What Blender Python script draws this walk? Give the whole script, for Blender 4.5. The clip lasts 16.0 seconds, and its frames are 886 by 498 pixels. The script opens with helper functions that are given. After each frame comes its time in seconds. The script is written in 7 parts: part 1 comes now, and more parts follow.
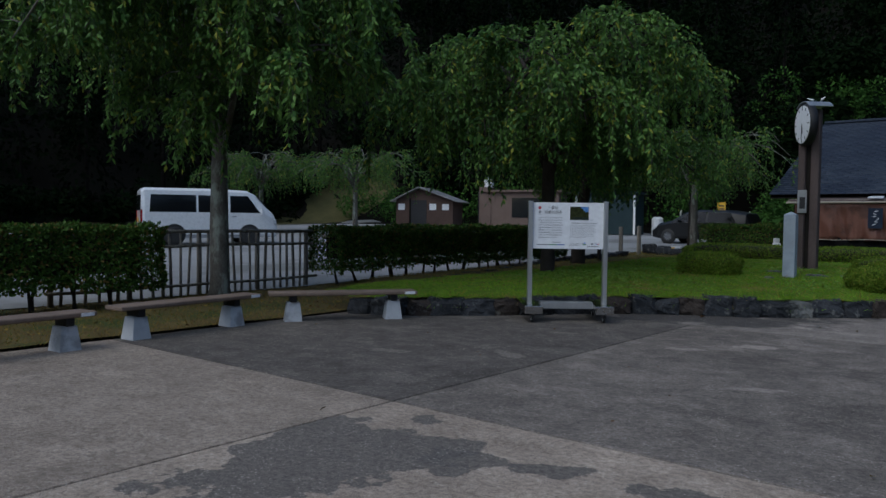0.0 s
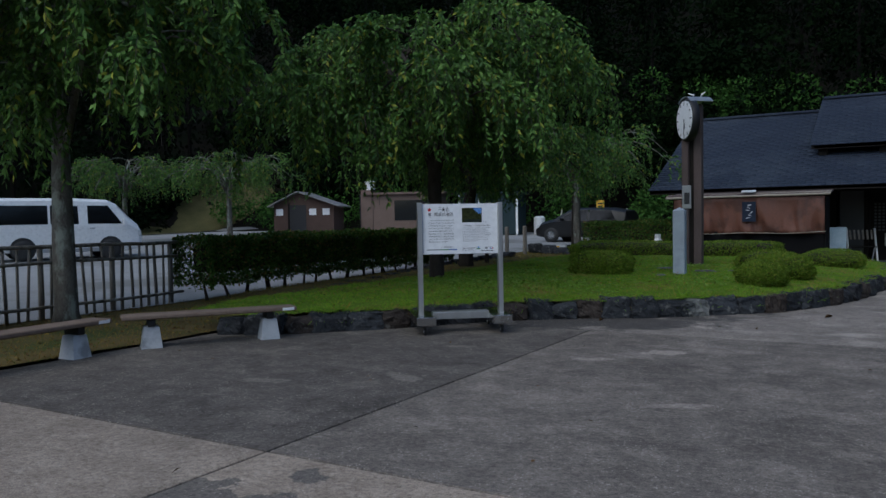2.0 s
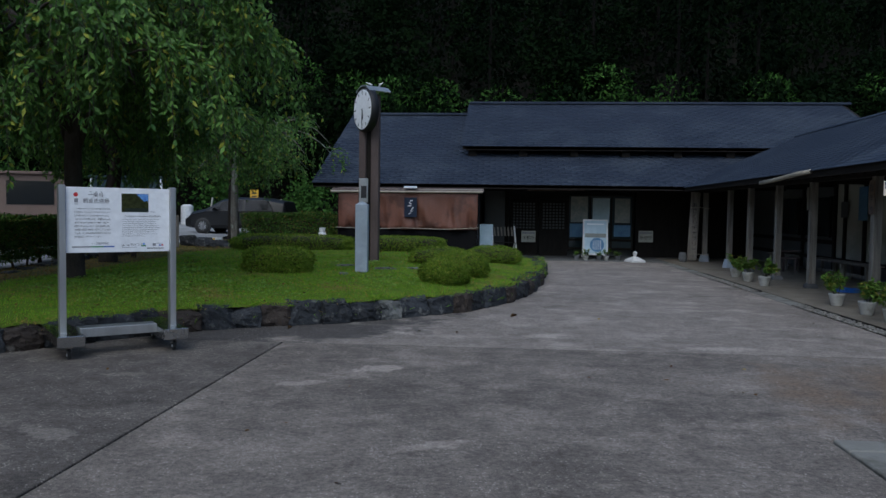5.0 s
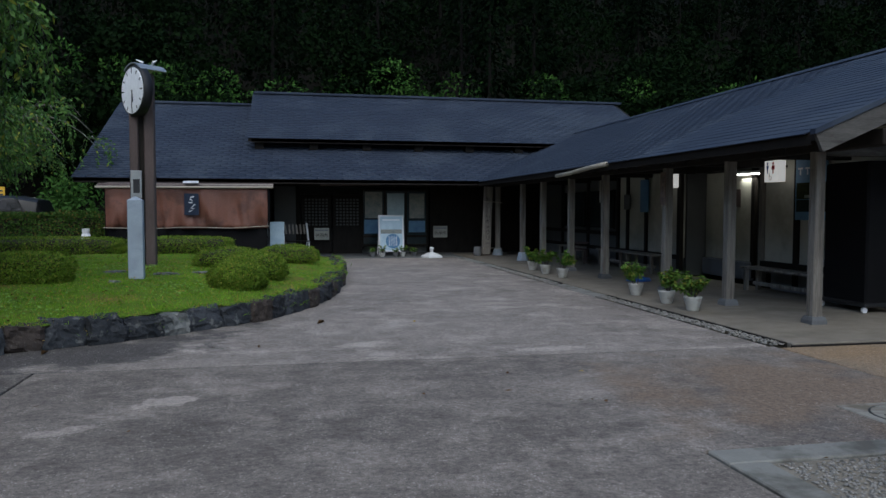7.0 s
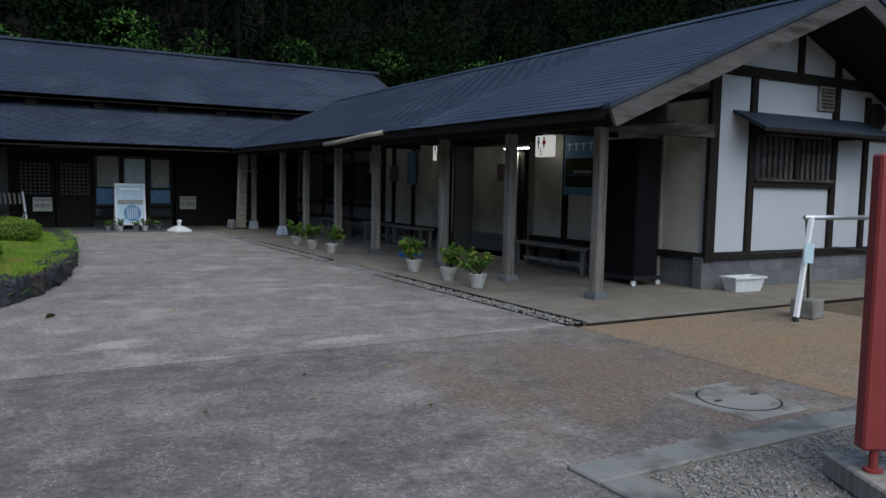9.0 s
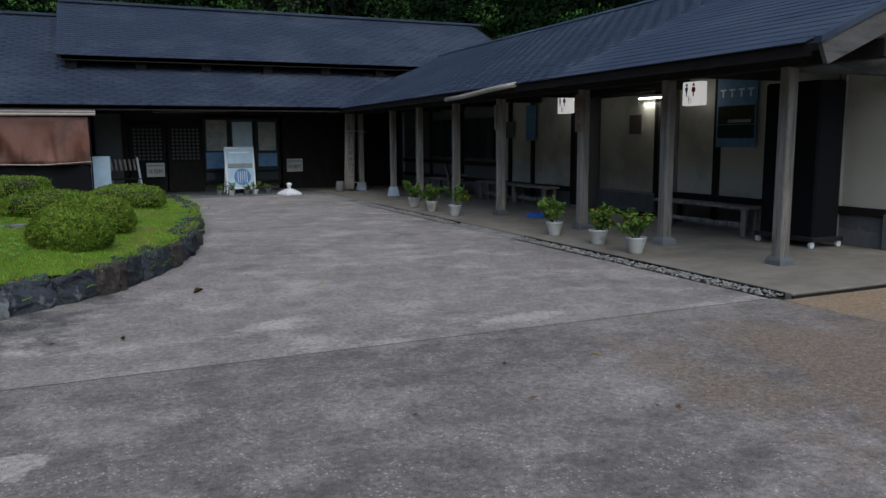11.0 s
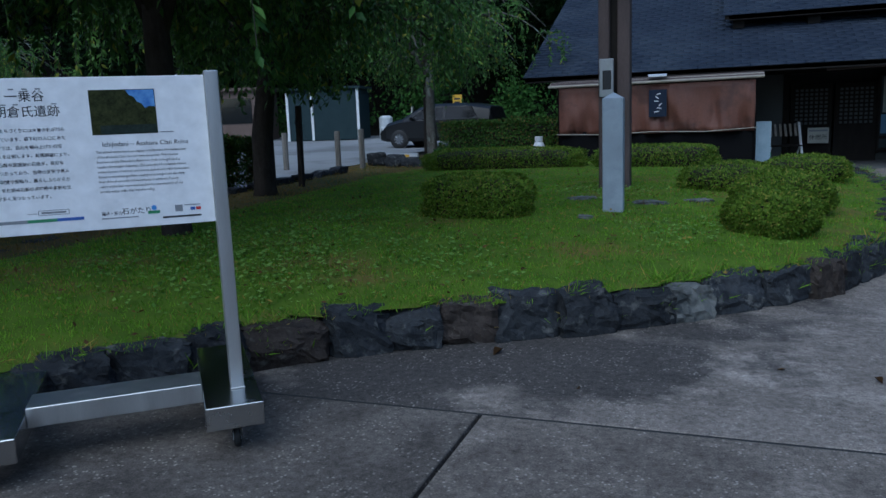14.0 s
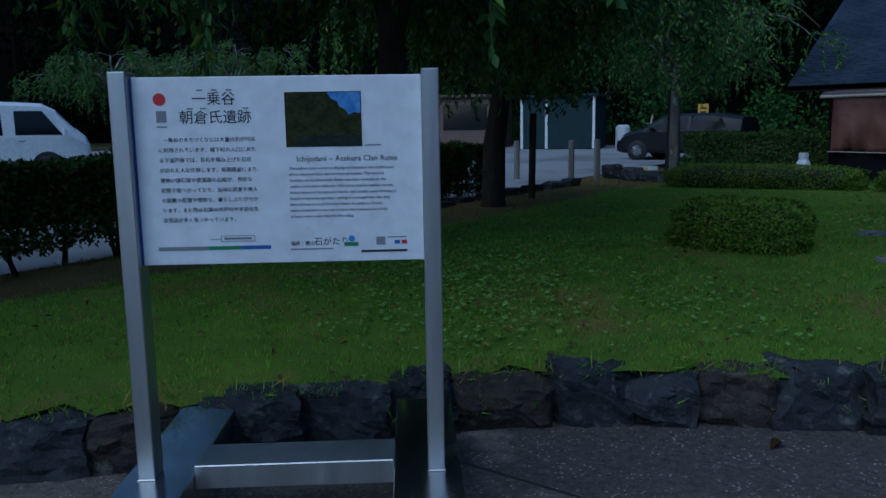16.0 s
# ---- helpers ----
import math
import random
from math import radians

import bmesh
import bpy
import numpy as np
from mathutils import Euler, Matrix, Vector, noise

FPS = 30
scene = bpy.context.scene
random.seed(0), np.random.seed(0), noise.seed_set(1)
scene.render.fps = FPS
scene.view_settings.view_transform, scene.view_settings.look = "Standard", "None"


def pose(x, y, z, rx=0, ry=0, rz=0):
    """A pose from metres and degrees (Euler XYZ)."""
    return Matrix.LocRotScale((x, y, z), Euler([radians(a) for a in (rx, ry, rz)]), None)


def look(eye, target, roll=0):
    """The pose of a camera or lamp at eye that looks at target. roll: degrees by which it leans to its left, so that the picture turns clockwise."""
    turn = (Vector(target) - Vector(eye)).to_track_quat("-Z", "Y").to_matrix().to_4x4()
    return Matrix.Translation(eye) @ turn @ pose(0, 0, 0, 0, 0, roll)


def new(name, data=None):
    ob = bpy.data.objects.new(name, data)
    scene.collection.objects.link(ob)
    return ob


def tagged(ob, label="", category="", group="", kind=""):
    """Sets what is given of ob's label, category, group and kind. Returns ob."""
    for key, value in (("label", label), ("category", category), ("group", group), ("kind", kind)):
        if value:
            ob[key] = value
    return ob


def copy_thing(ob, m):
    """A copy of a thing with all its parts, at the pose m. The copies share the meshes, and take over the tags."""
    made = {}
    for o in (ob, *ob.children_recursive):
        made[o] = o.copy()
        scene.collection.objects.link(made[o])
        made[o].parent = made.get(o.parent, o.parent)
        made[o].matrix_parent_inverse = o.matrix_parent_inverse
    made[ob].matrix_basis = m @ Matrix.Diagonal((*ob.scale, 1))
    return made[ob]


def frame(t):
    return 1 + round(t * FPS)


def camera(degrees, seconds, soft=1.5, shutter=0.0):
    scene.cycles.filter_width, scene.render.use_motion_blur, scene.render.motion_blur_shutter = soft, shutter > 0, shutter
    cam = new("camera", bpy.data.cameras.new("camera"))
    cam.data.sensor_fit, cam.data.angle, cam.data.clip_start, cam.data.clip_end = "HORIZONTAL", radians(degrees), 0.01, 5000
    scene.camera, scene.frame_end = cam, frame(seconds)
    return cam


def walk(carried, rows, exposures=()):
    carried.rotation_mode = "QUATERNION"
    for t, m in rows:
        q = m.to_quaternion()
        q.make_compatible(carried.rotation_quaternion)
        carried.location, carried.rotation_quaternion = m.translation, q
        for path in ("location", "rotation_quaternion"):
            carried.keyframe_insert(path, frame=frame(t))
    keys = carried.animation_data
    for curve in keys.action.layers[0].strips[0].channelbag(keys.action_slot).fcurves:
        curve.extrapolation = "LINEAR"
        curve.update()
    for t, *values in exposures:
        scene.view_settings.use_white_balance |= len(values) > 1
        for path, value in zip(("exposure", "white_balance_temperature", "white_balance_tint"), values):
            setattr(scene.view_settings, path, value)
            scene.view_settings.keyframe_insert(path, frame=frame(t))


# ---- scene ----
cam = camera(59.8, 16.0)
PATH = [
    (0, (0.052, 0.024, 1.566), (-1.219, 1.566, 1.486), 0.7),
    (0.5, (-0.152, 0.202, 1.561), (-1.429, 1.735, 1.421), 0.3),
    (1, (-0.336, 0.348, 1.589), (-1.595, 1.898, 1.463), 0.0),
    (1.5, (-0.524, 0.601, 1.616), (-1.799, 2.14, 1.541), -0.6),
    (2, (-0.619, 0.864, 1.588), (-1.642, 2.581, 1.515), -0.9),
    (2.5, (-0.88, 1.072, 1.591), (-1.69, 2.899, 1.515), -0.9),
    (3, (-1.023, 1.307, 1.609), (-1.732, 3.176, 1.542), -0.5),
    (3.5, (-1.153, 1.598, 1.597), (-1.75, 3.506, 1.533), -0.5),
    (4, (-1.391, 1.808, 1.61), (-1.804, 3.762, 1.512), 0.1),
    (4.2, (-1.469, 1.898, 1.624), (-1.823, 3.864, 1.532), 0.3),
    (6.3, (-1.977, 2.873, 1.592), (-1.807, 4.863, 1.481), 0.2),
    (6.5, (-1.942, 3.071, 1.579), (-1.711, 5.055, 1.474), -0.1),
    (7, (-2.015, 3.358, 1.571), (-1.621, 5.317, 1.47), 0.1),
    (7.5, (-2.108, 3.625, 1.569), (-1.472, 5.517, 1.436), 0.3),
    (8, (-2.097, 3.966, 1.571), (-1.333, 5.805, 1.39), 0.0),
    (8.2, (-2.058, 4.111, 1.559), (-1.248, 5.932, 1.388), 0.4),
    (10.3, (-2.24, 5.386, 1.556), (-1.072, 6.994, 1.337), 0.6),
    (10.5, (-2.329, 5.521, 1.554), (-1.213, 7.167, 1.341), 0.6),
    (11, (-2.45, 5.867, 1.545), (-1.645, 7.677, 1.266), -0.4),
    (11.5, (-2.506, 6.148, 1.568), (-2.255, 8.112, 1.292), -1.5),
    (12, (-2.662, 6.438, 1.585), (-2.732, 8.418, 1.309), -2.0),
    (12.5, (-2.842, 6.774, 1.552), (-2.931, 8.752, 1.271), -1.9),
    (12.7, (-2.883, 6.901, 1.545), (-3.181, 8.859, 1.268), -2.4),
    (13, (-2.924, 7.084, 1.568), (-3.447, 8.994, 1.293), -2.1),
    (13.5, (-3.064, 7.31, 1.591), (-3.693, 9.179, 1.261), -2.3),
    (14, (-3.212, 7.54, 1.58), (-3.895, 9.39, 1.244), -2.2),
    (14.5, (-3.312, 7.819, 1.597), (-4.275, 9.543, 1.276), -1.6),
    (15, (-3.412, 8.032, 1.61), (-4.437, 9.736, 1.395), -1.3),
    (15.5, (-3.566, 8.204, 1.633), (-4.635, 9.875, 1.382), -0.8),
    (16, (-3.727, 8.381, 1.611), (-4.917, 9.96, 1.309), -0.9),
]
walk(cam, [(t, look(eye, target, roll)) for t, eye, target, roll in PATH],
     [(0, 0.2, 6000, 5), (2, 0.32, 5950, 5), (4, 0.45, 5900, 5), (7, 0.8, 6050, 5), (8.2, 0.95, 6100, 5), (10.5, 1.05, 6150, 6), (12.5, 0.68, 5800, 5),
      (14, 0.42, 5150, 2), (15, 0.1, 4850, 2), (16, -0.25, 4600, 1)])

# ---- light: an overcast evening sky ----
SUN_EL, SUN_AZ = radians(50), radians(200)
world = bpy.data.worlds.new("overcast_evening")
scene.world = world
world.use_nodes = True
wn = world.node_tree
sky = wn.nodes.new("ShaderNodeTexSky")
sky.sky_type, sky.sun_disc, sky.sun_elevation, sky.sun_rotation = "NISHITA", False, SUN_EL, SUN_AZ
sky.air_density, sky.dust_density, sky.ozone_density = 1.0, 1.7, 1.4
wn.nodes["Background"].inputs["Strength"].default_value = 0.10
wn.links.new(sky.outputs["Color"], wn.nodes["Background"].inputs["Color"])
sun_data = bpy.data.lights.new("sun", "SUN")
sun_data.energy, sun_data.angle, sun_data.color = 0.75, radians(60), (1.0, 0.985, 0.96)
sun_ob = new("sun", sun_data)
sun_ob.matrix_world = look((0, -20, 30), (0, -20 + math.cos(SUN_EL) * 30 * 0.94, 30 - math.sin(SUN_EL) * 30))

# ---- materials ----


def nodes_of(name):
    m = bpy.data.materials.new(name)
    m.use_nodes = True
    nt = m.node_tree
    return m, nt, nt.nodes["Principled BSDF"]


def add(nt, kind, **sets):
    n = nt.nodes.new(kind)
    for k, v in sets.items():
        n.inputs[k.replace("_", " ")].default_value = v
    return n


def noise_tex(nt, where, scale, detail=6.0, rough=0.6):
    n = add(nt, "ShaderNodeTexNoise", Scale=scale, Detail=detail, Roughness=rough)
    nt.links.new(where, n.inputs["Vector"])
    return n.outputs["Fac"]


def ramp(nt, fac, *stops):
    r = nt.nodes.new("ShaderNodeValToRGB")
    e = r.color_ramp.elements
    while len(e) < len(stops):
        e.new(0.5)
    for el, (p, c) in zip(e, stops):
        el.position, el.color = p, (*c, 1) if len(c) == 3 else c
    nt.links.new(fac, r.inputs["Fac"])
    return r.outputs["Color"]


def mix(nt, fac, a, b, mode="MIX"):
    n = nt.nodes.new("ShaderNodeMix")
    n.data_type, n.blend_type = "RGBA", mode
    for i, v in ((0, fac), (6, a), (7, b)):
        if isinstance(v, (int, float)):
            n.inputs[i].default_value = v
        elif isinstance(v, tuple):
            n.inputs[i].default_value = (*v, 1)
        else:
            nt.links.new(v, n.inputs[i])
    return n.outputs[2]


def math_node(nt, op, a, b=0.0):
    n = nt.nodes.new("ShaderNodeMath")
    n.operation = op
    for i, v in enumerate((a, b)):
        if isinstance(v, (int, float)):
            n.inputs[i].default_value = v
        else:
            nt.links.new(v, n.inputs[i])
    return n.outputs[0]


def bump(nt, bsdf, height, strength, dist=0.01):
    b = add(nt, "ShaderNodeBump", Strength=strength, Distance=dist)
    nt.links.new(height, b.inputs["Height"])
    nt.links.new(b.outputs["Normal"], bsdf.inputs["Normal"])


def surface(name, dark, light, scale=4.0, rough=0.7, metal=0.0, fine=60.0, relief=0.3, stretch=(1, 1, 1), stain=None, stain_scale=0.6,
            stain_edge=(0.5, 0.62), vary=0.0, space="position", dist=0.006):
    """A surface with broad mottling, fine grain, relief, and stains with a shape of their own."""
    m, nt, b = nodes_of(name)
    if space == "position":
        where = nt.nodes.new("ShaderNodeNewGeometry").outputs["Position"]
    else:
        where = nt.nodes.new("ShaderNodeTexCoord").outputs["Object"]
    mp = add(nt, "ShaderNodeMapping", Scale=stretch)
    nt.links.new(where, mp.inputs["Vector"])
    where = mp.outputs["Vector"]
    broad = noise_tex(nt, where, scale, 5.0, 0.65)
    grain = noise_tex(nt, where, fine, 3.0, 0.7)
    both = mix(nt, 0.4, broad, grain)
    col = ramp(nt, both, (0.3, dark), (0.7, light))
    if stain:
        spots = noise_tex(nt, where, stain_scale, 7.0, 0.62)
        col = mix(nt, ramp(nt, spots, (stain_edge[0], (0, 0, 0)), (stain_edge[1], (1, 1, 1))), col, stain)
    if vary:
        info = nt.nodes.new("ShaderNodeObjectInfo").outputs["Random"]
        isl = nt.nodes.new("ShaderNodeNewGeometry").outputs["Random Per Island"]
        pick = math_node(nt, "FRACT", math_node(nt, "ADD", info, isl))
        v = math_node(nt, "ADD", math_node(nt, "MULTIPLY", pick, 2 * vary), 1 - vary)
        hsv = nt.nodes.new("ShaderNodeHueSaturation")
        nt.links.new(v, hsv.inputs["Value"])
        nt.links.new(col, hsv.inputs["Color"])
        col = hsv.outputs["Color"]
    nt.links.new(col, b.inputs["Base Color"])
    r = ramp(nt, broad, (0.2, (max(rough - 0.12, 0.03),) * 3), (0.8, (min(rough + 0.1, 1),) * 3))
    nt.links.new(r, b.inputs["Roughness"])
    b.inputs["Metallic"].default_value = metal
    if rough > 0.65 and not metal:
        b.inputs["Specular IOR Level"].default_value = 0.12
    if relief:
        bump(nt, b, both, relief, dist)
    return m


def plain(name, colour, rough=0.5, metal=0.0, coat=0.0):
    m, nt, b = nodes_of(name)
    where = nt.nodes.new("ShaderNodeTexCoord").outputs["Object"]
    n = noise_tex(nt, where, 12.0, 4.0)
    c = ramp(nt, n, (0.3, tuple(v * 0.9 for v in colour)), (0.7, tuple(min(v * 1.06, 1) for v in colour)))
    nt.links.new(c, b.inputs["Base Color"])
    nt.links.new(ramp(nt, n, (0.3, (rough * 0.85,) * 3), (0.7, (min(1, rough * 1.15),) * 3)), b.inputs["Roughness"])
    b.inputs["Metallic"].default_value, b.inputs["Coat Weight"].default_value = metal, coat
    return m


def glow(name, colour, strength):
    m, nt, b = nodes_of(name)
    b.inputs["Base Color"].default_value = (*colour, 1)
    b.inputs["Emission Color"].default_value, b.inputs["Emission Strength"].default_value = (*colour, 1), strength
    return m


def leaf(name, dark, light, yellow=None, yellow_share=0.06, rough=0.5, thin=0.3, patch=0.7, gloss=0.06, clumped=0.55):
    """Leaves: each one its own shade, some turned yellow, some light passing through."""
    m, nt, b = nodes_of(name)
    geo = nt.nodes.new("ShaderNodeNewGeometry")
    isl = geo.outputs["Random Per Island"]
    clump = noise_tex(nt, geo.outputs["Position"], patch, 3.0)
    f = mix(nt, clumped, isl, clump)
    col = ramp(nt, f, (0.25, dark), (0.75, light))
    if yellow:
        pick = math_node(nt, "GREATER_THAN", math_node(nt, "FRACT", math_node(nt, "MULTIPLY", isl, 37.0)), 1 - yellow_share)
        col = mix(nt, pick, col, yellow)
    nt.links.new(col, b.inputs["Base Color"])
    b.inputs["Roughness"].default_value = rough
    b.inputs["Specular IOR Level"].default_value = gloss
    t = nt.nodes.new("ShaderNodeBsdfTranslucent")
    nt.links.new(col, t.inputs["Color"])
    s = nt.nodes.new("ShaderNodeMixShader")
    s.inputs[0].default_value = thin
    nt.links.new(b.outputs[0], s.inputs[1])
    nt.links.new(t.outputs[0], s.inputs[2])
    nt.links.new(s.outputs[0], nt.nodes["Material Output"].inputs["Surface"])
    return m


def blot(nt, where, x, y, rx, ry, turn, soft):
    """Mask of one ragged patch on the ground at x, y."""
    near = add(nt, "ShaderNodeMapping", Location=(x, y, 0), Rotation=(0, 0, radians(turn)), Scale=(rx, ry, 50))
    near.vector_type = "TEXTURE"
    nt.links.new(where, near.inputs["Vector"])
    far = nt.nodes.new("ShaderNodeVectorMath")
    far.operation = "LENGTH"
    nt.links.new(near.outputs["Vector"], far.inputs[0])
    ragged = math_node(nt, "MULTIPLY", noise_tex(nt, where, 5.0, 6.0, 0.65), 2.2)
    return ramp(nt, math_node(nt, "SUBTRACT", math_node(nt, "ADD", far.outputs["Value"], ragged), 1.1), (0.8 - soft, (1, 1, 1)), (0.8, (0, 0, 0)))


def concrete(name, dark, light, stain, spot=None, rust=None, scuffs=0.6, patches=(), damp=()):
    """Worn cast concrete: blotches, water stains with sharp edges, pale scuffs, pits."""
    m, nt, b = nodes_of(name)
    where = nt.nodes.new("ShaderNodeNewGeometry").outputs["Position"]
    broad = noise_tex(nt, where, 0.5, 8.0, 0.65)
    mid = noise_tex(nt, where, 4.0, 8.0, 0.75)
    small = noise_tex(nt, where, 22.0, 5.0, 0.75)
    grain = noise_tex(nt, where, 120.0, 3.0, 0.75)
    col = ramp(nt, mix(nt, 0.5, broad, mid), (0.38, dark), (0.62, light))
    streak = add(nt, "ShaderNodeMapping", Scale=(1.0, 1.15, 1), Location=(7, 3, 0), Rotation=(0, 0, 0.5))
    nt.links.new(where, streak.inputs["Vector"])
    pale = ramp(nt, noise_tex(nt, streak.outputs["Vector"], 1.1, 9.0, 0.66), (0.52, (0, 0, 0)), (0.66, (1, 1, 1)))
    col = mix(nt, math_node(nt, "MULTIPLY", pale, scuffs), col, tuple(min(1, v * 1.4) for v in light))
    dirt = ramp(nt, noise_tex(nt, streak.outputs["Vector"], 0.8, 8.0, 0.7), (0.32, (1, 1, 1)), (0.46, (0, 0, 0)))
    col = mix(nt, math_node(nt, "MULTIPLY", dirt, 0.6), col, tuple(v * 0.62 for v in dark))
    rough = 0.9
    for *place, share in patches:
        col = mix(nt, math_node(nt, "MULTIPLY", blot(nt, where, *place), share), col, tuple(min(1, v * 1.75) for v in light))
    for place in damp:
        col = mix(nt, math_node(nt, "MULTIPLY", blot(nt, where, *place), 0.85), col, stain)
    if spot:
        near = add(nt, "ShaderNodeMapping", Location=(spot[0], spot[1], 0), Rotation=(0, 0, radians(spot[4])), Scale=(spot[2], spot[3], 50))
        near.vector_type = "TEXTURE"
        nt.links.new(where, near.inputs["Vector"])
        far = nt.nodes.new("ShaderNodeVectorMath")
        far.operation = "LENGTH"
        nt.links.new(near.outputs["Vector"], far.inputs[0])
        ragged = math_node(nt, "MULTIPLY", noise_tex(nt, where, 1.5, 7.0, 0.55), 2.6)
        wet = ramp(nt, math_node(nt, "SUBTRACT", math_node(nt, "ADD", far.outputs["Value"], ragged), 1.3), (0.875 - spot[5] / 2, (1, 1, 1)), (0.875 + spot[5] / 2, (0, 0, 0)))
        col = mix(nt, math_node(nt, "MULTIPLY", wet, 0.85), col, stain)
    if rust:
        r = ramp(nt, noise_tex(nt, where, 0.5, 6.0, 0.6), (0.36, (0, 0, 0)), (0.6, (1, 1, 1)))
        col = mix(nt, math_node(nt, "MULTIPLY", r, 0.8), col, rust)
    speck = ramp(nt, mix(nt, 0.5, small, grain), (0.37, (0.4, 0.4, 0.4)), (0.63, (1.6, 1.6, 1.6)))
    col = mix(nt, 1.0, col, speck, "MULTIPLY")
    stones = add(nt, "ShaderNodeTexVoronoi", Scale=34.0)
    nt.links.new(where, stones.inputs["Vector"])
    chip = ramp(nt, stones.outputs["Distance"], (0.1, (1, 1, 1)), (0.3, (0, 0, 0)))
    chip = math_node(nt, "MULTIPLY", chip, ramp(nt, mid, (0.43, (0, 0, 0)), (0.57, (1, 1, 1))))
    col = mix(nt, math_node(nt, "MULTIPLY", chip, 0.6), col, (0.56, 0.51, 0.45))
    nt.links.new(col, b.inputs["Base Color"])
    b.inputs["Roughness"].default_value = rough
    b.inputs["Specular IOR Level"].default_value = 0.2
    bump(nt, b, mix(nt, 0.5, small, grain), 0.5, 0.006)
    return m


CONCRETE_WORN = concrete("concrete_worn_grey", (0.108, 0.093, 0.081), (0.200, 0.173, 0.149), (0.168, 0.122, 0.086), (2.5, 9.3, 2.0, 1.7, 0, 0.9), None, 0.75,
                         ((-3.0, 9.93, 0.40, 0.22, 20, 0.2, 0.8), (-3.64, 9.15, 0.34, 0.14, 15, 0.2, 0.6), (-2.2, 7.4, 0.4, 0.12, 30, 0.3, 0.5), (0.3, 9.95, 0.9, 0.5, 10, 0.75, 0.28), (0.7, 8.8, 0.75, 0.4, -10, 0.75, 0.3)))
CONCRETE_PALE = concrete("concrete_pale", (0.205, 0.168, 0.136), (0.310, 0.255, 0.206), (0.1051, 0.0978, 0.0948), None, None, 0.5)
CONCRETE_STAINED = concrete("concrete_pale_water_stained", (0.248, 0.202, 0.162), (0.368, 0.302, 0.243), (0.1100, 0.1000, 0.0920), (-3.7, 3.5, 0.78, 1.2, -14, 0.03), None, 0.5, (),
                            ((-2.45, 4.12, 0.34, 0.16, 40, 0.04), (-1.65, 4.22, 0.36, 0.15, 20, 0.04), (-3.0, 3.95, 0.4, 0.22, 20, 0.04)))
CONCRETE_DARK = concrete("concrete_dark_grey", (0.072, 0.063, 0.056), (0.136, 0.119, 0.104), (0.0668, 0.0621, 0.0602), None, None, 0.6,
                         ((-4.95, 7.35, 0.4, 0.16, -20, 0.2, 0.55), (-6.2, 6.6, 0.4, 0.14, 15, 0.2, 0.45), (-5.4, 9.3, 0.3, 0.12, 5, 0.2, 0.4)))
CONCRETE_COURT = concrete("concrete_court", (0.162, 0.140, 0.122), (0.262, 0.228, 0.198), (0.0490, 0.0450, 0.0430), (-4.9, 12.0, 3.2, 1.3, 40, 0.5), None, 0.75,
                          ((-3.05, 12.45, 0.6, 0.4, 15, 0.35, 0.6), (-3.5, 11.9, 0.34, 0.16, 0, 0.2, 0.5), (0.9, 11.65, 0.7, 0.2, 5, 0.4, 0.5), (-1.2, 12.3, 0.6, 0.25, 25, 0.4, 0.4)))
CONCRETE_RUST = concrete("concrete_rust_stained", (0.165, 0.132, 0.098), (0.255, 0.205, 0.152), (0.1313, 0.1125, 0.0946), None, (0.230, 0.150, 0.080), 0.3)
CONCRETE_KERB = surface("concrete_kerb", (0.172, 0.168, 0.150), (0.262, 0.256, 0.230), 2.0, 0.85, fine=70, relief=0.4, stain=(0.112, 0.106, 0.090), stain_scale=1.6)
CONCRETE_LID = surface("manhole_concrete", (0.215, 0.205, 0.175), (0.320, 0.305, 0.262), 3.0, 0.85, fine=80, relief=0.5, stain=(0.150, 0.128, 0.096), stain_scale=2.5)
CONCRETE_FOOT = surface("concrete_foot", (0.4, 0.42, 0.45), (0.56, 0.58, 0.6), 5.0, 0.85, fine=80, relief=0.3, stain=(0.3, 0.31, 0.32), stain_scale=3)
AGGREGATE = surface("exposed_aggregate", (0.128, 0.112, 0.088), (0.262, 0.232, 0.186), 3.0, 0.85, fine=120, relief=0.8, stain=(0.118, 0.102, 0.080), stain_scale=0.9, stain_edge=(0.5, 0.75))
PEBBLE = surface("river_pebbles", (0.095, 0.090, 0.080), (0.290, 0.275, 0.245), 9.0, 0.8, fine=90, vary=0.35)
# near-black earth: the shade between the hillside trees is put into the colour
EARTH_SHADED = surface("earth", (0.0040, 0.0036, 0.0024), (0.0100, 0.0086, 0.0056), 1.6, 0.95, fine=40, relief=0.8, stain=(0.0050, 0.0075, 0.0026), stain_scale=0.35)
SOIL = surface("bare_gravelly_soil", (0.075, 0.056, 0.038), (0.170, 0.130, 0.092), 2.4, 0.95, fine=55, relief=0.9, stain=(0.050, 0.058, 0.024), stain_scale=1.1)
DRY_SOIL = surface("dry_grass_soil", (0.070, 0.054, 0.023), (0.160, 0.122, 0.046), 2.2, 0.95, fine=50, relief=0.8, stain=(0.060, 0.074, 0.024), stain_scale=0.8)
LOT = surface("parking_gravel", (0.235, 0.238, 0.240), (0.345, 0.348, 0.345), 0.5, 0.9, fine=25, relief=0.5, stain=(0.19, 0.19, 0.185), stain_scale=0.25)
LAWN_SOIL = surface("lawn_turf", (0.056, 0.104, 0.010), (0.128, 0.198, 0.019), 2.6, 0.95, fine=60, relief=0.9, stain=(0.160, 0.125, 0.034), stain_scale=1.1, stain_edge=(0.53, 0.68))
GRASS = leaf("grass_blades", (0.082, 0.176, 0.012), (0.262, 0.450, 0.042), (0.380, 0.280, 0.070), 0.12, 0.6, 0.28, 1.3)
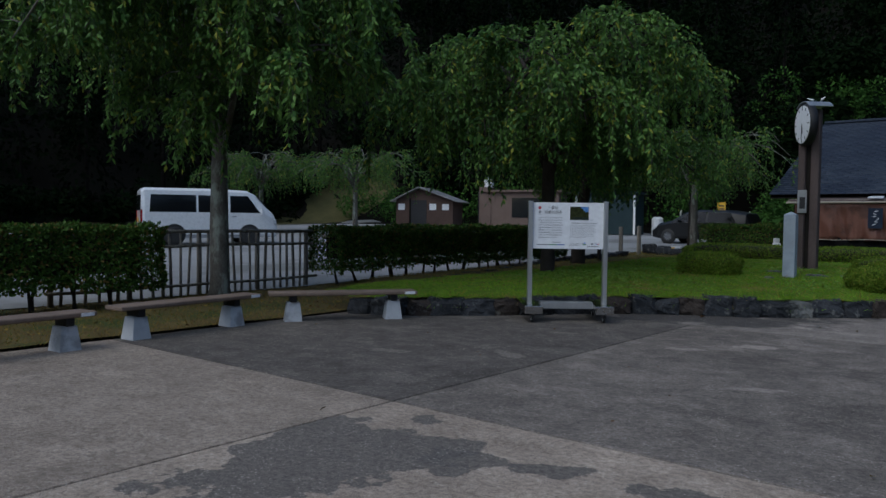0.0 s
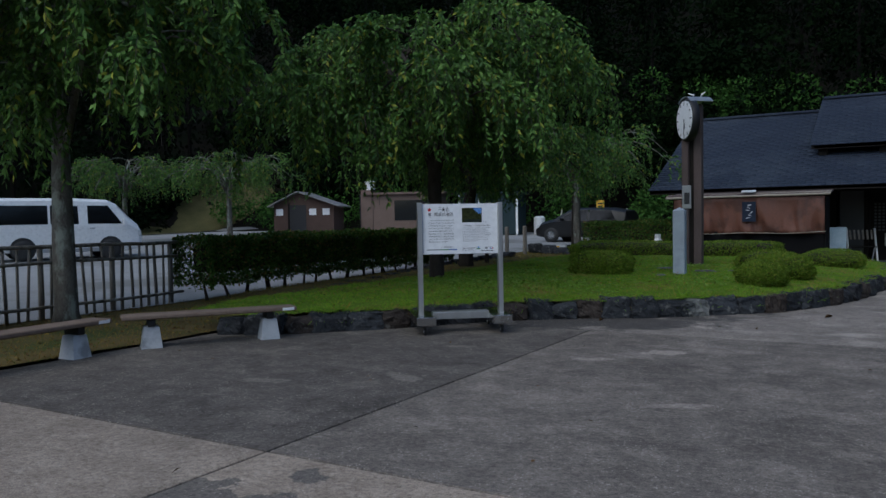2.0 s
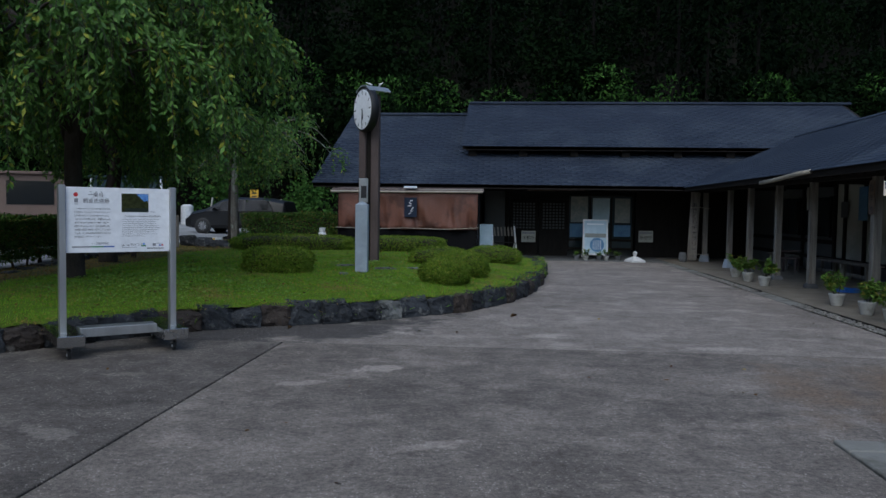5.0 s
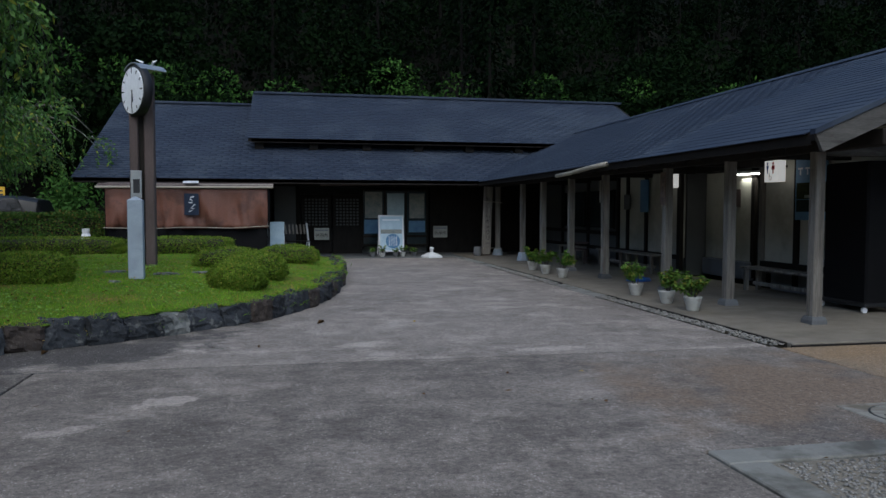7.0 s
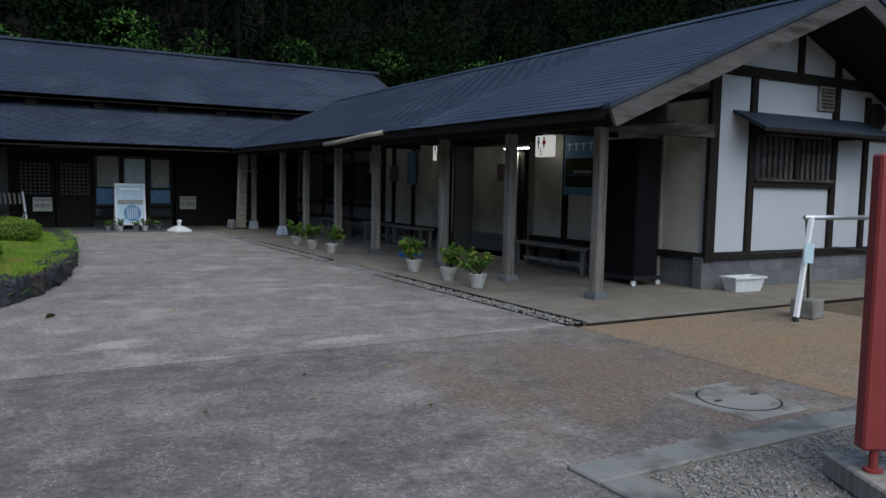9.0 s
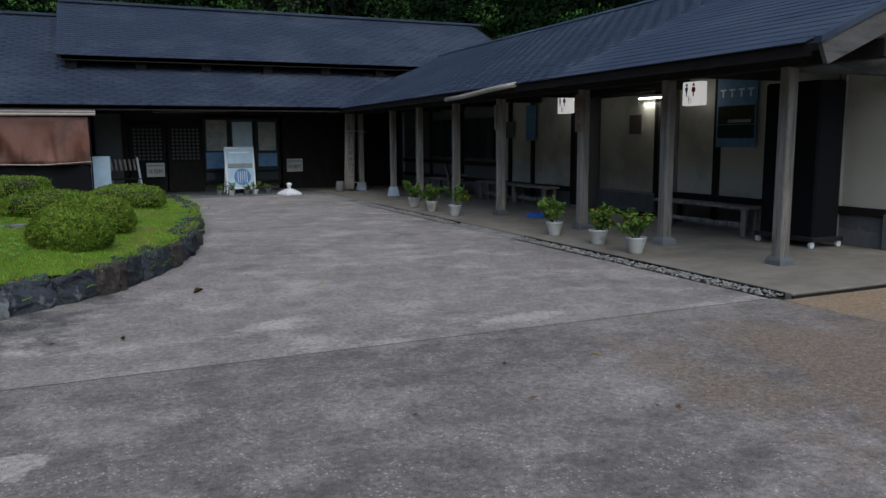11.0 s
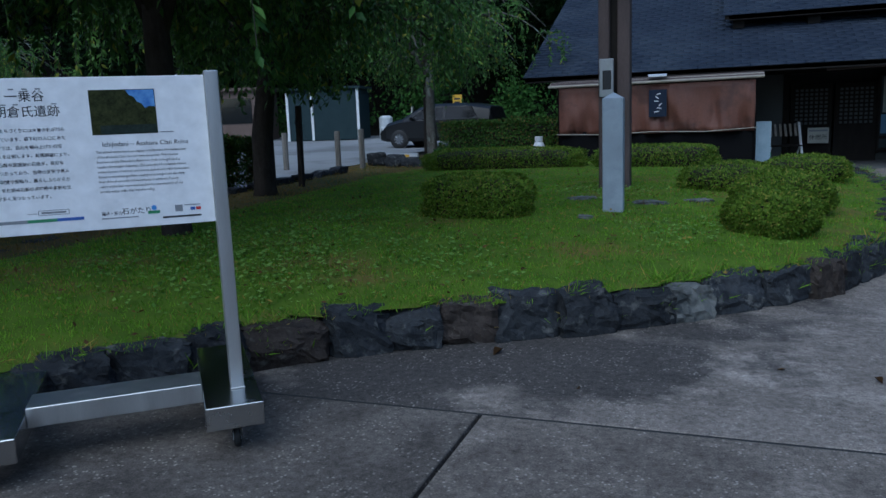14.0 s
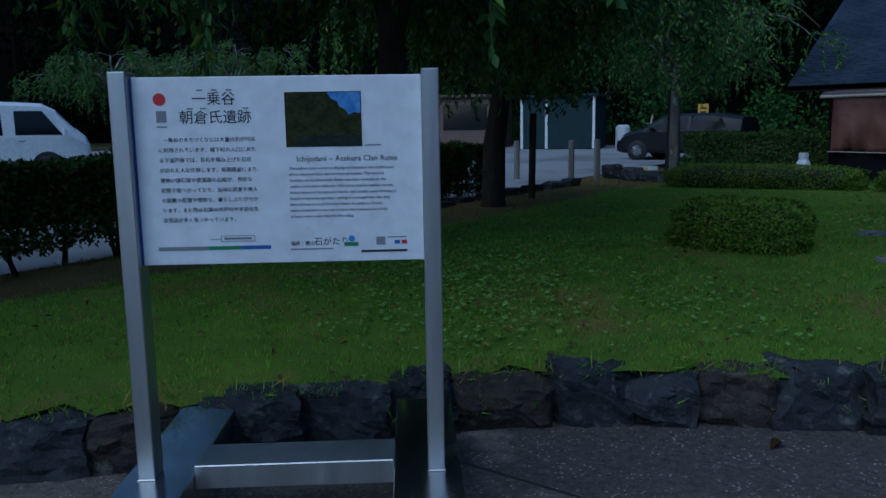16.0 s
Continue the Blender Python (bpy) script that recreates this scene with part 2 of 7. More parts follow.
CLOVER = leaf("clover_leaves", (0.120, 0.235, 0.040), (0.260, 0.400, 0.095), None, 0, 0.5, 0.25)
DEAD_LEAF = leaf("fallen_leaves", (0.06, 0.035, 0.02), (0.16, 0.09, 0.035), (0.32, 0.22, 0.05), 0.2, 0.7, 0.1)
CHERRY = leaf("weeping_cherry_leaves", (0.030, 0.082, 0.019), (0.138, 0.255, 0.052), (0.260, 0.285, 0.040), 0.06, 0.45, 0.16, 0.9, 0.14)
HEDGE_LEAF = leaf("hedge_leaves", (0.026, 0.064, 0.013), (0.095, 0.170, 0.030), (0.185, 0.135, 0.040), 0.1, 0.45, 0.16, 1.4, 0.1)
AZALEA = leaf("azalea_leaves", (0.048, 0.094, 0.010), (0.180, 0.270, 0.028), (0.250, 0.250, 0.045), 0.1, 0.5, 0.15, 1.5, 0.1)
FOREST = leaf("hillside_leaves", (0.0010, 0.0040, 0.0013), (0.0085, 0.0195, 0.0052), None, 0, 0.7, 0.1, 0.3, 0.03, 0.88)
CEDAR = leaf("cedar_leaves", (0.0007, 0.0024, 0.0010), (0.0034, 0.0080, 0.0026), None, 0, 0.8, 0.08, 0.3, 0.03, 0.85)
SHRUB = leaf("bank_shrub_leaves", (0.010, 0.040, 0.010), (0.085, 0.175, 0.034), None, 0, 0.6, 0.16, 0.6, 0.04, 0.82)
POT_LEAF = leaf("potted_hydrangea_leaves", (0.070, 0.156, 0.026), (0.176, 0.286, 0.057), (0.351, 0.338, 0.073), 0.12, 0.5, 0.3, 3)
BARK = surface("lichened_bark", (0.06, 0.05, 0.042), (0.19, 0.18, 0.155), 7.0, 0.95, fine=40, relief=0.9, stretch=(1, 1, 0.5), stain=(0.26, 0.28, 0.24), stain_scale=5, dist=0.02)
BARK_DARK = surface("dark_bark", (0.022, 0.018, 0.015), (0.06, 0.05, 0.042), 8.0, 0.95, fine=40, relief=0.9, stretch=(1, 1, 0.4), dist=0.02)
TWIG = surface("twigs", (0.0350, 0.0300, 0.0250), (0.0850, 0.0775, 0.0700), 5.0, 0.9, relief=0)
ROCK = surface("dark_blue_rock", (0.0130, 0.0150, 0.0180), (0.0600, 0.0630, 0.0680), 7.0, 0.8, fine=32, relief=1.0, stain=(0.125, 0.125, 0.118), stain_scale=8.0, stain_edge=(0.57, 0.68), vary=0.3, dist=0.035)
ROCK_BROWN = surface("brown_rock", (0.0190, 0.0150, 0.0130), (0.0800, 0.0650, 0.0560), 7.0, 0.85, fine=32, relief=1.0, stain=(0.120, 0.112, 0.100), stain_scale=8.0, stain_edge=(0.57, 0.68), vary=0.25, dist=0.035)
ROCK_PALE = surface("pale_rock", (0.1209, 0.1255, 0.1209), (0.2232, 0.2232, 0.2093), 5.0, 0.85, fine=35, relief=0.8, stain=(0.0651, 0.0698, 0.0698), stain_scale=4, dist=0.02)
GRANITE = surface("grey_granite", (0.250, 0.290, 0.340), (0.400, 0.450, 0.510), 6.0, 0.8, fine=140, relief=0.3, stain=(0.200, 0.225, 0.255), stain_scale=1.5, stain_edge=(0.55, 0.75))
WOOD_GREY = surface("weathered_wood", (0.0900, 0.0790, 0.0670), (0.3500, 0.3200, 0.2760), 4.0, 0.85, fine=45, relief=0.8, stretch=(4.5, 4.5, 0.3), stain=(0.0700, 0.0600, 0.0500), stain_scale=1.4, stain_edge=(0.52, 0.7), vary=0.15, dist=0.006)
WOOD_BEAM = surface("weathered_beam", (0.0470, 0.0440, 0.0410), (0.1150, 0.1100, 0.1010), 3.0, 0.85, fine=45, relief=0.5, stretch=(0.5, 0.5, 3), stain=(0.0320, 0.0285, 0.0265), stain_scale=1.2)
WOOD_DARK = surface("dark_stained_wood", (0.0088, 0.0072, 0.0060), (0.0275, 0.0231, 0.0198), 3.0, 0.7, fine=40, relief=0.4, stretch=(2, 2, 0.6), dist=0.003)
WOOD_BROWN = surface("brown_painted_wood", (0.075, 0.056, 0.052), (0.135, 0.105, 0.098), 2.5, 0.75, fine=35, relief=0.35, stretch=(2, 2, 0.5), vary=0.06)
WOOD_BENCH = surface("bench_plank", (0.130, 0.094, 0.074), (0.245, 0.185, 0.148), 2.0, 0.7, fine=30, relief=0.35, stretch=(3, 0.5, 3), space="object")
PLASTER = surface("white_plaster", (0.400, 0.418, 0.442), (0.468, 0.486, 0.505), 1.2, 0.9, fine=60, relief=0.12, stain=(0.345, 0.352, 0.352), stain_scale=0.5, stain_edge=(0.55, 0.8), dist=0.002)
PLASTER_AGED = surface("ivory_plaster", (0.455, 0.440, 0.372), (0.550, 0.532, 0.456), 1.2, 0.9, fine=60, relief=0.12, stain=(0.375, 0.36, 0.30), stain_scale=0.7, dist=0.002)
# grey plaster darkened further: the shade under the eaves is in this colour
PLASTER_GREY_SHADED = surface("grey_plaster_shaded", (0.0960, 0.0990, 0.0990), (0.1320, 0.1350, 0.1320), 1.2, 0.9, fine=60, relief=0.12)
SLATE = surface("slate_shingle", (0.0225, 0.0295, 0.0450), (0.0385, 0.0490, 0.0720), 1.0, 0.66, fine=50, relief=0.3, stain=(0.0450, 0.0560, 0.0760), stain_scale=0.5, vary=0.05, dist=0.003)
PLINTH = surface("crazy_stone_plinth", (0.0868, 0.0899, 0.0930), (0.1674, 0.1705, 0.1736), 2.0, 0.85, fine=40, relief=0.5, vary=0.22)
STEEL = surface("brushed_stainless", (0.54, 0.54, 0.53), (0.68, 0.68, 0.67), 3.0, 0.45, 1.0, fine=90, relief=0.03, stretch=(5, 5, 0.3), space="object", dist=0.001)
STEEL_POLISHED = surface("polished_stainless", (0.50, 0.50, 0.49), (0.60, 0.60, 0.59), 3.0, 0.24, 1.0, fine=90, relief=0.02, space="object", dist=0.001)
GALVANISED = surface("galvanised_pipe", (0.36, 0.37, 0.38), (0.52, 0.53, 0.54), 8.0, 0.45, 0.8, fine=60, relief=0.1)
BLACK = plain("black_rubber", (0.02, 0.02, 0.02), 0.7)
IRON = plain("dark_iron", (0.03, 0.03, 0.032), 0.55, 0.6)
WHITE = plain("white_paint", (0.78, 0.78, 0.77), 0.5)
PLASTIC_WHITE = plain("white_plastic", (0.62, 0.63, 0.63), 0.4)
PAPER = plain("sign_paper", (0.84, 0.85, 0.87), 0.55)
# print ink, and the painted darkness of unlit openings
INK = plain("ink_and_unlit_black", (0.025, 0.025, 0.028), 0.6)
INK_GREY = plain("grey_ink", (0.25, 0.26, 0.28), 0.6)
INK_TEXT = plain("soft_black_ink", (0.11, 0.11, 0.115), 0.6)
INK_RED = plain("red_ink", (0.52, 0.025, 0.03), 0.5)
INK_BLUE = plain("blue_ink", (0.05, 0.12, 0.42), 0.5)
INK_SKY = plain("sky_blue_ink", (0.10, 0.30, 0.72), 0.5)
INK_GREEN = plain("green_ink", (0.06, 0.25, 0.11), 0.5)
INK_ORANGE = plain("orange_ink", (0.62, 0.25, 0.05), 0.5)
PHOTO_GREEN = surface("photo_woods", (0.0010, 0.0030, 0.0014), (0.0600, 0.0680, 0.0240), 26.0, 0.75, fine=90, relief=0)
PHOTO_SKY = surface("photo_sky", (0.010, 0.085, 0.42), (0.22, 0.42, 0.74), 14.0, 0.75, fine=20, relief=0)
PHOTO_WATER = surface("photo_water", (0.006, 0.011, 0.010), (0.035, 0.048, 0.040), 20.0, 0.75, fine=60, relief=0)
POSTER_BLUE = surface("blue_poster", (0.06, 0.15, 0.3), (0.14, 0.3, 0.46), 3.0, 0.5, fine=10, relief=0)
POSTER_PALE = surface("pale_poster", (0.36, 0.50, 0.58), (0.56, 0.68, 0.74), 4.0, 0.45, fine=12, relief=0)
POSTER_MIX = surface("landscape_poster", (0.10, 0.16, 0.16), (0.4, 0.36, 0.3), 4.0, 0.45, fine=14, relief=0)
RED_STEEL = plain("red_brown_steel", (0.20, 0.028, 0.025), 0.45)
TARP = surface("brown_tarpaulin", (0.1080, 0.0405, 0.0243), (0.1728, 0.0702, 0.0459), 1.4, 0.6, fine=25, relief=0.3, stain=(0.0810, 0.0324, 0.0216), stain_scale=1.5)
TARP_DARK = surface("black_tarpaulin", (0.0035, 0.0035, 0.004), (0.009, 0.009, 0.010), 3.0, 0.85, fine=25, relief=0.3)
CLOTH_NAVY = surface("navy_cloth", (0.015, 0.02, 0.035), (0.03, 0.04, 0.065), 6.0, 0.9, fine=120, relief=0.2)
BAMBOO = surface("old_bamboo", (0.22, 0.19, 0.14), (0.40, 0.36, 0.29), 4.0, 0.6, fine=30, relief=0.2)
POT_WHITE = surface("white_pot", (0.38, 0.38, 0.35), (0.52, 0.52, 0.485), 6.0, 0.6, fine=40, relief=0.1, stain=(0.29, 0.28, 0.25), stain_scale=5)
CAR_WHITE = plain("white_car_paint", (0.76, 0.77, 0.78), 0.3, 0.0, 0.6)
CAR_BLACK = plain("black_car_paint", (0.005, 0.005, 0.0055), 0.4, 0.0, 0.05)
DARK_GLASS = plain("tinted_window", (0.012, 0.014, 0.016), 0.08, 0.0, 0.3)
WINDOW_GLASS = plain("shop_window", (0.03, 0.045, 0.05), 0.08, 0.0, 0.2)
CHROME = plain("chrome", (0.62, 0.62, 0.63), 0.22, 1.0)
LENS = plain("lamp_lens", (0.55, 0.56, 0.58), 0.12)
RED_LENS = plain("red_lamp_lens", (0.35, 0.012, 0.012), 0.15)
YELLOW = plain("yellow_paint", (0.62, 0.36, 0.02), 0.5)
SHED_BROWN = surface("brown_shed_panel", (0.085, 0.055, 0.045), (0.12, 0.08, 0.066), 3.0, 0.7, fine=30, relief=0.15)
SHED_ROOF = surface("grey_tin_roof", (0.22, 0.21, 0.21), (0.34, 0.33, 0.33), 1.5, 0.5, 0.3, fine=30, relief=0.15)
HUT_WALL = surface("tan_render", (0.1440, 0.1020, 0.0840), (0.1980, 0.1440, 0.1200), 1.5, 0.85, fine=40, relief=0.2)
WET_SILL = surface("green_painted_shed", (0.020, 0.036, 0.040), (0.036, 0.056, 0.060), 2.0, 0.75, fine=30, relief=0.1)
LAMP_GLOW = glow("lit_toilet_sign", (1.0, 0.93, 0.88), 0.22)
TUBE_GLOW = glow("fluorescent_tube", (1.0, 0.98, 0.9), 3.0)
PLASTIC_BLUE = plain("blue_plastic", (0.02, 0.12, 0.42), 0.4)

# ---- building helpers ----


def mesh_object(name, me, mat, parent=None, label="", smooth=False):
    if mat:
        me.materials.append(mat)
    if smooth:
        me.shade_smooth()
    ob = new(name, me)
    if parent:
        ob.parent = parent
    if label:
        ob["label"] = label
    return ob


def part(name, bm, mat, parent=None, label="", smooth=False):
    me = bpy.data.meshes.new(name)
    bm.to_mesh(me)
    bm.free()
    return mesh_object(name, me, mat, parent, label, smooth)


def arrays(name, verts, faces, mat, parent=None, label="", smooth=False):
    me = bpy.data.meshes.new(name)
    me.from_pydata([tuple(v) for v in verts], [], [tuple(f) for f in faces])
    me.update()
    return mesh_object(name, me, mat, parent, label, smooth)


def thing(name, label, category, at=(0, 0, 0), turn=0.0, group="", kind=""):
    ob = new(name)
    ob.empty_display_size = 0.2
    ob.matrix_world = pose(*at, 0, 0, turn)
    return tagged(ob, label, category, group, kind)


def box(c, s, bevel=0.0, m=None, bm=None):
    """A box with centre c and size s, its edges rounded off by bevel."""
    bm = bm or bmesh.new()
    g = bmesh.ops.create_cube(bm, size=1.0)
    vs = g["verts"]
    for v in vs:
        v.co = Vector((v.co.x * s[0], v.co.y * s[1], v.co.z * s[2]))
    if bevel:
        es = list({e for v in vs for e in v.link_edges})
        r = bmesh.ops.bevel(bm, geom=es, offset=bevel, segments=1, affect="EDGES", profile=0.5)
        vs = list({v for f in r["faces"] for v in f.verts})
    t = Matrix.Translation(c) @ (m or Matrix())
    for v in vs:
        v.co = t @ v.co
    return bm


def lathe(profile, n=16, bm=None, at=(0, 0, 0), m=None):
    """A turned body from (radius, height) pairs."""
    bm = bm or bmesh.new()
    t = Matrix.Translation(at) @ (m or Matrix())
    rings = []
    for r, z in profile:
        rings.append([bm.verts.new(t @ Vector((r * math.cos(2 * math.pi * i / n), r * math.sin(2 * math.pi * i / n), z))) for i in range(n)])
    for a, b in zip(rings, rings[1:]):
        for i in range(n):
            bm.faces.new((a[i], a[(i + 1) % n], b[(i + 1) % n], b[i]))
    bm.faces.new(rings[0][::-1])
    bm.faces.new(rings[-1])
    return bm


def tube(points, radii, n=6, bm=None):
    """A tapered pipe through points."""
    bm = bm or bmesh.new()
    pts = [Vector(p) for p in points]
    if not hasattr(radii, "__len__"):
        radii = [radii] * len(pts)
    rings = []
    side = None
    for i, p in enumerate(pts):
        d = (pts[min(i + 1, len(pts) - 1)] - pts[max(i - 1, 0)]).normalized()
        if side is None or abs(side.dot(d)) > 0.98:
            side = d.orthogonal().normalized()
        side = (side - d * side.dot(d)).normalized()
        other = d.cross(side)
        rings.append([bm.verts.new(p + float(radii[i]) * (math.cos(2 * math.pi * k / n) * side + math.sin(2 * math.pi * k / n) * other)) for k in range(n)])
    for a, b in zip(rings, rings[1:]):
        for k in range(n):
            bm.faces.new((a[k], a[(k + 1) % n], b[(k + 1) % n], b[k]))
    bm.faces.new(rings[0][::-1])
    bm.faces.new(rings[-1])
    return bm


def prism(outline, a, b, axis="y", bm=None):
    """A flat outline given in two axes, drawn out from a to b along the third."""
    bm = bm or bmesh.new()

    def put(u, v, w):
        return {"y": (u, w, v), "x": (w, u, v), "z": (u, v, w)}[axis]
    lo = [bm.verts.new(put(u, v, a)) for u, v in outline]
    hi = [bm.verts.new(put(u, v, b)) for u, v in outline]
    n = len(outline)
    bm.faces.new(lo)
    bm.faces.new(hi[::-1])
    for i in range(n):
        bm.faces.new((lo[i], hi[i], hi[(i + 1) % n], lo[(i + 1) % n]))
    bmesh.ops.recalc_face_normals(bm, faces=bm.faces[:])
    return bm


def letters(text, size, at, m, mat, parent, name="lettering", align="LEFT", line=1.0, width=0.0, thick=0.0004, space=1.0):
    """Words in the built-in font as a mesh; at and m in the parent's space."""
    cu = bpy.data.curves.new("words", "FONT")
    cu.body, cu.size, cu.align_x, cu.space_line, cu.extrude, cu.space_character = text, size, align, line, thick, space
    cu.resolution_u = 2
    tmp = bpy.data.objects.new("words", cu)
    scene.collection.objects.link(tmp)
    dg = bpy.context.evaluated_depsgraph_get()
    me = bpy.data.meshes.new_from_object(tmp.evaluated_get(dg))
    bpy.data.objects.remove(tmp)
    me.transform(Matrix.Translation(at) @ m)
    me.materials.clear()
    return mesh_object(name, me, mat, parent)


UPRIGHT = pose(0, 0, 0, 90, 0, 0)


def leaf_cards(pos, along, normal, length, width):
    """Folded leaves: arrays of bases, directions, face normals, lengths, widths."""
    pos, along, normal = (np.asarray(a, float) for a in (pos, along, normal))
    along /= np.linalg.norm(along, axis=1, keepdims=True) + 1e-9
    side = np.cross(along, normal)
    side /= np.linalg.norm(side, axis=1, keepdims=True) + 1e-9
    up = np.cross(side, along)
    L, W = np.asarray(length)[:, None], np.asarray(width)[:, None]
    mid = pos + along * L * 0.45
    v = np.stack([pos, mid + side * W * 0.5 + up * W * 0.16, pos + along * L, mid - side * W * 0.5 + up * W * 0.16], 1).reshape(-1, 3)
    i = np.arange(len(pos))[:, None] * 4
    f = np.concatenate([i + np.array([0, 1, 2]), i + np.array([0, 2, 3])], 1).reshape(-1, 3)
    return v, f


def fast_mesh(name, v, f, mat, parent=None, label=""):
    """A mesh from numpy arrays of places and of faces with equal corner counts."""
    me = bpy.data.meshes.new(name)
    f = np.asarray(f, np.int32)
    k = f.shape[1]
    me.vertices.add(len(v))
    me.vertices.foreach_set("co", np.asarray(v, np.float32).ravel())
    me.loops.add(f.size)
    me.loops.foreach_set("vertex_index", f.ravel())
    me.polygons.add(len(f))
    me.polygons.foreach_set("loop_start", np.arange(0, f.size, k, dtype=np.int32))
    me.update(calc_edges=True)
    me.validate()
    return mesh_object(name, me, mat, parent, label)


rng = np.random.default_rng(5)


def unit(n, g=rng):
    a = g.normal(size=(n, 3))
    return a / np.linalg.norm(a, axis=1, keepdims=True)


# ---- the lie of the land ----


def land(x, y):
    """Height of the ground: a level forecourt, a car park that climbs gently, wooded hills around."""
    w = min(1.0, max(0.0, (-9.6 - x) / 2.2))
    lot = 0.05 + 0.012 * min(40, max(0.0, -12.5 - x)) + 0.02 * min(34, max(0.0, y - 11))
    h = w * lot
    rise = max(-47 - x, y - 45, (-0.66 * x + 0.75 * y) - 60, 0.9 * (x - 30))
    if rise > 0:
        h += 0.62 * min(rise, 62) * min(1, rise / 6)
    return h


def sheet(name, xs, ys, lift, mat, height=land):
    v = [(x, y, height(x, y) + lift) for y in ys for x in xs]
    n = len(xs)
    f = [(j * n + i, j * n + i + 1, (j + 1) * n + i + 1, (j + 1) * n + i) for j in range(len(ys) - 1) for i in range(n - 1)]
    return arrays(name, v, f, mat, smooth=True)

# ---- ground ----


def spread(lo, hi, step, far):
    a = list(np.arange(lo, hi + 1e-6, step))
    d = step
    while a[-1] + d < far:
        d *= 1.5
        a.append(a[-1] + d)
    return sorted(set(round(float(v), 3) for v in a + [lo - (v - hi) for v in a if v > hi]))


def ground_height(x, y):
    """The ground sheet, kept below the paving of the forecourt and the floors of the buildings."""
    h = land(x, y)
    return h - 0.06 if -9.6 < x < 30 and h < 0.05 else h


tagged(sheet("ground", spread(-120, 90, 3.0, 2500), spread(-60, 130, 3.0, 2500), -0.05, EARTH_SHADED, ground_height), "earth and leaf litter around the forecourt, woodland shade in its colour", "ground", kind="structure")


def verge_z(x, y):
    """The verge swells up to meet the lawn."""
    k = min(1.0, max(0.0, (x + 13.1) / 1.3)) * min(1.0, max(0.0, (y - 10.8) / 1.5)) * min(1.0, max(0.0, (27 - y) / 1.5))
    return max(0.02, land(x, y), (0.27 + 0.010 * (y - 12)) * k)


lot_xs = list(np.arange(-46, -12.9, 1.2)) + [-12.9]
tagged(sheet("parking_lot", lot_xs, list(np.arange(-40, 45, 1.5)), 0.0, LOT), "pale grey gravel car park", "car park", kind="structure")
tagged(sheet("verge_west", list(np.arange(-12.95, -9.1, 0.35)), list(np.arange(-30, 31, 0.8)), -0.015, DRY_SOIL,
             lambda x, y: verge_z(x, y) + 0.03 * noise.noise((x * 1.3, y * 1.3, 0))), "dry grass verge under the trees", "verge", kind="structure")
tagged(sheet("verge_far", list(np.arange(-49.4, -44.5, 0.6)), list(np.arange(-40, 50, 2)), 0.06, surface(
    "bank_grass", (0.05, 0.052, 0.020), (0.13, 0.115, 0.050), 0.8, 0.95, fine=20, relief=0.8)), "rough grass bank beyond the car park", "grass", kind="structure")

# forecourt slabs, cast in bays with open joints
forecourt = thing("pavement", "worn grey concrete forecourt cast in large bays", "pavement", kind="structure")
J = 0.012


def slab(outline, mat, top=0.0):
    c = (sum(p[0] for p in outline) / len(outline), sum(p[1] for p in outline) / len(outline))
    o = [(x + math.copysign(J, c[0] - x), y + math.copysign(J, c[1] - y)) for x, y in outline]
    bm = prism(o, -0.12, top, "z")
    es = [e for e in bm.edges if all(v.co.z > top - 0.001 for v in e.verts)]
    bmesh.ops.bevel(bm, geom=es, offset=0.006, segments=1, affect="EDGES")
    return part("slab", bm, mat, forecourt)


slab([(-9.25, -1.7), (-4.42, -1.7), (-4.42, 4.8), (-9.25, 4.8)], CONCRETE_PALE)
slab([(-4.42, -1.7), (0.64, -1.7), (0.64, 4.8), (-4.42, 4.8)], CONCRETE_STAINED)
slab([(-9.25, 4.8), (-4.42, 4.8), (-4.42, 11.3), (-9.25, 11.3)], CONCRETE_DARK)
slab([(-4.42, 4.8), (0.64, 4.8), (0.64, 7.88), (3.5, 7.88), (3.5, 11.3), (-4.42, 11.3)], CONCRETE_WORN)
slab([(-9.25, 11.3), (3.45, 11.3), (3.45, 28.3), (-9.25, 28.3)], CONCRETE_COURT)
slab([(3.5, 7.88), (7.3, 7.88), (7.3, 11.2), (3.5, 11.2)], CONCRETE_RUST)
# black strip added in the joint across the court, the gap's shade as colour
part("joint_filler", box((-2.9, 11.3, -0.033), (12.66, 0.0225, 0.06)), BLACK, forecourt, "black strip in place of the open joint's shade")
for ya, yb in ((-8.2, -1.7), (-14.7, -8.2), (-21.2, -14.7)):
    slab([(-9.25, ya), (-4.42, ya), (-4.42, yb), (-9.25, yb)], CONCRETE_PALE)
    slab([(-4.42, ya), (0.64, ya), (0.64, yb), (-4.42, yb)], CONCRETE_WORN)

# gravel yard behind a flush kerb
kerb = thing("kerb", "flush grey concrete kerb around the gravel yard", "kerb", kind="structure")
part("kerb_length", box((4.9, 7.74, -0.03), (8.5, 0.26, 0.08), 0.01), CONCRETE_KERB, kerb)
part("kerb_length", box((0.78, 0.0, -0.03), (0.26, 15.2, 0.08), 0.01), CONCRETE_KERB, kerb)
tagged(part("gravel_yard", box((5, 0, -0.06), (8.18, 15.2, 0.1)), AGGREGATE), "grey gravel yard inside a kerb", "gravel", kind="structure")


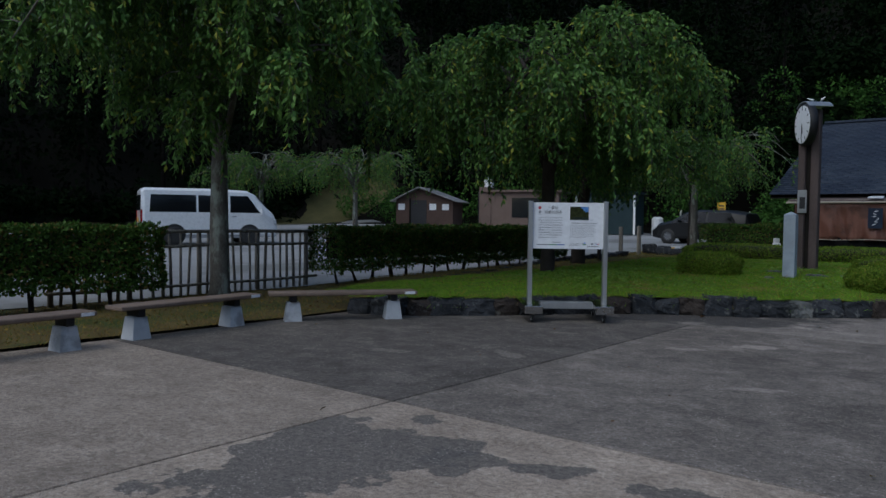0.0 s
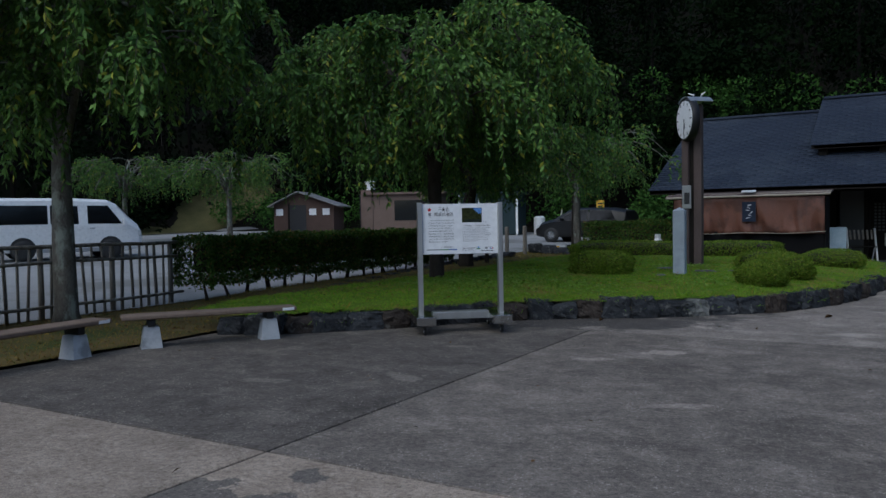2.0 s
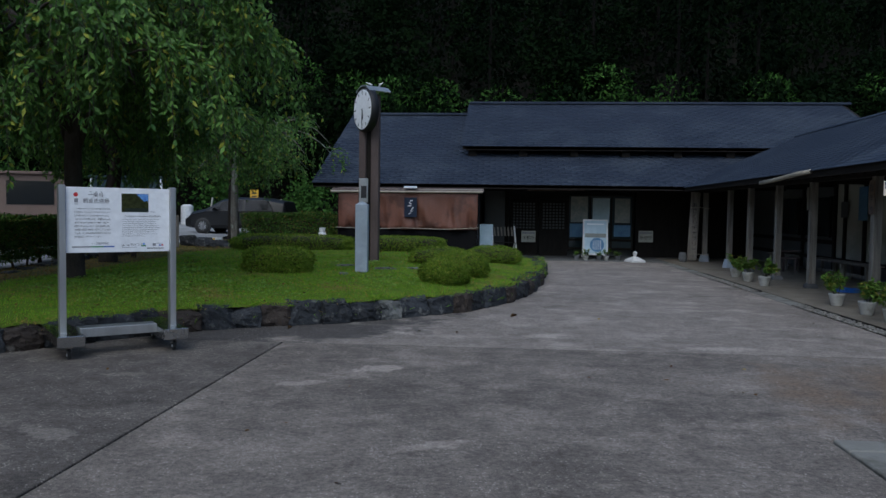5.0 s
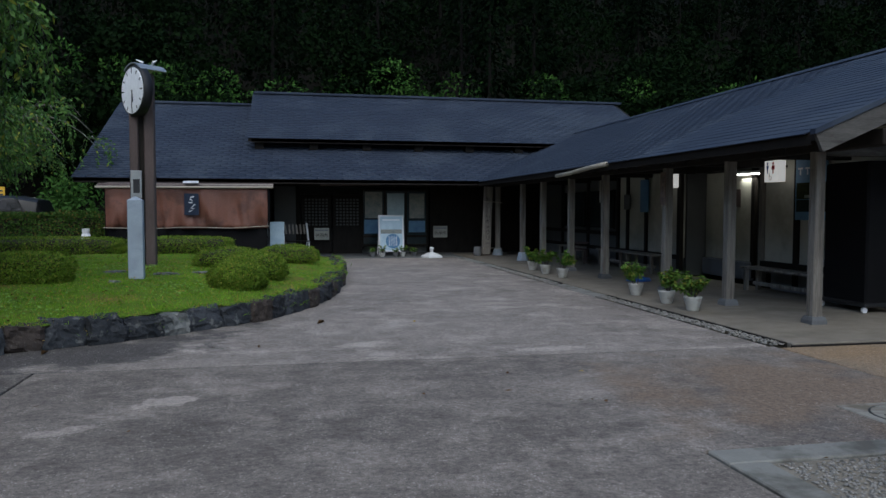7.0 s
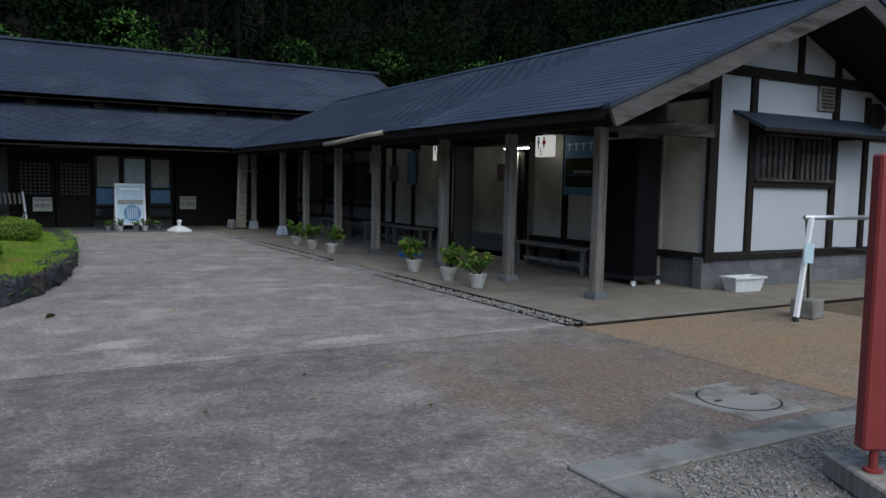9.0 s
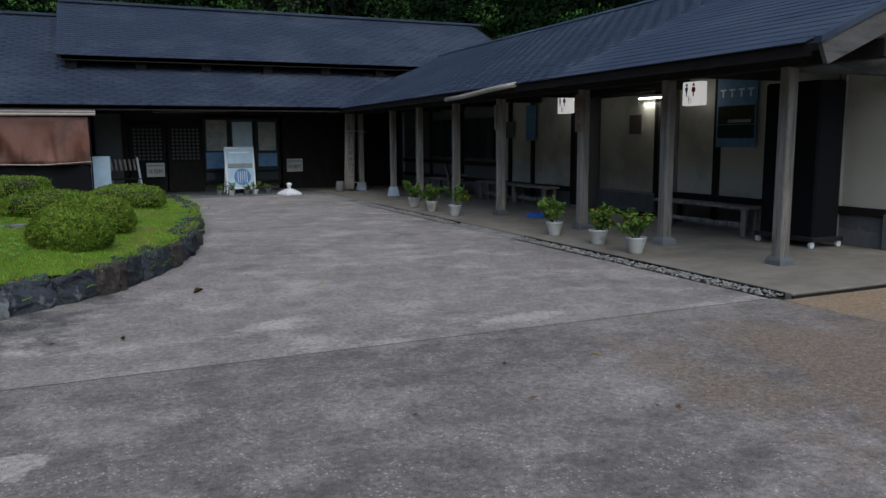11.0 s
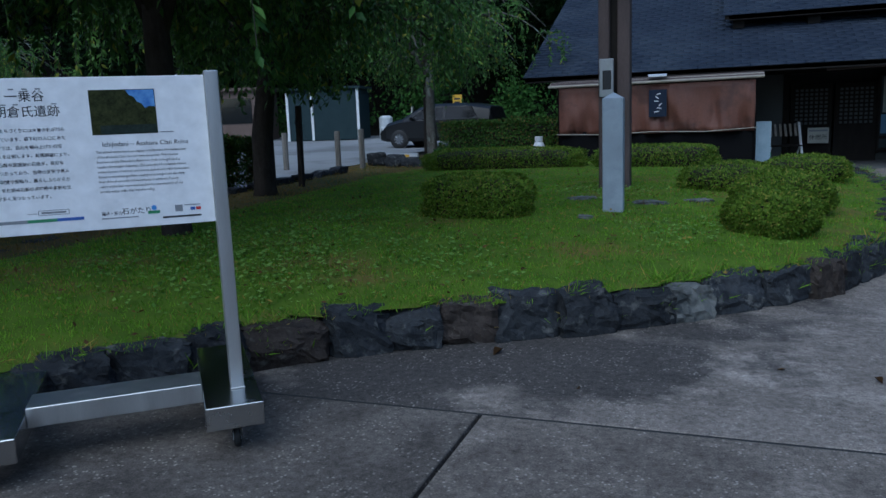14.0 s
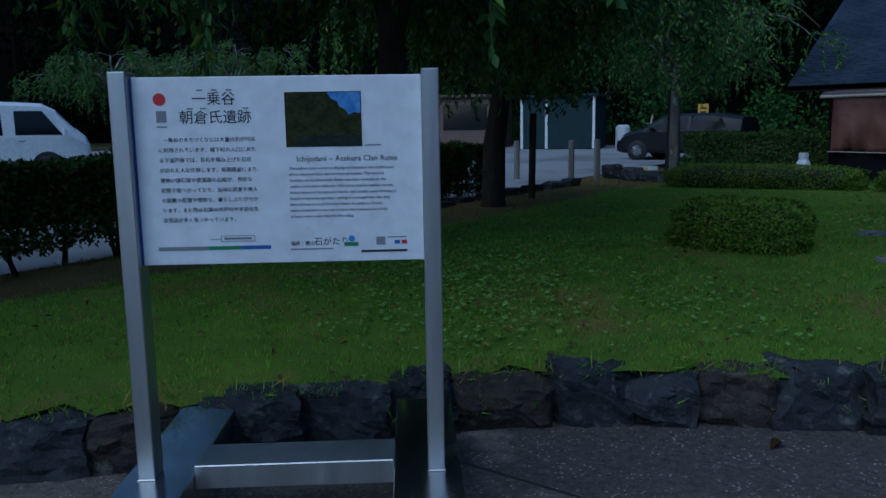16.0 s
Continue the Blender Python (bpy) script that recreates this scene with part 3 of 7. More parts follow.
def pebbles(name, x0, x1, y0, y1, n, size, z, seed, mat=PEBBLE):
    g = np.random.default_rng(seed)
    base = np.array([(1, 0, 0), (-1, 0, 0), (0, 1, 0), (0, -1, 0), (0, 0, 0.62), (0, 0, -0.4)])
    tri = np.array([(0, 2, 4), (2, 1, 4), (1, 3, 4), (3, 0, 4), (2, 0, 5), (1, 2, 5), (3, 1, 5), (0, 3, 5)])
    s = g.uniform(0.5, 1.2, (n, 1, 3)) * size
    a = g.uniform(0, 6.283, n)
    c, si = np.cos(a), np.sin(a)
    v = base[None] * s
    v = np.stack([v[..., 0] * c[:, None] - v[..., 1] * si[:, None], v[..., 0] * si[:, None] + v[..., 1] * c[:, None], v[..., 2]], -1)
    p = np.stack([g.uniform(x0, x1, n), g.uniform(y0, y1, n), np.full(n, z) + g.uniform(-0.2, 0.35, n) * size], -1)
    v = (v + p[:, None]).reshape(-1, 3)
    f = (tri[None] + (np.arange(n) * 6)[:, None, None]).reshape(-1, 3)
    ob = fast_mesh(name, v, f, mat)
    return ob


tagged(pebbles("yard_gravel", 0.95, 4.2, 4.2, 7.58, 15000, 0.016, -0.008, 3, surface("yard_gravel", (0.13, 0.125, 0.115), (0.34, 0.32, 0.29), 6, 0.85, fine=60, relief=0, vary=0.3)),
       "loose grey gravel", "gravel", kind="stuff")

# walkway of exposed aggregate along the wing, with a pebble drain
walkway = thing("walkway", "exposed aggregate walkway under the eaves", "walkway", kind="structure")
part("walkway_floor", box((5.55, 21.0, -0.04), (3.6, 19.4, 0.13), 0.01), AGGREGATE, walkway)
part("walkway_floor", box((10.9, 12.0, -0.04), (7.06, 1.4, 0.13), 0.01), AGGREGATE, walkway)
part("walkway_edge", box((8.9, 11.26, -0.02), (10.4, 0.03, 0.06), 0.006), WOOD_DARK, walkway, "dark edging strip")
for y0, y1 in ((11.35, 16.5), (18.9, 23.8)):
    part("drain_edge", box((3.70, (y0 + y1) / 2, 0.0), (0.028, y1 - y0, 0.06), 0.006), WOOD_DARK, walkway, "mossy dark edging")
    tagged(pebbles("drain_pebbles", 3.46, 3.68, y0, y1, int(900 * (y1 - y0) / 5), 0.03, 0.004, int(y0)), "rounded pebbles in the eaves drain", "pebbles", kind="stuff")
part("walkway_ramp", box((3.6, 17.7, -0.035), (0.3, 2.3, 0.08), 0.01), CONCRETE_KERB, walkway)
part("walkway_ramp", box((3.6, 26.0, -0.035), (0.3, 4.3, 0.08), 0.01), CONCRETE_KERB, walkway)
tagged(part("veranda_floor", box((-0.4, 30.0, -0.05), (15.6, 3.3, 0.12), 0.01), PLASTER_GREY_SHADED), "concrete veranda floor, eaves shade put into its grey", "floor", kind="structure")
tagged(part("soil_patch", box((11, 9.2, -0.04), (7.4, 3.9, 0.08), 0.02), SOIL), "bare soil with weeds beside the paving", "soil", kind="structure")

# manhole cover in its frame
cover = thing("manhole_cover", "round concrete manhole cover in a pale square frame", "manhole cover", (2.665, 8.36, 0.0), 1)
part("frame", box((0, 0, -0.02), (0.74, 0.78, 0.06), 0.008), CONCRETE_LID, cover)
part("lid", lathe([(0.29, -0.02), (0.29, 0.012), (0.285, 0.016), (0.1, 0.017)], 40, at=(0, 0, 0)), CONCRETE_LID, cover)
part("lid_ring", lathe([(0.305, -0.02), (0.305, 0.0125)], 40), IRON, cover)
for sx in (-0.2, 0.2):
    part("lifting_slot", box((sx, 0.02, 0.016), (0.07, 0.025, 0.012), 0.004), IRON, cover)

# ---- the wing ----
EAVE_X, EAVE_Z, RIDGE_X, RIDGE_Z, FAR_X = 4.1, 2.51, 8.8, 4.52, 13.5
VERGE_Y, WING_END = 11.45, 32.4
SL = (RIDGE_Z - EAVE_Z) / (RIDGE_X - EAVE_X)
wing = thing("wing_building", "white plastered wing with timber posts and dark slate roof", "building", (0, 0, 0))


def shingle_mesh(w, e):
    """One shingle: its lower edge raised, its upper edge tucked under the next course. x along the eave, y up the slope."""
    bm = bmesh.new()
    pts = [(0.0015, 0), (w - 0.0015, 0), (w - 0.0015, e * 1.12), (0.0015, e * 1.12)]
    top = [bm.verts.new((x, y, 0.015 if y == 0 else 0.009)) for x, y in pts]
    bot = [bm.verts.new((x, y, 0.006 if y == 0 else 0.0)) for x, y in pts]
    bm.faces.new(top)
    for i in range(4):
        bm.faces.new((top[i], bot[i], bot[(i + 1) % 4], top[(i + 1) % 4]))
    me = bpy.data.meshes.new("shingle")
    bm.to_mesh(me)
    bm.free()
    return me


def shingle_field(name, m, nu, nv, w, e, parent, label, keep=lambda u, v: True, seed=1):
    """The shingles of a roof slope as one mesh; m places the slope."""
    g = np.random.default_rng(seed)
    vs, fs, k = [], [], 0
    for j in range(nv):
        for i in range(-1, nu):
            u, v = i * w + (0.5 * w if j % 2 else 0), j * e
            u0, u1 = max(u + 0.0015, 0), min(u + w - 0.0015, nu * w)
            if u1 - u0 < 0.03 or not keep(u, v):
                continue
            dz = g.uniform(0, 0.002)
            for y in (0, e * 1.12):
                for x in (u0, u1):
                    vs.append(m @ Vector((x, v + y, (0.015 if y == 0 else 0.009) + dz)))
                    vs.append(m @ Vector((x, v + y, 0.004 if y == 0 else 0.0)))
            a = k * 8
            fs += [(a, a + 2, a + 6, a + 4), (a, a + 1, a + 3, a + 2), (a, a + 4, a + 5, a + 1), (a + 2, a + 3, a + 7, a + 6), (a + 4, a + 6, a + 7, a + 5)]
            k += 1
    ob = fast_mesh(name, np.array(vs), np.array(fs), SLATE, parent, label)
    return tagged(ob, kind="stuff")


def slope(origin, along, up):
    a, u = Vector(along).normalized(), Vector(up).normalized()
    return Matrix.Translation(origin) @ Matrix((a, u, a.cross(u))).transposed().to_4x4()


wing_roof = part("roof_deck", prism([(EAVE_X, EAVE_Z - 0.03), (RIDGE_X, RIDGE_Z - 0.03), (FAR_X, EAVE_Z - 0.03), (FAR_X, EAVE_Z - 0.11), (RIDGE_X, RIDGE_Z - 0.13), (EAVE_X, EAVE_Z - 0.11)],
                                    VERGE_Y, WING_END, "y"), WOOD_DARK, wing, "dark boarded roof with slate shingles")
SW, SE = 0.40, 0.198
west = slope((EAVE_X - 0.05, WING_END, EAVE_Z - 0.035), (0, -1, 0), (1, 0, SL))
n_u, n_v = int((WING_END - VERGE_Y + 0.05) / SW), 26
NEAR_U = n_u - 12
shingle_field("far_shingles", west, n_u, n_v, SW, SE, wing_roof, "", lambda u, v: u < NEAR_U * SW - 0.01)
east = slope((FAR_X + 0.05, VERGE_Y - 0.04, EAVE_Z - 0.035), (0, 1, 0), (-1, 0, SL))
shingle_field("east_shingles", east, n_u, n_v, SW, SE, wing_roof, "", seed=3)
part("ridge_cap", prism([(RIDGE_X - 0.16, RIDGE_Z - 0.04), (RIDGE_X, RIDGE_Z + 0.05), (RIDGE_X + 0.16, RIDGE_Z - 0.04), (RIDGE_X, RIDGE_Z + 0.0)], VERGE_Y - 0.05, WING_END, "y"), SLATE, wing)
# verge trim and barge boards
for s, ex in ((1, EAVE_X), (-1, FAR_X)):
    dx = RIDGE_X - ex
    part("barge_board", prism([(ex - 0.04 * s, EAVE_Z - 0.04), (RIDGE_X, RIDGE_Z - 0.05), (RIDGE_X, RIDGE_Z - 0.29), (ex + 0.06 * s, EAVE_Z - 0.25)], VERGE_Y - 0.05, VERGE_Y + 0.0, "y"),
         WOOD_BEAM, wing, "weathered grey barge board")
    part("verge_trim", prism([(ex - 0.07 * s, EAVE_Z - 0.045), (RIDGE_X, RIDGE_Z - 0.03), (RIDGE_X, RIDGE_Z + 0.035), (ex - 0.07 * s, EAVE_Z + 0.02)], VERGE_Y - 0.075, VERGE_Y + 0.02, "y"), SLATE, wing)
part("gutter_board", box((EAVE_X + 0.02, (VERGE_Y + WING_END) / 2 - 1.5, EAVE_Z - 0.10), (0.03, WING_END - VERGE_Y - 3.2, 0.11), 0.005), WOOD_DARK, wing)
rafter_me = None
for i in range(40):
    y = 11.7 + i * 0.42
    if rafter_me is None:
        r = part("rafter", prism([(EAVE_X + 0.05, EAVE_Z - 0.115), (7.2, EAVE_Z - 0.115 + (7.2 - EAVE_X) * SL), (7.2, EAVE_Z - 0.2 + (7.2 - EAVE_X) * SL), (EAVE_X + 0.05, EAVE_Z - 0.19)], -0.03, 0.03, "y"), WOOD_DARK, wing)
        rafter_me = r.data
    else:
        r = new("rafter", rafter_me)
        r.parent = wing
    r.location = (0, y, 0)

# walls of the wing
WALL_T = 0.16


def wall_y(name, x, y0, y1, z0, z1, mat, parent):
    return part(name, box((x + WALL_T / 2, (y0 + y1) / 2, (z0 + z1) / 2), (WALL_T, y1 - y0, z1 - z0)), mat, parent)


wall_y("wall", 7.3, 12.91, 17.15, 0.5, 3.4, PLASTER_AGED, wing)
wall_y("wall", 7.3, 20.55, 24.05, 0.42, 3.4, PLASTER_AGED, wing)
wall_y("wall", 7.3, 24.05, 31.0, 0.45, 3.4, PLASTER_GREY_SHADED, wing)
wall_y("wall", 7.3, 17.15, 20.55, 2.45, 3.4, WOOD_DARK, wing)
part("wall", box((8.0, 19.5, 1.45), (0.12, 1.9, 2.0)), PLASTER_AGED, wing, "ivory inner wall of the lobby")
part("wall", box((10.2, 18.8, 1.5), (0.12, 3.6, 3.0)), PLASTER_GREY_SHADED, wing)
part("wall", box((8.75, 17.07, 1.5), (2.6, 0.12, 3.0)), PLASTER_GREY_SHADED, wing)
part("wall", box((8.75, 20.55, 1.5), (2.6, 0.12, 3.0)), PLASTER_GREY_SHADED, wing)
part("lobby_ceiling", box((8.8, 18.8, 2.55), (2.9, 3.5, 0.08)), PLASTER_AGED, wing)
part("wall", box((13.12, 20.0, 1.8), (0.16, 14.4, 2.6)), PLASTER, wing)
part("lobby_plinth", box((7.93, 19.5, 0.24), (0.1, 2.0, 0.4), 0.02), PLINTH, wing)
for y, w in ((13.72, 0.13), (16.13, 0.13), (17.2, 0.14), (18.5, 0.12), (20.52, 0.16), (22.29, 0.12), (23.42, 0.12), (24.05, 0.14), (26.3, 0.14), (28.6, 0.14)):
    x = 7.29 if y != 18.5 else 7.95
    part("wall_post", box((x, y, 1.75), (0.1, w, 3.3), 0.006), WOOD_DARK if y > 20 or y in (16.13, 18.5) else WOOD_GREY, wing)
for y0, y1, z in ((12.8, 17.2, 0.52), (20.5, 31.0, 0.44), (12.8, 31.0, 2.98), (24.0, 31.0, 0.9)):
    part("wall_rail", box((7.285, (y0 + y1) / 2, z), (0.1, y1 - y0, 0.11), 0.006), WOOD_DARK, wing)
# glazing of the far bays
for y0, y1 in ((24.2, 26.2), (26.45, 28.5)):
    w = part("window", box((7.28, (y0 + y1) / 2, 1.6), (0.05, y1 - y0 - 0.2, 1.1), 0.004), WINDOW_GLASS, wing, "dark shop window")
    for k in range(3):
        part("mullion", box((7.25, y0 + 0.1 + (y1 - y0 - 0.2) * k / 2, 1.6), (0.05, 0.05, 1.14), 0.004), WOOD_DARK, w)

# timber posts on stone bases
for y in (12.66, 14.77, 16.88, 19.8, 21.95, 24.15, 26.08, 28.95):
    p = part("post", box((5.05, y, 1.25), (0.15, 0.15, 2.42), 0.012), WOOD_GREY, wing, "weathered square timber post")
    part("post_base", lathe([(0.17, 0.0), (0.165, 0.06), (0.14, 0.1), (0.12, 0.11)], 4, at=(5.05, y, 0.02), m=pose(0, 0, 0, 0, 0, 45)) if y < 25 else
         lathe([(0.19, 0.0), (0.18, 0.1), (0.13, 0.26), (0.12, 0.28)], 6, at=(5.05, y, 0.0)), GRANITE if y > 25 else PLINTH, p, "stone base")
part("beam", box((5.05, 20.3, 2.46), (0.16, 17.8, 0.2), 0.012), WOOD_DARK, wing)
part("beam", box((6.15, 12.68, 2.42), (2.15, 0.14, 0.2), 0.012), WOOD_BEAM, wing)
for y in (14.77, 16.88, 19.8, 21.95, 24.15, 26.08):
    part("tie_beam", box((6.2, y, 2.5), (2.1, 0.12, 0.17), 0.01), WOOD_DARK, wing)

# gable wall
gz = lambda x: min(RIDGE_Z - 0.16, EAVE_Z - 0.15 + SL * min(x - EAVE_X, FAR_X - x))
gable = part("gable_wall", prism([(7.3, 0.5), (13.2, 0.5), (13.2, gz(13.2)), (RIDGE_X, gz(RIDGE_X)), (7.3, gz(7.3))], 12.75, 12.91, "y"), PLASTER, wing, "white plaster gable with dark timbers")
for x, z0, z1, w in ((7.33, 0.45, gz(7.4), 0.19), (8.2, 0.5, 3.3, 0.13), (10.3, 0.5, gz(10.3), 0.14), (11.2, 0.5, 3.2, 0.12), (12.05, 0.5, gz(12.1), 0.12), (13.12, 0.45, gz(13.15), 0.16), (9.3, 3.3, gz(9.3), 0.12)):
    part("gable_post", box((x, 12.735, (z0 + z1) / 2), (w, 0.08, z1 - z0), 0.006), WOOD_DARK, gable)
for x0, x1, z, h in ((7.3, 13.2, 0.53, 0.12), (7.3, 11.6, 3.38, 0.16), (8.2, 13.15, 2.52, 0.13), (8.2, 10.3, 1.66, 0.11)):
    part("gable_rail", box(((x0 + x1) / 2, 12.73, z), (x1 - x0, 0.09, h), 0.006), WOOD_DARK, gable)
gw = part("window", box((9.24, 12.72, 2.06), (1.92, 0.04, 0.72), 0.004), INK, gable, "dark window behind vertical slats")
part("window_frame", box((9.24, 12.69, 1.72), (1.98, 0.08, 0.05), 0.006), WOOD_BEAM, gw)
part("window_frame", box((9.24, 12.69, 2.06), (0.07, 0.08, 0.7), 0.006), WOOD_DARK, gw)
slat_me = None
for i in range(13):
    x = 8.42 + i * 0.138
    if abs(x - 9.24) < 0.06:
        continue
    if slat_me is None:
        o = part("slat", box((0, 0, 0), (0.055, 0.03, 0.66), 0.004), WOOD_BEAM, gw)
        slat_me = o.data
    else:
        o = new("slat", slat_me)
        o.parent = gw
    o.location = (x, 12.675, 2.07)
cn = part("canopy", prism([(12.15, 2.50), (12.75, 2.78), (12.75, 2.73), (12.15, 2.44)], 7.75, 11.1, "x"), SLATE, gable, "small slate canopy over the window")
part("canopy_edge", box((9.42, 12.16, 2.46), (3.38, 0.04, 0.06), 0.005), WOOD_DARK, cn)
for x in (8.2, 10.3):
    part("bracket", box((x, 12.45, 2.45), (0.07, 0.55, 0.08), 0.005), WOOD_DARK, cn)
vt = part("wall_vent", box((10.0, 12.72, 3.1), (0.42, 0.05, 0.42), 0.01), WOOD_GREY, gable, "louvred wooden wall vent")
# black plate behind the louvres, painting the dark of the hole
part("vent_hole", box((10.0, 12.694, 3.1), (0.32, 0.01, 0.32)), INK, vt)
for i in range(5):
    part("louvre", box((10.0, 12.685, 2.98 + i * 0.06), (0.32, 0.02, 0.022), m=pose(0, 0, 0, 25)), WOOD_GREY, vt)
part("round_grille", lathe([(0.25, 0), (0.25, 0.05), (0.21, 0.07), (0.06, 0.075)], 8, at=(11.45, 12.73, 2.88), m=pose(0, 0, 0, 90, 0, 0) @ pose(0, 0, 0, 0, 0, 22.5)), WOOD_DARK, gable, "dark round gable ornament")
part("cable", tube([(7.45, 12.70, 0.56), (9, 12.69, 0.55), (10.5, 12.69, 0.6), (11.6, 12.5, 0.5), (12.0, 12.3, 0.06), (13.0, 11.8, 0.03)], 0.014, 5), BLACK, gable)

# crazy-stone plinth: separate stones, joints recessed
plinth = part("plinth", box((10.27, 12.84, 0.25), (6.1, 0.2, 0.52), 0.01), PLINTH, wing, "stone-clad plinth")
part("plinth_return", box((7.38, 14.9, 0.25), (0.2, 4.0, 0.5), 0.01), PLINTH, wing)
part("plinth_return", box((7.38, 25.8, 0.22), (0.2, 10.4, 0.42), 0.01), PLINTH, wing)
g5 = random.Random(8)


def stone_plate(w, h, seed):
    r = random.Random(seed)
    o = []
    for k in range(7):
        a = 2 * math.pi * k / 7 + r.uniform(-0.2, 0.2)
        o.append((w / 2 * max(-1, min(1, 1.25 * math.cos(a))) * r.uniform(0.86, 1), h / 2 * max(-1, min(1, 1.25 * math.sin(a))) * r.uniform(0.86, 1)))
    bm = prism(o, 0, 0.03, "y")
    me = bpy.data.meshes.new("plinth_stone")
    bm.to_mesh(me)
    bm.free()
    me.materials.append(PLINTH)
    return me


plates = [stone_plate(0.455, 0.262, s) for s in range(6)]
for i in range(14):
    for j in range(2):
        o = new("plinth_stone", plates[(i * 3 + j * 5) % 6])
        o.parent = plinth
        o.location = (7.5 + i * 0.425 + (0.15 if j else 0), 12.7345, 0.12 + j * 0.25)
        o.rotation_euler = (0, g5.uniform(-0.08, 0.08), 0)
for i in range(6):
    for j in range(2):
        o = new("plinth_stone", plates[(i * 2 + j * 3) % 6])
        o.parent = plinth
        o.matrix_local = pose(7.2745, 12.95 + i * 0.425 + (0.15 if j else 0), 0.12 + j * 0.25, 0, 0, -90)

# ---- the main building ----
ME_Y, ME_Z, MR_Y, MS, MX0, MX1 = 27.9, 2.55, 35.0, 0.441, -8.24, 12.2
main = thing("main_building", "dark timber rest house with a two-tiered slate roof", "building", (0, 0, 0))
mr_z = ME_Z + MS * (MR_Y - ME_Y)
deck = part("roof_deck", prism([(ME_Y, ME_Z - 0.03), (MR_Y, mr_z - 0.03), (2 * MR_Y - ME_Y, ME_Z - 0.03), (2 * MR_Y - ME_Y, ME_Z - 0.13), (MR_Y, mr_z - 0.15), (ME_Y, ME_Z - 0.13)],
                               MX0, MX1, "x"), WOOD_DARK, main, "boarded roof with slate shingles")
low = slope((MX0 - 0.04, ME_Y - 0.05, ME_Z - 0.035), (1, 0, 0), (0, 1, MS))
shingle_field("roof_shingles", low, int((MX1 - MX0) / 0.4), 39, 0.4, 0.2, deck, "", seed=4)
U_Y, U_Z, UX0 = 30.1, 4.0, -3.3
uz = U_Z + MS * (MR_Y - U_Y)
up = part("upper_roof_deck", prism([(U_Y, U_Z - 0.03), (MR_Y, uz - 0.03), (2 * MR_Y - U_Y, U_Z - 0.03), (2 * MR_Y - U_Y, U_Z - 0.14), (MR_Y, uz - 0.16), (U_Y, U_Z - 0.14)], UX0, MX1 - 0.2, "x"), WOOD_DARK, main)
shingle_field("upper_shingles", slope((UX0 - 0.04, U_Y - 0.05, U_Z - 0.035), (1, 0, 0), (0, 1, MS)), int((MX1 - 0.2 - UX0) / 0.4), 27, 0.4, 0.2, up, "", seed=5)
part("ridge_cap", box(((UX0 + MX1) / 2, MR_Y, uz + 0.03), (MX1 - UX0, 0.3, 0.1), 0.02), SLATE, main)
part("ridge_cap", box(((MX0 + UX0) / 2, MR_Y, mr_z + 0.03), (UX0 - MX0, 0.3, 0.1), 0.02), SLATE, main)
part("clerestory_wall", box(((UX0 + MX1) / 2 + 0.2, 31.2, 3.7), (MX1 - UX0 - 0.8, 0.12, 0.9)), PLASTER_GREY_SHADED, main)
for i in range(9):
    part("clerestory_post", box((UX0 + 0.35 + i * 1.83, 30.75, 3.78), (0.3, 0.9, 0.3), 0.01), WOOD_DARK, main)
part("clerestory_rail", box(((UX0 + MX1) / 2, 30.45, 3.90), (MX1 - UX0 - 0.3, 0.12, 0.1), 0.01), WOOD_DARK, main)
part("fascia", box(((MX0 + EAVE_X) / 2, ME_Y + 0.02, ME_Z - 0.11), (EAVE_X - MX0, 0.04, 0.12), 0.005), WOOD_DARK, main)
part("fascia", box(((UX0 + MX1) / 2, U_Y + 0.02, U_Z - 0.10), (MX1 - UX0 - 0.2, 0.04, 0.13), 0.005), WOOD_DARK, main)
FY = 31.2
part("wall", box((-5.3, FY + 0.1, 1.4), (5.4, 0.2, 2.8)), WOOD_DARK, main)
part("wall", box((-2.1, FY + 0.08, 1.4), (0.75, 0.2, 2.8)), PLASTER_GREY_SHADED, main, "grey plaster panel")
part("wall", box((-1.72 + 0.05, FY + 0.05, 1.4), (0.14, 0.24, 2.8)), WOOD_DARK, main)
part("wall", box((5.2, FY + 0.1, 1.4), (4.2, 0.2, 2.8)), WOOD_DARK, main)
part("lintel", box((1.0, FY + 0.05, 2.6), (8.6, 0.26, 0.4)), WOOD_DARK, main)
# black sheet behind the front, darkness of the unlit room as colour
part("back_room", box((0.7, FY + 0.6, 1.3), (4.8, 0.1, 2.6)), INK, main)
part("side_wall", box((MX0 + 0.9, 35, 1.4), (0.2, 7.4, 2.8)), PLASTER_GREY_SHADED, main)
part("side_wall", prism([(31.2, 2.6), (38.8, 2.6), (35, mr_z - 0.2)], MX0 + 0.8, MX0 + 0.95, "x"), PLASTER_GREY_SHADED, main)
part("rear_wall", box((1.9, 38.8, 1.4), (18.8, 0.2, 2.8)), PLASTER_GREY_SHADED, main)


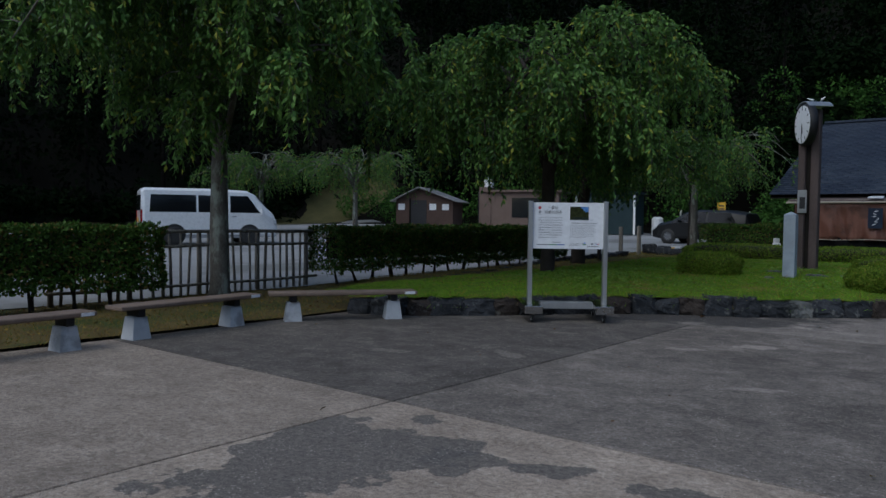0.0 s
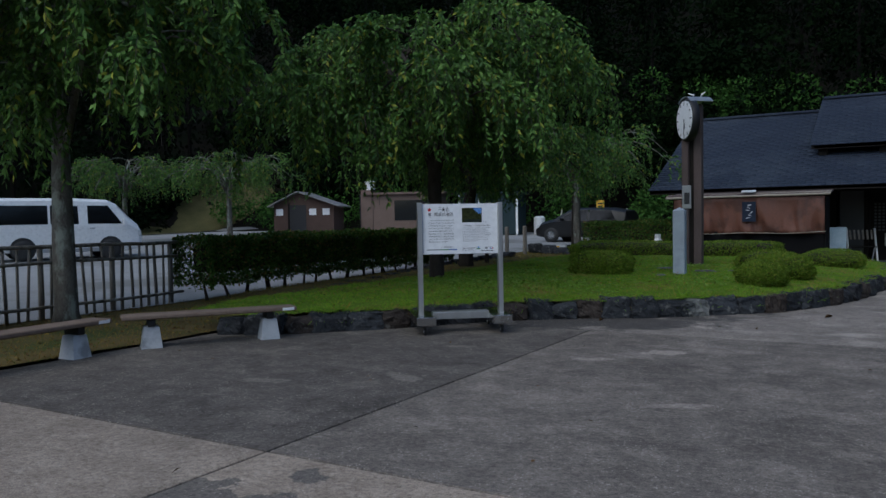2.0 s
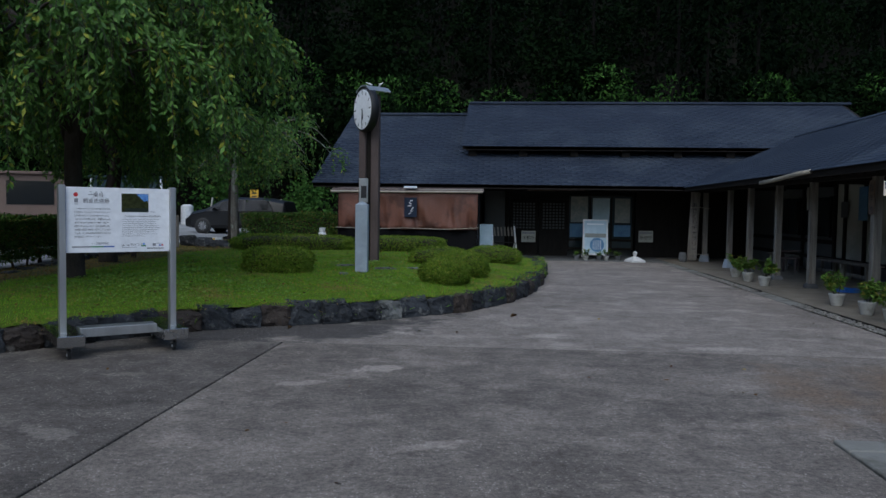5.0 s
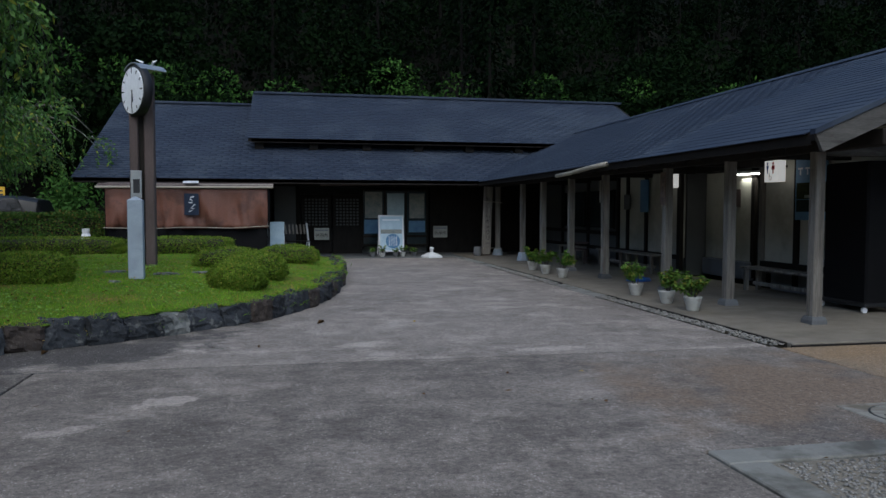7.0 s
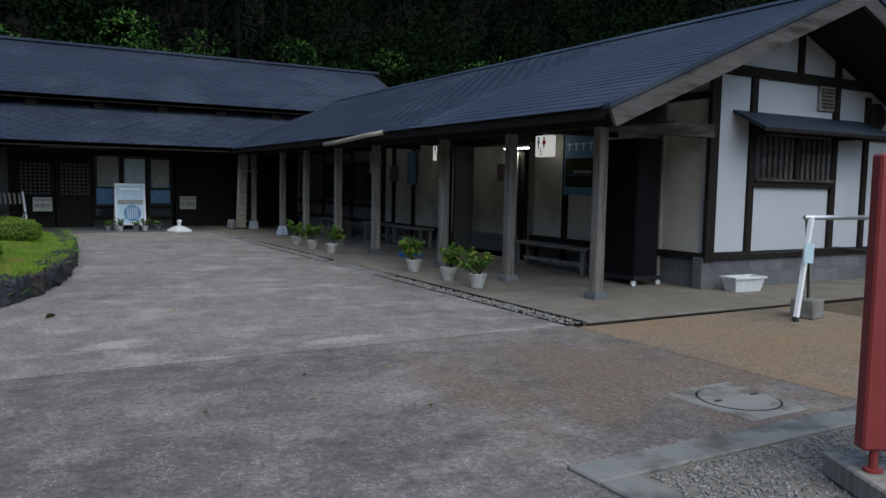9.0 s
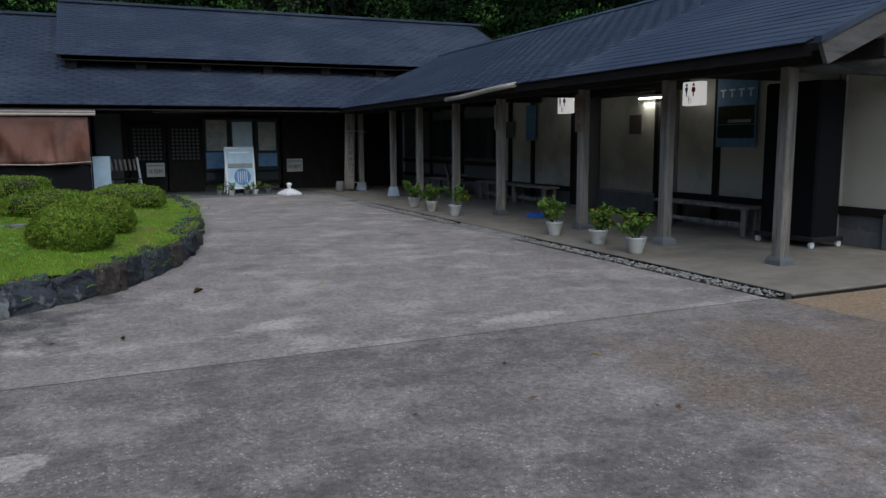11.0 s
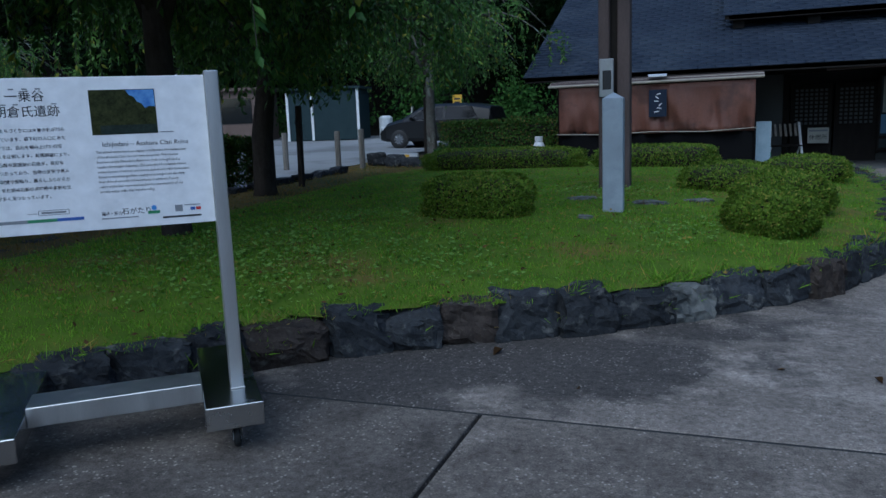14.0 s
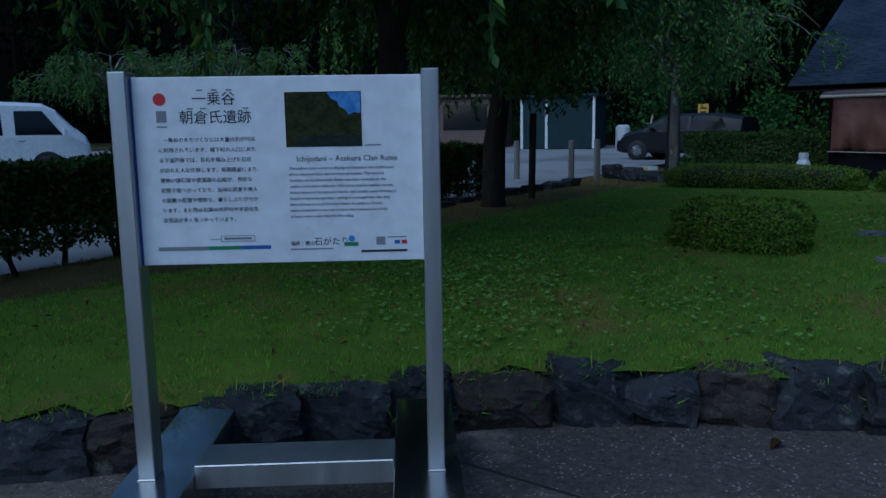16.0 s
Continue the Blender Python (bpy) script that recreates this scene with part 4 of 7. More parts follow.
def lattice(x0, x1, parent):
    """A sliding door: dark frame, paper-backed square lattice above, panel below."""
    d = part("door", box(((x0 + x1) / 2, FY - 0.01, 1.05), (x1 - x0, 0.05, 2.1), 0.006), WOOD_DARK, parent, "dark sliding lattice door")
    part("lattice_paper", box(((x0 + x1) / 2, FY - 0.042, 1.48), (x1 - x0 - 0.2, 0.012, 1.0)), PLASTER_GREY_SHADED, d)
    n = 8
    for i in range(n):
        part("lattice_bar", box((x0 + 0.1 + (x1 - x0 - 0.2) * i / (n - 1), FY - 0.056, 1.48), (0.045, 0.02, 1.02), 0.003), WOOD_DARK, d)
    for i in range(10):
        part("lattice_bar", box(((x0 + x1) / 2, FY - 0.060, 0.99 + 1.0 * i / 9), (x1 - x0 - 0.18, 0.02, 0.045), 0.003), WOOD_DARK, d)
    return d


for a in (-1.55, -0.45):
    lattice(a, a + 1.05, main)
win = part("shop_window", box((1.8, FY + 0.0, 1.25), (2.35, 0.05, 2.0), 0.006), WINDOW_GLASS, main, "shop window hung with posters")
for x in (0.62, 1.42, 2.2, 2.98):
    part("mullion", box((x, FY - 0.04, 1.25), (0.07, 0.06, 2.1), 0.005), WOOD_DARK, win)
for z in (0.3, 0.62, 2.28):
    part("mullion", box((1.8, FY - 0.035, z), (2.4, 0.06, 0.08), 0.005), WOOD_DARK, win)
for x, z, w, h, m in ((1.02, 1.75, 0.62, 0.95, POSTER_MIX), (1.82, 1.72, 0.62, 0.9, POSTER_PALE), (2.6, 1.72, 0.55, 0.9, POSTER_MIX), (1.02, 0.97, 0.68, 0.5, POSTER_BLUE), (2.6, 0.97, 0.6, 0.42, POSTER_BLUE)):
    part("poster", box((x, FY - 0.045, z), (w, 0.006, h)), m, win)
part("rear_screen", box((1.8, FY + 0.3, 0.15), (2.4, 0.05, 0.3)), PLASTER_GREY_SHADED, main)
part("curtain_rail", tube([(-1.0, ME_Y + 0.3, 2.36), (0.9, ME_Y + 0.3, 2.40)], 0.03, 8), WOOD_BROWN, main, "brown pole under the eaves")

# ---- the raised lawn ----
EDGE = [(-9.1, 8.75), (-8.3, 9.15), (-7.5, 9.95), (-6.85, 10.75), (-6.15, 11.6), (-5.3, 12.35), (-4.2, 12.95), (-3.3, 13.7), (-2.55, 14.4), (-1.95, 15.35), (-1.4, 17.0),
        (-1.05, 19.0), (-0.8, 21.5), (-0.72, 23.6), (-1.0, 24.9), (-2.2, 25.3)]


def smooth_line(pts, step):
    """Points at even steps along a smooth curve through pts."""
    p = [Vector((*q, 0)) for q in pts]
    out = []
    for i in range(len(p) - 1):
        a, b, c, d = p[max(i - 1, 0)], p[i], p[i + 1], p[min(i + 2, len(p) - 1)]
        for k in range(20):
            t = k / 20
            out.append(0.5 * ((2 * b) + (c - a) * t + (2 * a - 5 * b + 4 * c - d) * t * t + (3 * b - a - 3 * c + d) * t ** 3))
    out.append(p[-1])
    at = np.concatenate([[0], np.cumsum([(v - u).length for u, v in zip(out, out[1:])])])
    want = np.arange(0, at[-1], step)
    xs, ys = np.interp(want, at, [v.x for v in out]), np.interp(want, at, [v.y for v in out])
    return [Vector((float(a), float(b), 0)) for a, b in zip(xs, ys)]


edge_line = smooth_line(EDGE, 0.1)
EDGE_XY = np.array([(v.x, v.y) for v in edge_line])
LAWN = [(v.x, v.y) for v in edge_line] + [(-5, 25.4), (-8.57, 24.5), (-9.85, 23.9), (-10.2, 22.4), (-9.95, 20.5), (-9.85, 18.8), (-9.7, 17), (-9.7, 15.5), (-9.8, 12.5), (-10.2, 10.2), (-9.9, 9.0)]
LP = np.array(LAWN)


def inside(x, y):
    c = False
    n = len(LAWN)
    for i in range(n):
        (x1, y1), (x2, y2) = LAWN[i], LAWN[i - 1]
        if (y1 > y) != (y2 > y) and x < (x2 - x1) * (y - y1) / (y2 - y1) + x1:
            c = not c
    return c


def lawn_z(x, y):
    d = math.sqrt(((EDGE_XY - (x, y)) ** 2).sum(1).min())
    k = min(1.0, d / 4.0)
    b = 0.27 + 0.24 * k * (2 - k)
    west = min(1.0, max(0.0, (-7.2 - x) / 4.0))
    return b * (1 - west) + (0.30 + 0.008 * (y - 12)) * west + 0.02 * noise.noise((x * 0.8, y * 0.8, 2))


def lawn_mesh():
    st = 0.3
    idx, v, f = {}, [], []

    def vert(i, j):
        if (i, j) not in idx:
            x, y = -12.3 + i * st, 8.4 + j * st
            if not inside(x, y):
                q = LP[((LP - (x, y)) ** 2).sum(1).argmin()]
                x, y = float(q[0]), float(q[1])
            idx[i, j] = len(v)
            v.append((x, y, lawn_z(x, y)))
        return idx[i, j]
    for i in range(40):
        for j in range(60):
            if sum(inside(-12.3 + (i + a) * st, 8.4 + (j + b) * st) for a in (0, 1) for b in (0, 1)) >= 2:
                f.append((vert(i, j), vert(i + 1, j), vert(i + 1, j + 1), vert(i, j + 1)))
    return arrays("lawn", v, f, LAWN_SOIL, smooth=True)


tagged(lawn_mesh(), "raised green lawn edged with dark rocks", "lawn", kind="structure")


def lawn_points(n, g, pick=lambda x, y: True):
    out = []
    while len(out) < n:
        x, y = g.uniform(-11.6, -0.7), g.uniform(8.8, 25.4)
        if inside(x, y) and pick(x, y) and g.random() < min(1.0, 7.0 / max(1.0, math.hypot(x + 4, y - 8.5))) ** 1.3:
            out.append((x, y, lawn_z(x, y)))
    return np.array(out)


gg = np.random.default_rng(11)
seed_pts = lawn_points(9000, gg)
n_bl = 110000
pp = seed_pts[gg.integers(0, len(seed_pts), n_bl)] + np.c_[gg.normal(0, 0.07, (n_bl, 2)), np.zeros(n_bl)]
al = np.c_[gg.normal(0, 0.5, (n_bl, 2)), np.ones(n_bl)]
v, f = leaf_cards(pp - (0, 0, 0.006), al, unit(n_bl, gg) * (1, 1, 0.2), gg.uniform(0.02, 0.055, n_bl), gg.uniform(0.004, 0.008, n_bl))
tagged(fast_mesh("grass", v, f, GRASS), "short green lawn grass", "grass", kind="stuff")
# clover and weeds in loose patches
heads = np.array([(-7.3, 13.4), (-6.7, 13.9), (-7.9, 14.3), (-6.3, 12.9), (-8.3, 13.0), (-5.4, 13.7), (-7.0, 15.2), (-3.6, 15.3), (-4.6, 18.2), (-6.9, 12.4)])
n_c = 2600
h = heads[gg.integers(0, len(heads), n_c)] + gg.normal(0, 0.42, (n_c, 2))
keep = np.array([inside(a, b) for a, b in h])
h = h[keep]
zc = np.array([lawn_z(a, b) for a, b in h]) + gg.uniform(0.015, 0.05, len(h))
v, f = leaf_cards(np.c_[h, zc], np.c_[gg.normal(0, 1, (len(h), 2)), gg.normal(0, 0.25, len(h))], np.c_[gg.normal(0, 0.3, (len(h), 2)), np.ones(len(h))], gg.uniform(0.025, 0.055, len(h)), gg.uniform(0.025, 0.05, len(h)))
tagged(fast_mesh("clover", v, f, CLOVER), "patches of pale clover in the lawn", "clover", kind="stuff")
# fallen leaves
n_d = 900
dp = lawn_points(n_d, gg) + (0, 0, 0.03)
ep = np.c_[gg.uniform(-12.6, -9.4, 700), gg.uniform(3.5, 11, 700), np.zeros(700)]
ep[:, 2] = [max(0.02, land(a, b)) + 0.03 for a, b in ep[:, :2]]
cp = np.c_[gg.uniform(-9, 3, 46), gg.uniform(4, 20, 46), np.full(46, 0.008)]
cp = np.array([q for q in cp if not inside(q[0], q[1])])
dp = np.concatenate([dp, ep, cp])
v, f = leaf_cards(dp, np.c_[gg.normal(0, 1, (len(dp), 2)), gg.normal(0, 0.2, len(dp))], np.c_[gg.normal(0, 0.4, (len(dp), 2)), np.ones(len(dp))], gg.uniform(0.03, 0.075, len(dp)), gg.uniform(0.018, 0.04, len(dp)))
tagged(fast_mesh("fallen_leaves", v, f, DEAD_LEAF), "scattered brown and yellow fallen leaves", "leaves", kind="stuff")
# dry grass of the verge
n_v2 = 26000
q = np.c_[gg.uniform(-12.9, -9.3, n_v2), gg.uniform(2, 30, n_v2)]
q = np.array([p for p in q if not inside(*p)])
qz = np.array([verge_z(a, b) for a, b in q])
DRYGRASS = leaf("dry_verge_grass", (0.14, 0.10, 0.03), (0.34, 0.23, 0.07), (0.10, 0.15, 0.03), 0.2, 0.7, 0.3, 0.8)
v, f = leaf_cards(np.c_[q, qz - 0.02], np.c_[gg.normal(0, 0.8, (len(q), 2)), np.ones(len(q))], unit(len(q), gg) * (1, 1, 0.2), gg.uniform(0.03, 0.1, len(q)), gg.uniform(0.005, 0.009, len(q)))
tagged(fast_mesh("verge_grass", v, f, DRYGRASS), "dry yellowed grass of the verge", "grass", kind="stuff")

# ---- rocks around the lawn ----
rocks = thing("rock_edging", "row of dark blue-grey rocks holding the lawn", "rock edging", kind="structure")


def rock_mesh(seed, sx, sy, sz):
    """A squared boulder with broken faces."""
    bm = bmesh.new()
    bmesh.ops.create_cube(bm, size=1.0)
    bmesh.ops.subdivide_edges(bm, edges=bm.edges[:], cuts=8, use_grid_fill=True)
    r = random.Random(seed)
    o = Vector((r.uniform(0, 50), r.uniform(0, 50), r.uniform(0, 50)))
    cuts = [(Vector((r.gauss(0, 1), r.gauss(0, 1), r.gauss(0, 0.8))).normalized(), r.uniform(0.46, 0.64)) for _ in range(8)]
    for v in bm.verts:
        c = v.co.copy()
        c = c * 0.86 + c.normalized() * 0.5 * 0.18
        for n, d in cuts:
            k = c.dot(n) - d
            if k > 0:
                c -= n * k * 0.85
        c += 0.07 * noise.noise_vector(c * 2.4 + o) + 0.055 * noise.noise_vector(c * 6 + o) + 0.045 * noise.noise_vector(c * 14 + o)
        v.co = (c.x * sx, c.y * sy, (c.z + 0.42) * sz)
    me = bpy.data.meshes.new("rock")
    bm.to_mesh(me)
    bm.free()
    return me


rr = random.Random(4)
run = smooth_line(EDGE, 0.01)
i, k = 0, 0
while i < len(run) - 40:
    L = rr.uniform(0.36, 0.56)
    a, b = run[i], run[min(i + int(L * 100), len(run) - 1)]
    d = b - a
    mid = (a + b) / 2
    out = Vector((d.y, -d.x, 0)).normalized()
    pale = abs(mid.x + 3.55) < 0.19 and abs(mid.y - 13.45) < 0.4
    hgt = rr.uniform(0.33, 0.40) if mid.x > -8 else rr.uniform(0.30, 0.38)
    me = rock_mesh(k, d.length * 1.06, rr.uniform(0.34, 0.46), hgt)
    o = mesh_object("rock", me, ROCK_PALE if pale else (ROCK_BROWN if k % 7 in (2, 5) else ROCK), rocks, "pale lichened rock" if pale else "")
    o.matrix_local = pose(mid.x - out.x * 0.1, mid.y - out.y * 0.1, -0.05, rr.uniform(-4, 4), rr.uniform(-4, 4), math.degrees(math.atan2(d.y, d.x)) + rr.uniform(-5, 5))
    i += int(L * 100)
    k += 1
# grass tufts between the rocks
tp, ta, tl = [], [], []
for _ in range(110):
    q = run[rr.randrange(len(run))]
    big = rr.random() < 0.35
    for _ in range(30 if big else 12):
        tp.append((q.x + rr.gauss(0, 0.05), q.y + rr.gauss(0, 0.05), 0.30 if rr.random() < 0.6 else 0.1))
        ta.append((rr.gauss(0.25, 0.6), rr.gauss(-0.35, 0.6), rr.uniform(0.2, 1)))
        tl.append(rr.uniform(0.06, 0.19 if big else 0.12))
tl = np.array(tl)
v, f = leaf_cards(np.array(tp), np.array(ta), unit(len(tp)), tl, tl * 0.06)
tagged(fast_mesh("grass_tufts", v, f, GRASS), "long grass tufts between the rocks", "grass", kind="stuff")

# ---- clipped shrubs and hedges ----


def shrub(name, at, r, h, turn, n, label, group, power=2.6, size=0.03, mat=AZALEA, seed=0, lump=0.05):
    """A clipped shrub: a leafy shell over a solid core, inner shade as its dark colour."""
    g = np.random.default_rng(seed + 50)
    t = thing(name, label, "shrub", at, turn, group)
    d = unit(n, g)
    d /= (np.abs(d) ** power).sum(1, keepdims=True) ** (1 / power)
    wob = np.array([1 + lump * 2 * noise.noise(Vector(q) * 2.2 + Vector((seed, 0, 0))) + lump * noise.noise(Vector(q) * 6) for q in d])
    depth = 1 - np.abs(g.normal(0, 0.05, n))
    p = d * wob[:, None] * depth[:, None] * (r[0], r[1], h * 0.58) + (0, 0, h * 0.42)
    p[:, 2] = np.maximum(p[:, 2], 0.02)
    nn = d / np.array((r[0], r[1], h)) ** 1.0
    a = unit(n, g) * 0.9 + nn / np.linalg.norm(nn, axis=1, keepdims=True) * 0.5 + (0, 0, 0.25)
    v, f = leaf_cards(p, a, nn + 0.5 * unit(n, g), g.uniform(0.8, 1.5, n) * size, g.uniform(0.5, 0.8, n) * size)
    fast_mesh("foliage", v, f, mat, t)
    # solid core in dark bark colour stands in for the shade among the twigs
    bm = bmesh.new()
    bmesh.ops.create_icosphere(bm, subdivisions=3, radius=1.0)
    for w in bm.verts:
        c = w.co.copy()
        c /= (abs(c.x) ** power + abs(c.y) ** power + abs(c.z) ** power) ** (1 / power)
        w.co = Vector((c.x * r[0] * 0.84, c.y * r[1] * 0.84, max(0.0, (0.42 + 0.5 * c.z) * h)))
    part("core", bm, BARK_DARK, t, "solid dark core in place of the shaded inside")
    return t


SHRUBS = [((-5.84, 15.88), (0.6, 0.46), 0.47, 6, 21000), ((-2.78, 15.65), (0.43, 0.41), 0.47, 40, 20000), ((-2.6, 17.1), (0.56, 0.48), 0.49, 10, 15000), ((-3.15, 19.0), (0.68, 0.52), 0.42, 0, 9000),
          ((-2.02, 21.2), (0.7, 0.52), 0.44, 0, 9000)]
for i, (c, r, h, turn, n) in enumerate(SHRUBS):
    shrub("round_shrub", (c[0], c[1], lawn_z(*c) - 0.04), r, h, turn, n, "clipped flat-topped azalea on the lawn" if i == 0 else "clipped domed azalea on the lawn", "azaleas on the lawn", 4.2 if i == 0 else 2.3, 0.030, seed=i)
shrub("low_hedge", (-7.6, 23.3, lawn_z(-7.6, 23.3) - 0.04), (1.75, 0.5), 0.45, -4, 16000, "low clipped hedge at the back of the lawn", "low hedges", 4, 0.036, seed=11)
shrub("low_hedge", (-4.5, 23.2, lawn_z(-4.5, 23.2) - 0.04), (1.15, 0.5), 0.45, 2, 12000, "low clipped hedge at the back of the lawn", "low hedges", 4, 0.036, seed=12)


def hedge(at, length, depth, base, top, turn, n, seed, label):
    """A clipped hedge on bare stems; local x runs along it."""
    g = np.random.default_rng(seed)
    t = thing("hedge", label, "hedge", at, turn, "clipped hedges")
    u = g.uniform(-length / 2, length / 2, n)
    face = g.random(n)
    H = top - base
    y = np.where(face < 0.36, -depth / 2, np.where(face < 0.6, depth / 2, g.uniform(-depth / 2, depth / 2, n)))
    z = np.where(face < 0.6, base + H * g.random(n) ** 0.85, np.where(face < 0.92, top, base + 0.05))
    ends = g.random(n) < 0.08
    u = np.where(ends, np.sign(u) * length / 2, u)
    z = np.where(ends, base + H * g.random(n), z)
    p = np.c_[u, y, z]
    nn = np.c_[np.where(ends, np.sign(u), 0) * 1.0, np.where(face < 0.6, np.sign(y), 0), np.where(face >= 0.6, np.where(face < 0.92, 1, -1), 0)] + 1e-3
    wob = np.array([0.09 * noise.noise((a * 1.1 + seed, b * 1.5, c * 1.5)) + 0.06 * noise.noise((a * 3.5, b * 3, c * 3.5 + seed)) for a, b, c in p])
    p = p + nn * (wob - np.abs(g.normal(0, 0.05, n)))[:, None]
    sag = np.array([0.12 * max(0, noise.noise((a * 1.6, seed, 0))) for a in u])
    p[:, 2] = np.where(p[:, 2] < base + 0.2, p[:, 2] + sag, p[:, 2])
    a = unit(n, g) + nn * 0.4 + (0, 0, -0.1)
    v, f = leaf_cards(p, a, nn + 0.6 * unit(n, g), g.uniform(0.05, 0.095, n), g.uniform(0.03, 0.05, n))
    fast_mesh("foliage", v, f, HEDGE_LEAF, t)
    # dark block filling the hedge, painting the shade behind its leaves
    part("core", box((0, 0, (base + top) / 2 + 0.06), (length - 0.4, depth - 0.42, H - 0.4), 0.06), BARK_DARK, t, "solid dark core in place of the shaded inside")
    s, k = -length / 2 + 0.3, random.Random(seed)
    while s < length / 2 - 0.1:
        for _ in range(k.choice((1, 2, 2))):
            e = k.uniform(-0.12, 0.12)
            part("stem", tube([(s, k.uniform(-0.06, 0.06), -0.08), (s + e * 0.5, k.uniform(-0.06, 0.06), 0.2), (s + e, 0, base + 0.15)], [0.035, 0.026, 0.02], 5), BARK_DARK, t)
        s += k.uniform(0.45, 0.75)
    return t


hedge((-12.72, 16.3, land(-12.7, 16.3)), 9.9, 0.95, 0.22, 1.18, 91.5, 46000, 3, "long clipped hedge beside the car park")
hedge((-12.35, 2.6, 0.06), 8.8, 0.9, 0.28, 1.3, 89, 42000, 5, "clipped hedge behind the benches")
hedge((19, 13.5, 0.0), 9, 1.2, 0.2, 1.5, 8, 16000, 7, "tall green hedge beyond the wing")
hedge((-9.0, 28.4, land(-9.0, 28.4)), 3.4, 1.0, 0.15, 1.45, 4, 14000, 8, "tall dark hedge beside the stall")

shrub("loose_shrub", (-9.4, 26.9, land(-9.4, 26.9)), (1.1, 0.7), 0.75, 0, 3500, "loose leafy shrub beside the stall", "", 2.0, 0.11, SHRUB, 31, 0.22)

# ---- trees ----


def weeping_tree(at, seed, trunk_r, fork, top, R, limbs, subs, twigs, label, bark=BARK, leaf_len=0.12, lean=(0, 0), low=1.5, spacing=0.05, group="weeping cherries", lop=(0, 0)):
    """A weeping cherry: a short trunk, arching limbs, long hanging twigs set with leaves. Heights over its foot."""
    g = np.random.default_rng(seed)
    t = thing("weeping_cherry_tree", label, "tree", at, 0, group)
    bm = bmesh.new()
    pts = [Vector((0, 0, -0.15)), Vector((0.02, 0.0, 0.12)), Vector((lean[0] * 0.3, lean[1] * 0.3, fork * 0.5)), Vector((lean[0], lean[1], fork)), Vector((lean[0] * 1.3, lean[1] * 1.3, fork + (top - fork) * 0.45))]
    tube(pts, [trunk_r * 1.5, trunk_r * 1.15, trunk_r, trunk_r * 0.9, trunk_r * 0.5], 10, bm)
    for v in bm.verts:
        v.co += 0.25 * trunk_r * noise.noise_vector(v.co * 2.5 + Vector((seed, 0, 0)))
    part("trunk", bm, bark, t, smooth=True)
    tw_v, tw_f, P, A, N = [], [], [], [], []
    tw_n = 0
    for i in range(limbs):
        ang = 2 * math.pi * (i + g.uniform(-0.3, 0.3)) / limbs * (1 if i % 2 else 1) + seed
        start = pts[3].lerp(pts[4], g.uniform(0, 1))
        reach = R * g.uniform(0.62, 1.0)
        dirv = Vector((math.cos(ang), math.sin(ang), 0))
        reach *= 1 + lop[0] * dirv.x + lop[1] * dirv.y
        peak = (top - start.z) * g.uniform(0.55, 1.0) * (1.12 - 0.35 * reach / R)
        line = []
        for s in np.linspace(0, 1, 9):
            line.append(start + dirv * reach * s + Vector((0, 0, peak * math.sin(math.pi * 0.62 * s ** 0.8) - 0.25 * s ** 3 * (top - low))) + 0.14 * noise.noise_vector(Vector((i * 3.1 + seed, s * 2.5, 0))) * float(s > 0))
        wood = bmesh.new()
        tube(line, list(np.linspace(trunk_r * 0.42, 0.012, 9)), 5, wood)
        for j in range(subs):
            s = g.uniform(0.05, 1.0)
            k = min(7, int(s * 8))
            b0 = line[k].lerp(line[k + 1], s * 8 - k)
            yaw = ang + g.choice((-1, 1)) * g.uniform(0.3, 1.5)
            ln = g.uniform(0.5, 1.25) * R * 0.36
            d2 = Vector((math.cos(yaw), math.sin(yaw), 0))
            sub = [b0 + d2 * ln * q + Vector((0, 0, ln * (0.55 * q - 0.85 * q * q))) + 0.07 * noise.noise_vector(Vector((j + i * 9.0, q * 3, seed))) * float(q > 0) for q in np.linspace(0, 1, 5)]
            tube(sub, list(np.linspace(0.022, 0.008, 5)), 4, wood)
            fans = g.uniform(0.1, 1.0, 3)
            for w in range(twigs):
                q = min(1.0, max(0.02, fans[w % 3] + g.normal(0, 0.05)))
                kk = min(3, int(q * 4))
                p = sub[kk].lerp(sub[kk + 1], q * 4 - kk)
                length = min((0.6 + 1.1 * ((i * 7 + j * 3 + w % 3) % 5) / 4) * g.uniform(0.7, 1.1), max(0.4, p.z - low + g.uniform(-0.3, 0.35)))
                out = Vector((d2.x + g.normal(0, 0.42), d2.y + g.normal(0, 0.42), 0)) * 0.36
                n_s = max(4, int(length / 0.16))
                path, q2, vel = [], p.copy(), Vector((out.x, out.y, g.uniform(0.0, 0.35)))
                for _s in range(n_s + 1):
                    path.append(q2.copy())
                    q2 = q2 + vel.normalized() * (length / n_s)
                    vel = Vector((vel.x * 0.82 + g.normal(0, 0.03), vel.y * 0.82 + g.normal(0, 0.03), vel.z - 0.22))
                arr = np.array([tuple(c) for c in path])
                off = np.array([(0.0035, 0, 0), (-0.0018, 0.003, 0), (-0.0018, -0.003, 0)])
                tw_v.append((arr[:, None] + off[None]).reshape(-1, 3))
                for m in range(n_s):
                    for e in range(3):
                        tw_f.append((tw_n + m * 3 + e, tw_n + m * 3 + (e + 1) % 3, tw_n + m * 3 + 3 + (e + 1) % 3, tw_n + m * 3 + 3 + e))
                tw_n += 3 * (n_s + 1)
                cnt = int(length / spacing)
                u = np.sort(g.uniform(0.05, 1.0, cnt)) * n_s
                ui = np.minimum(u.astype(int), n_s - 1)
                fr = (u - ui)[:, None]
                P.append(arr[ui] * (1 - fr) + arr[ui + 1] * fr)
                tang = arr[ui + 1] - arr[ui]
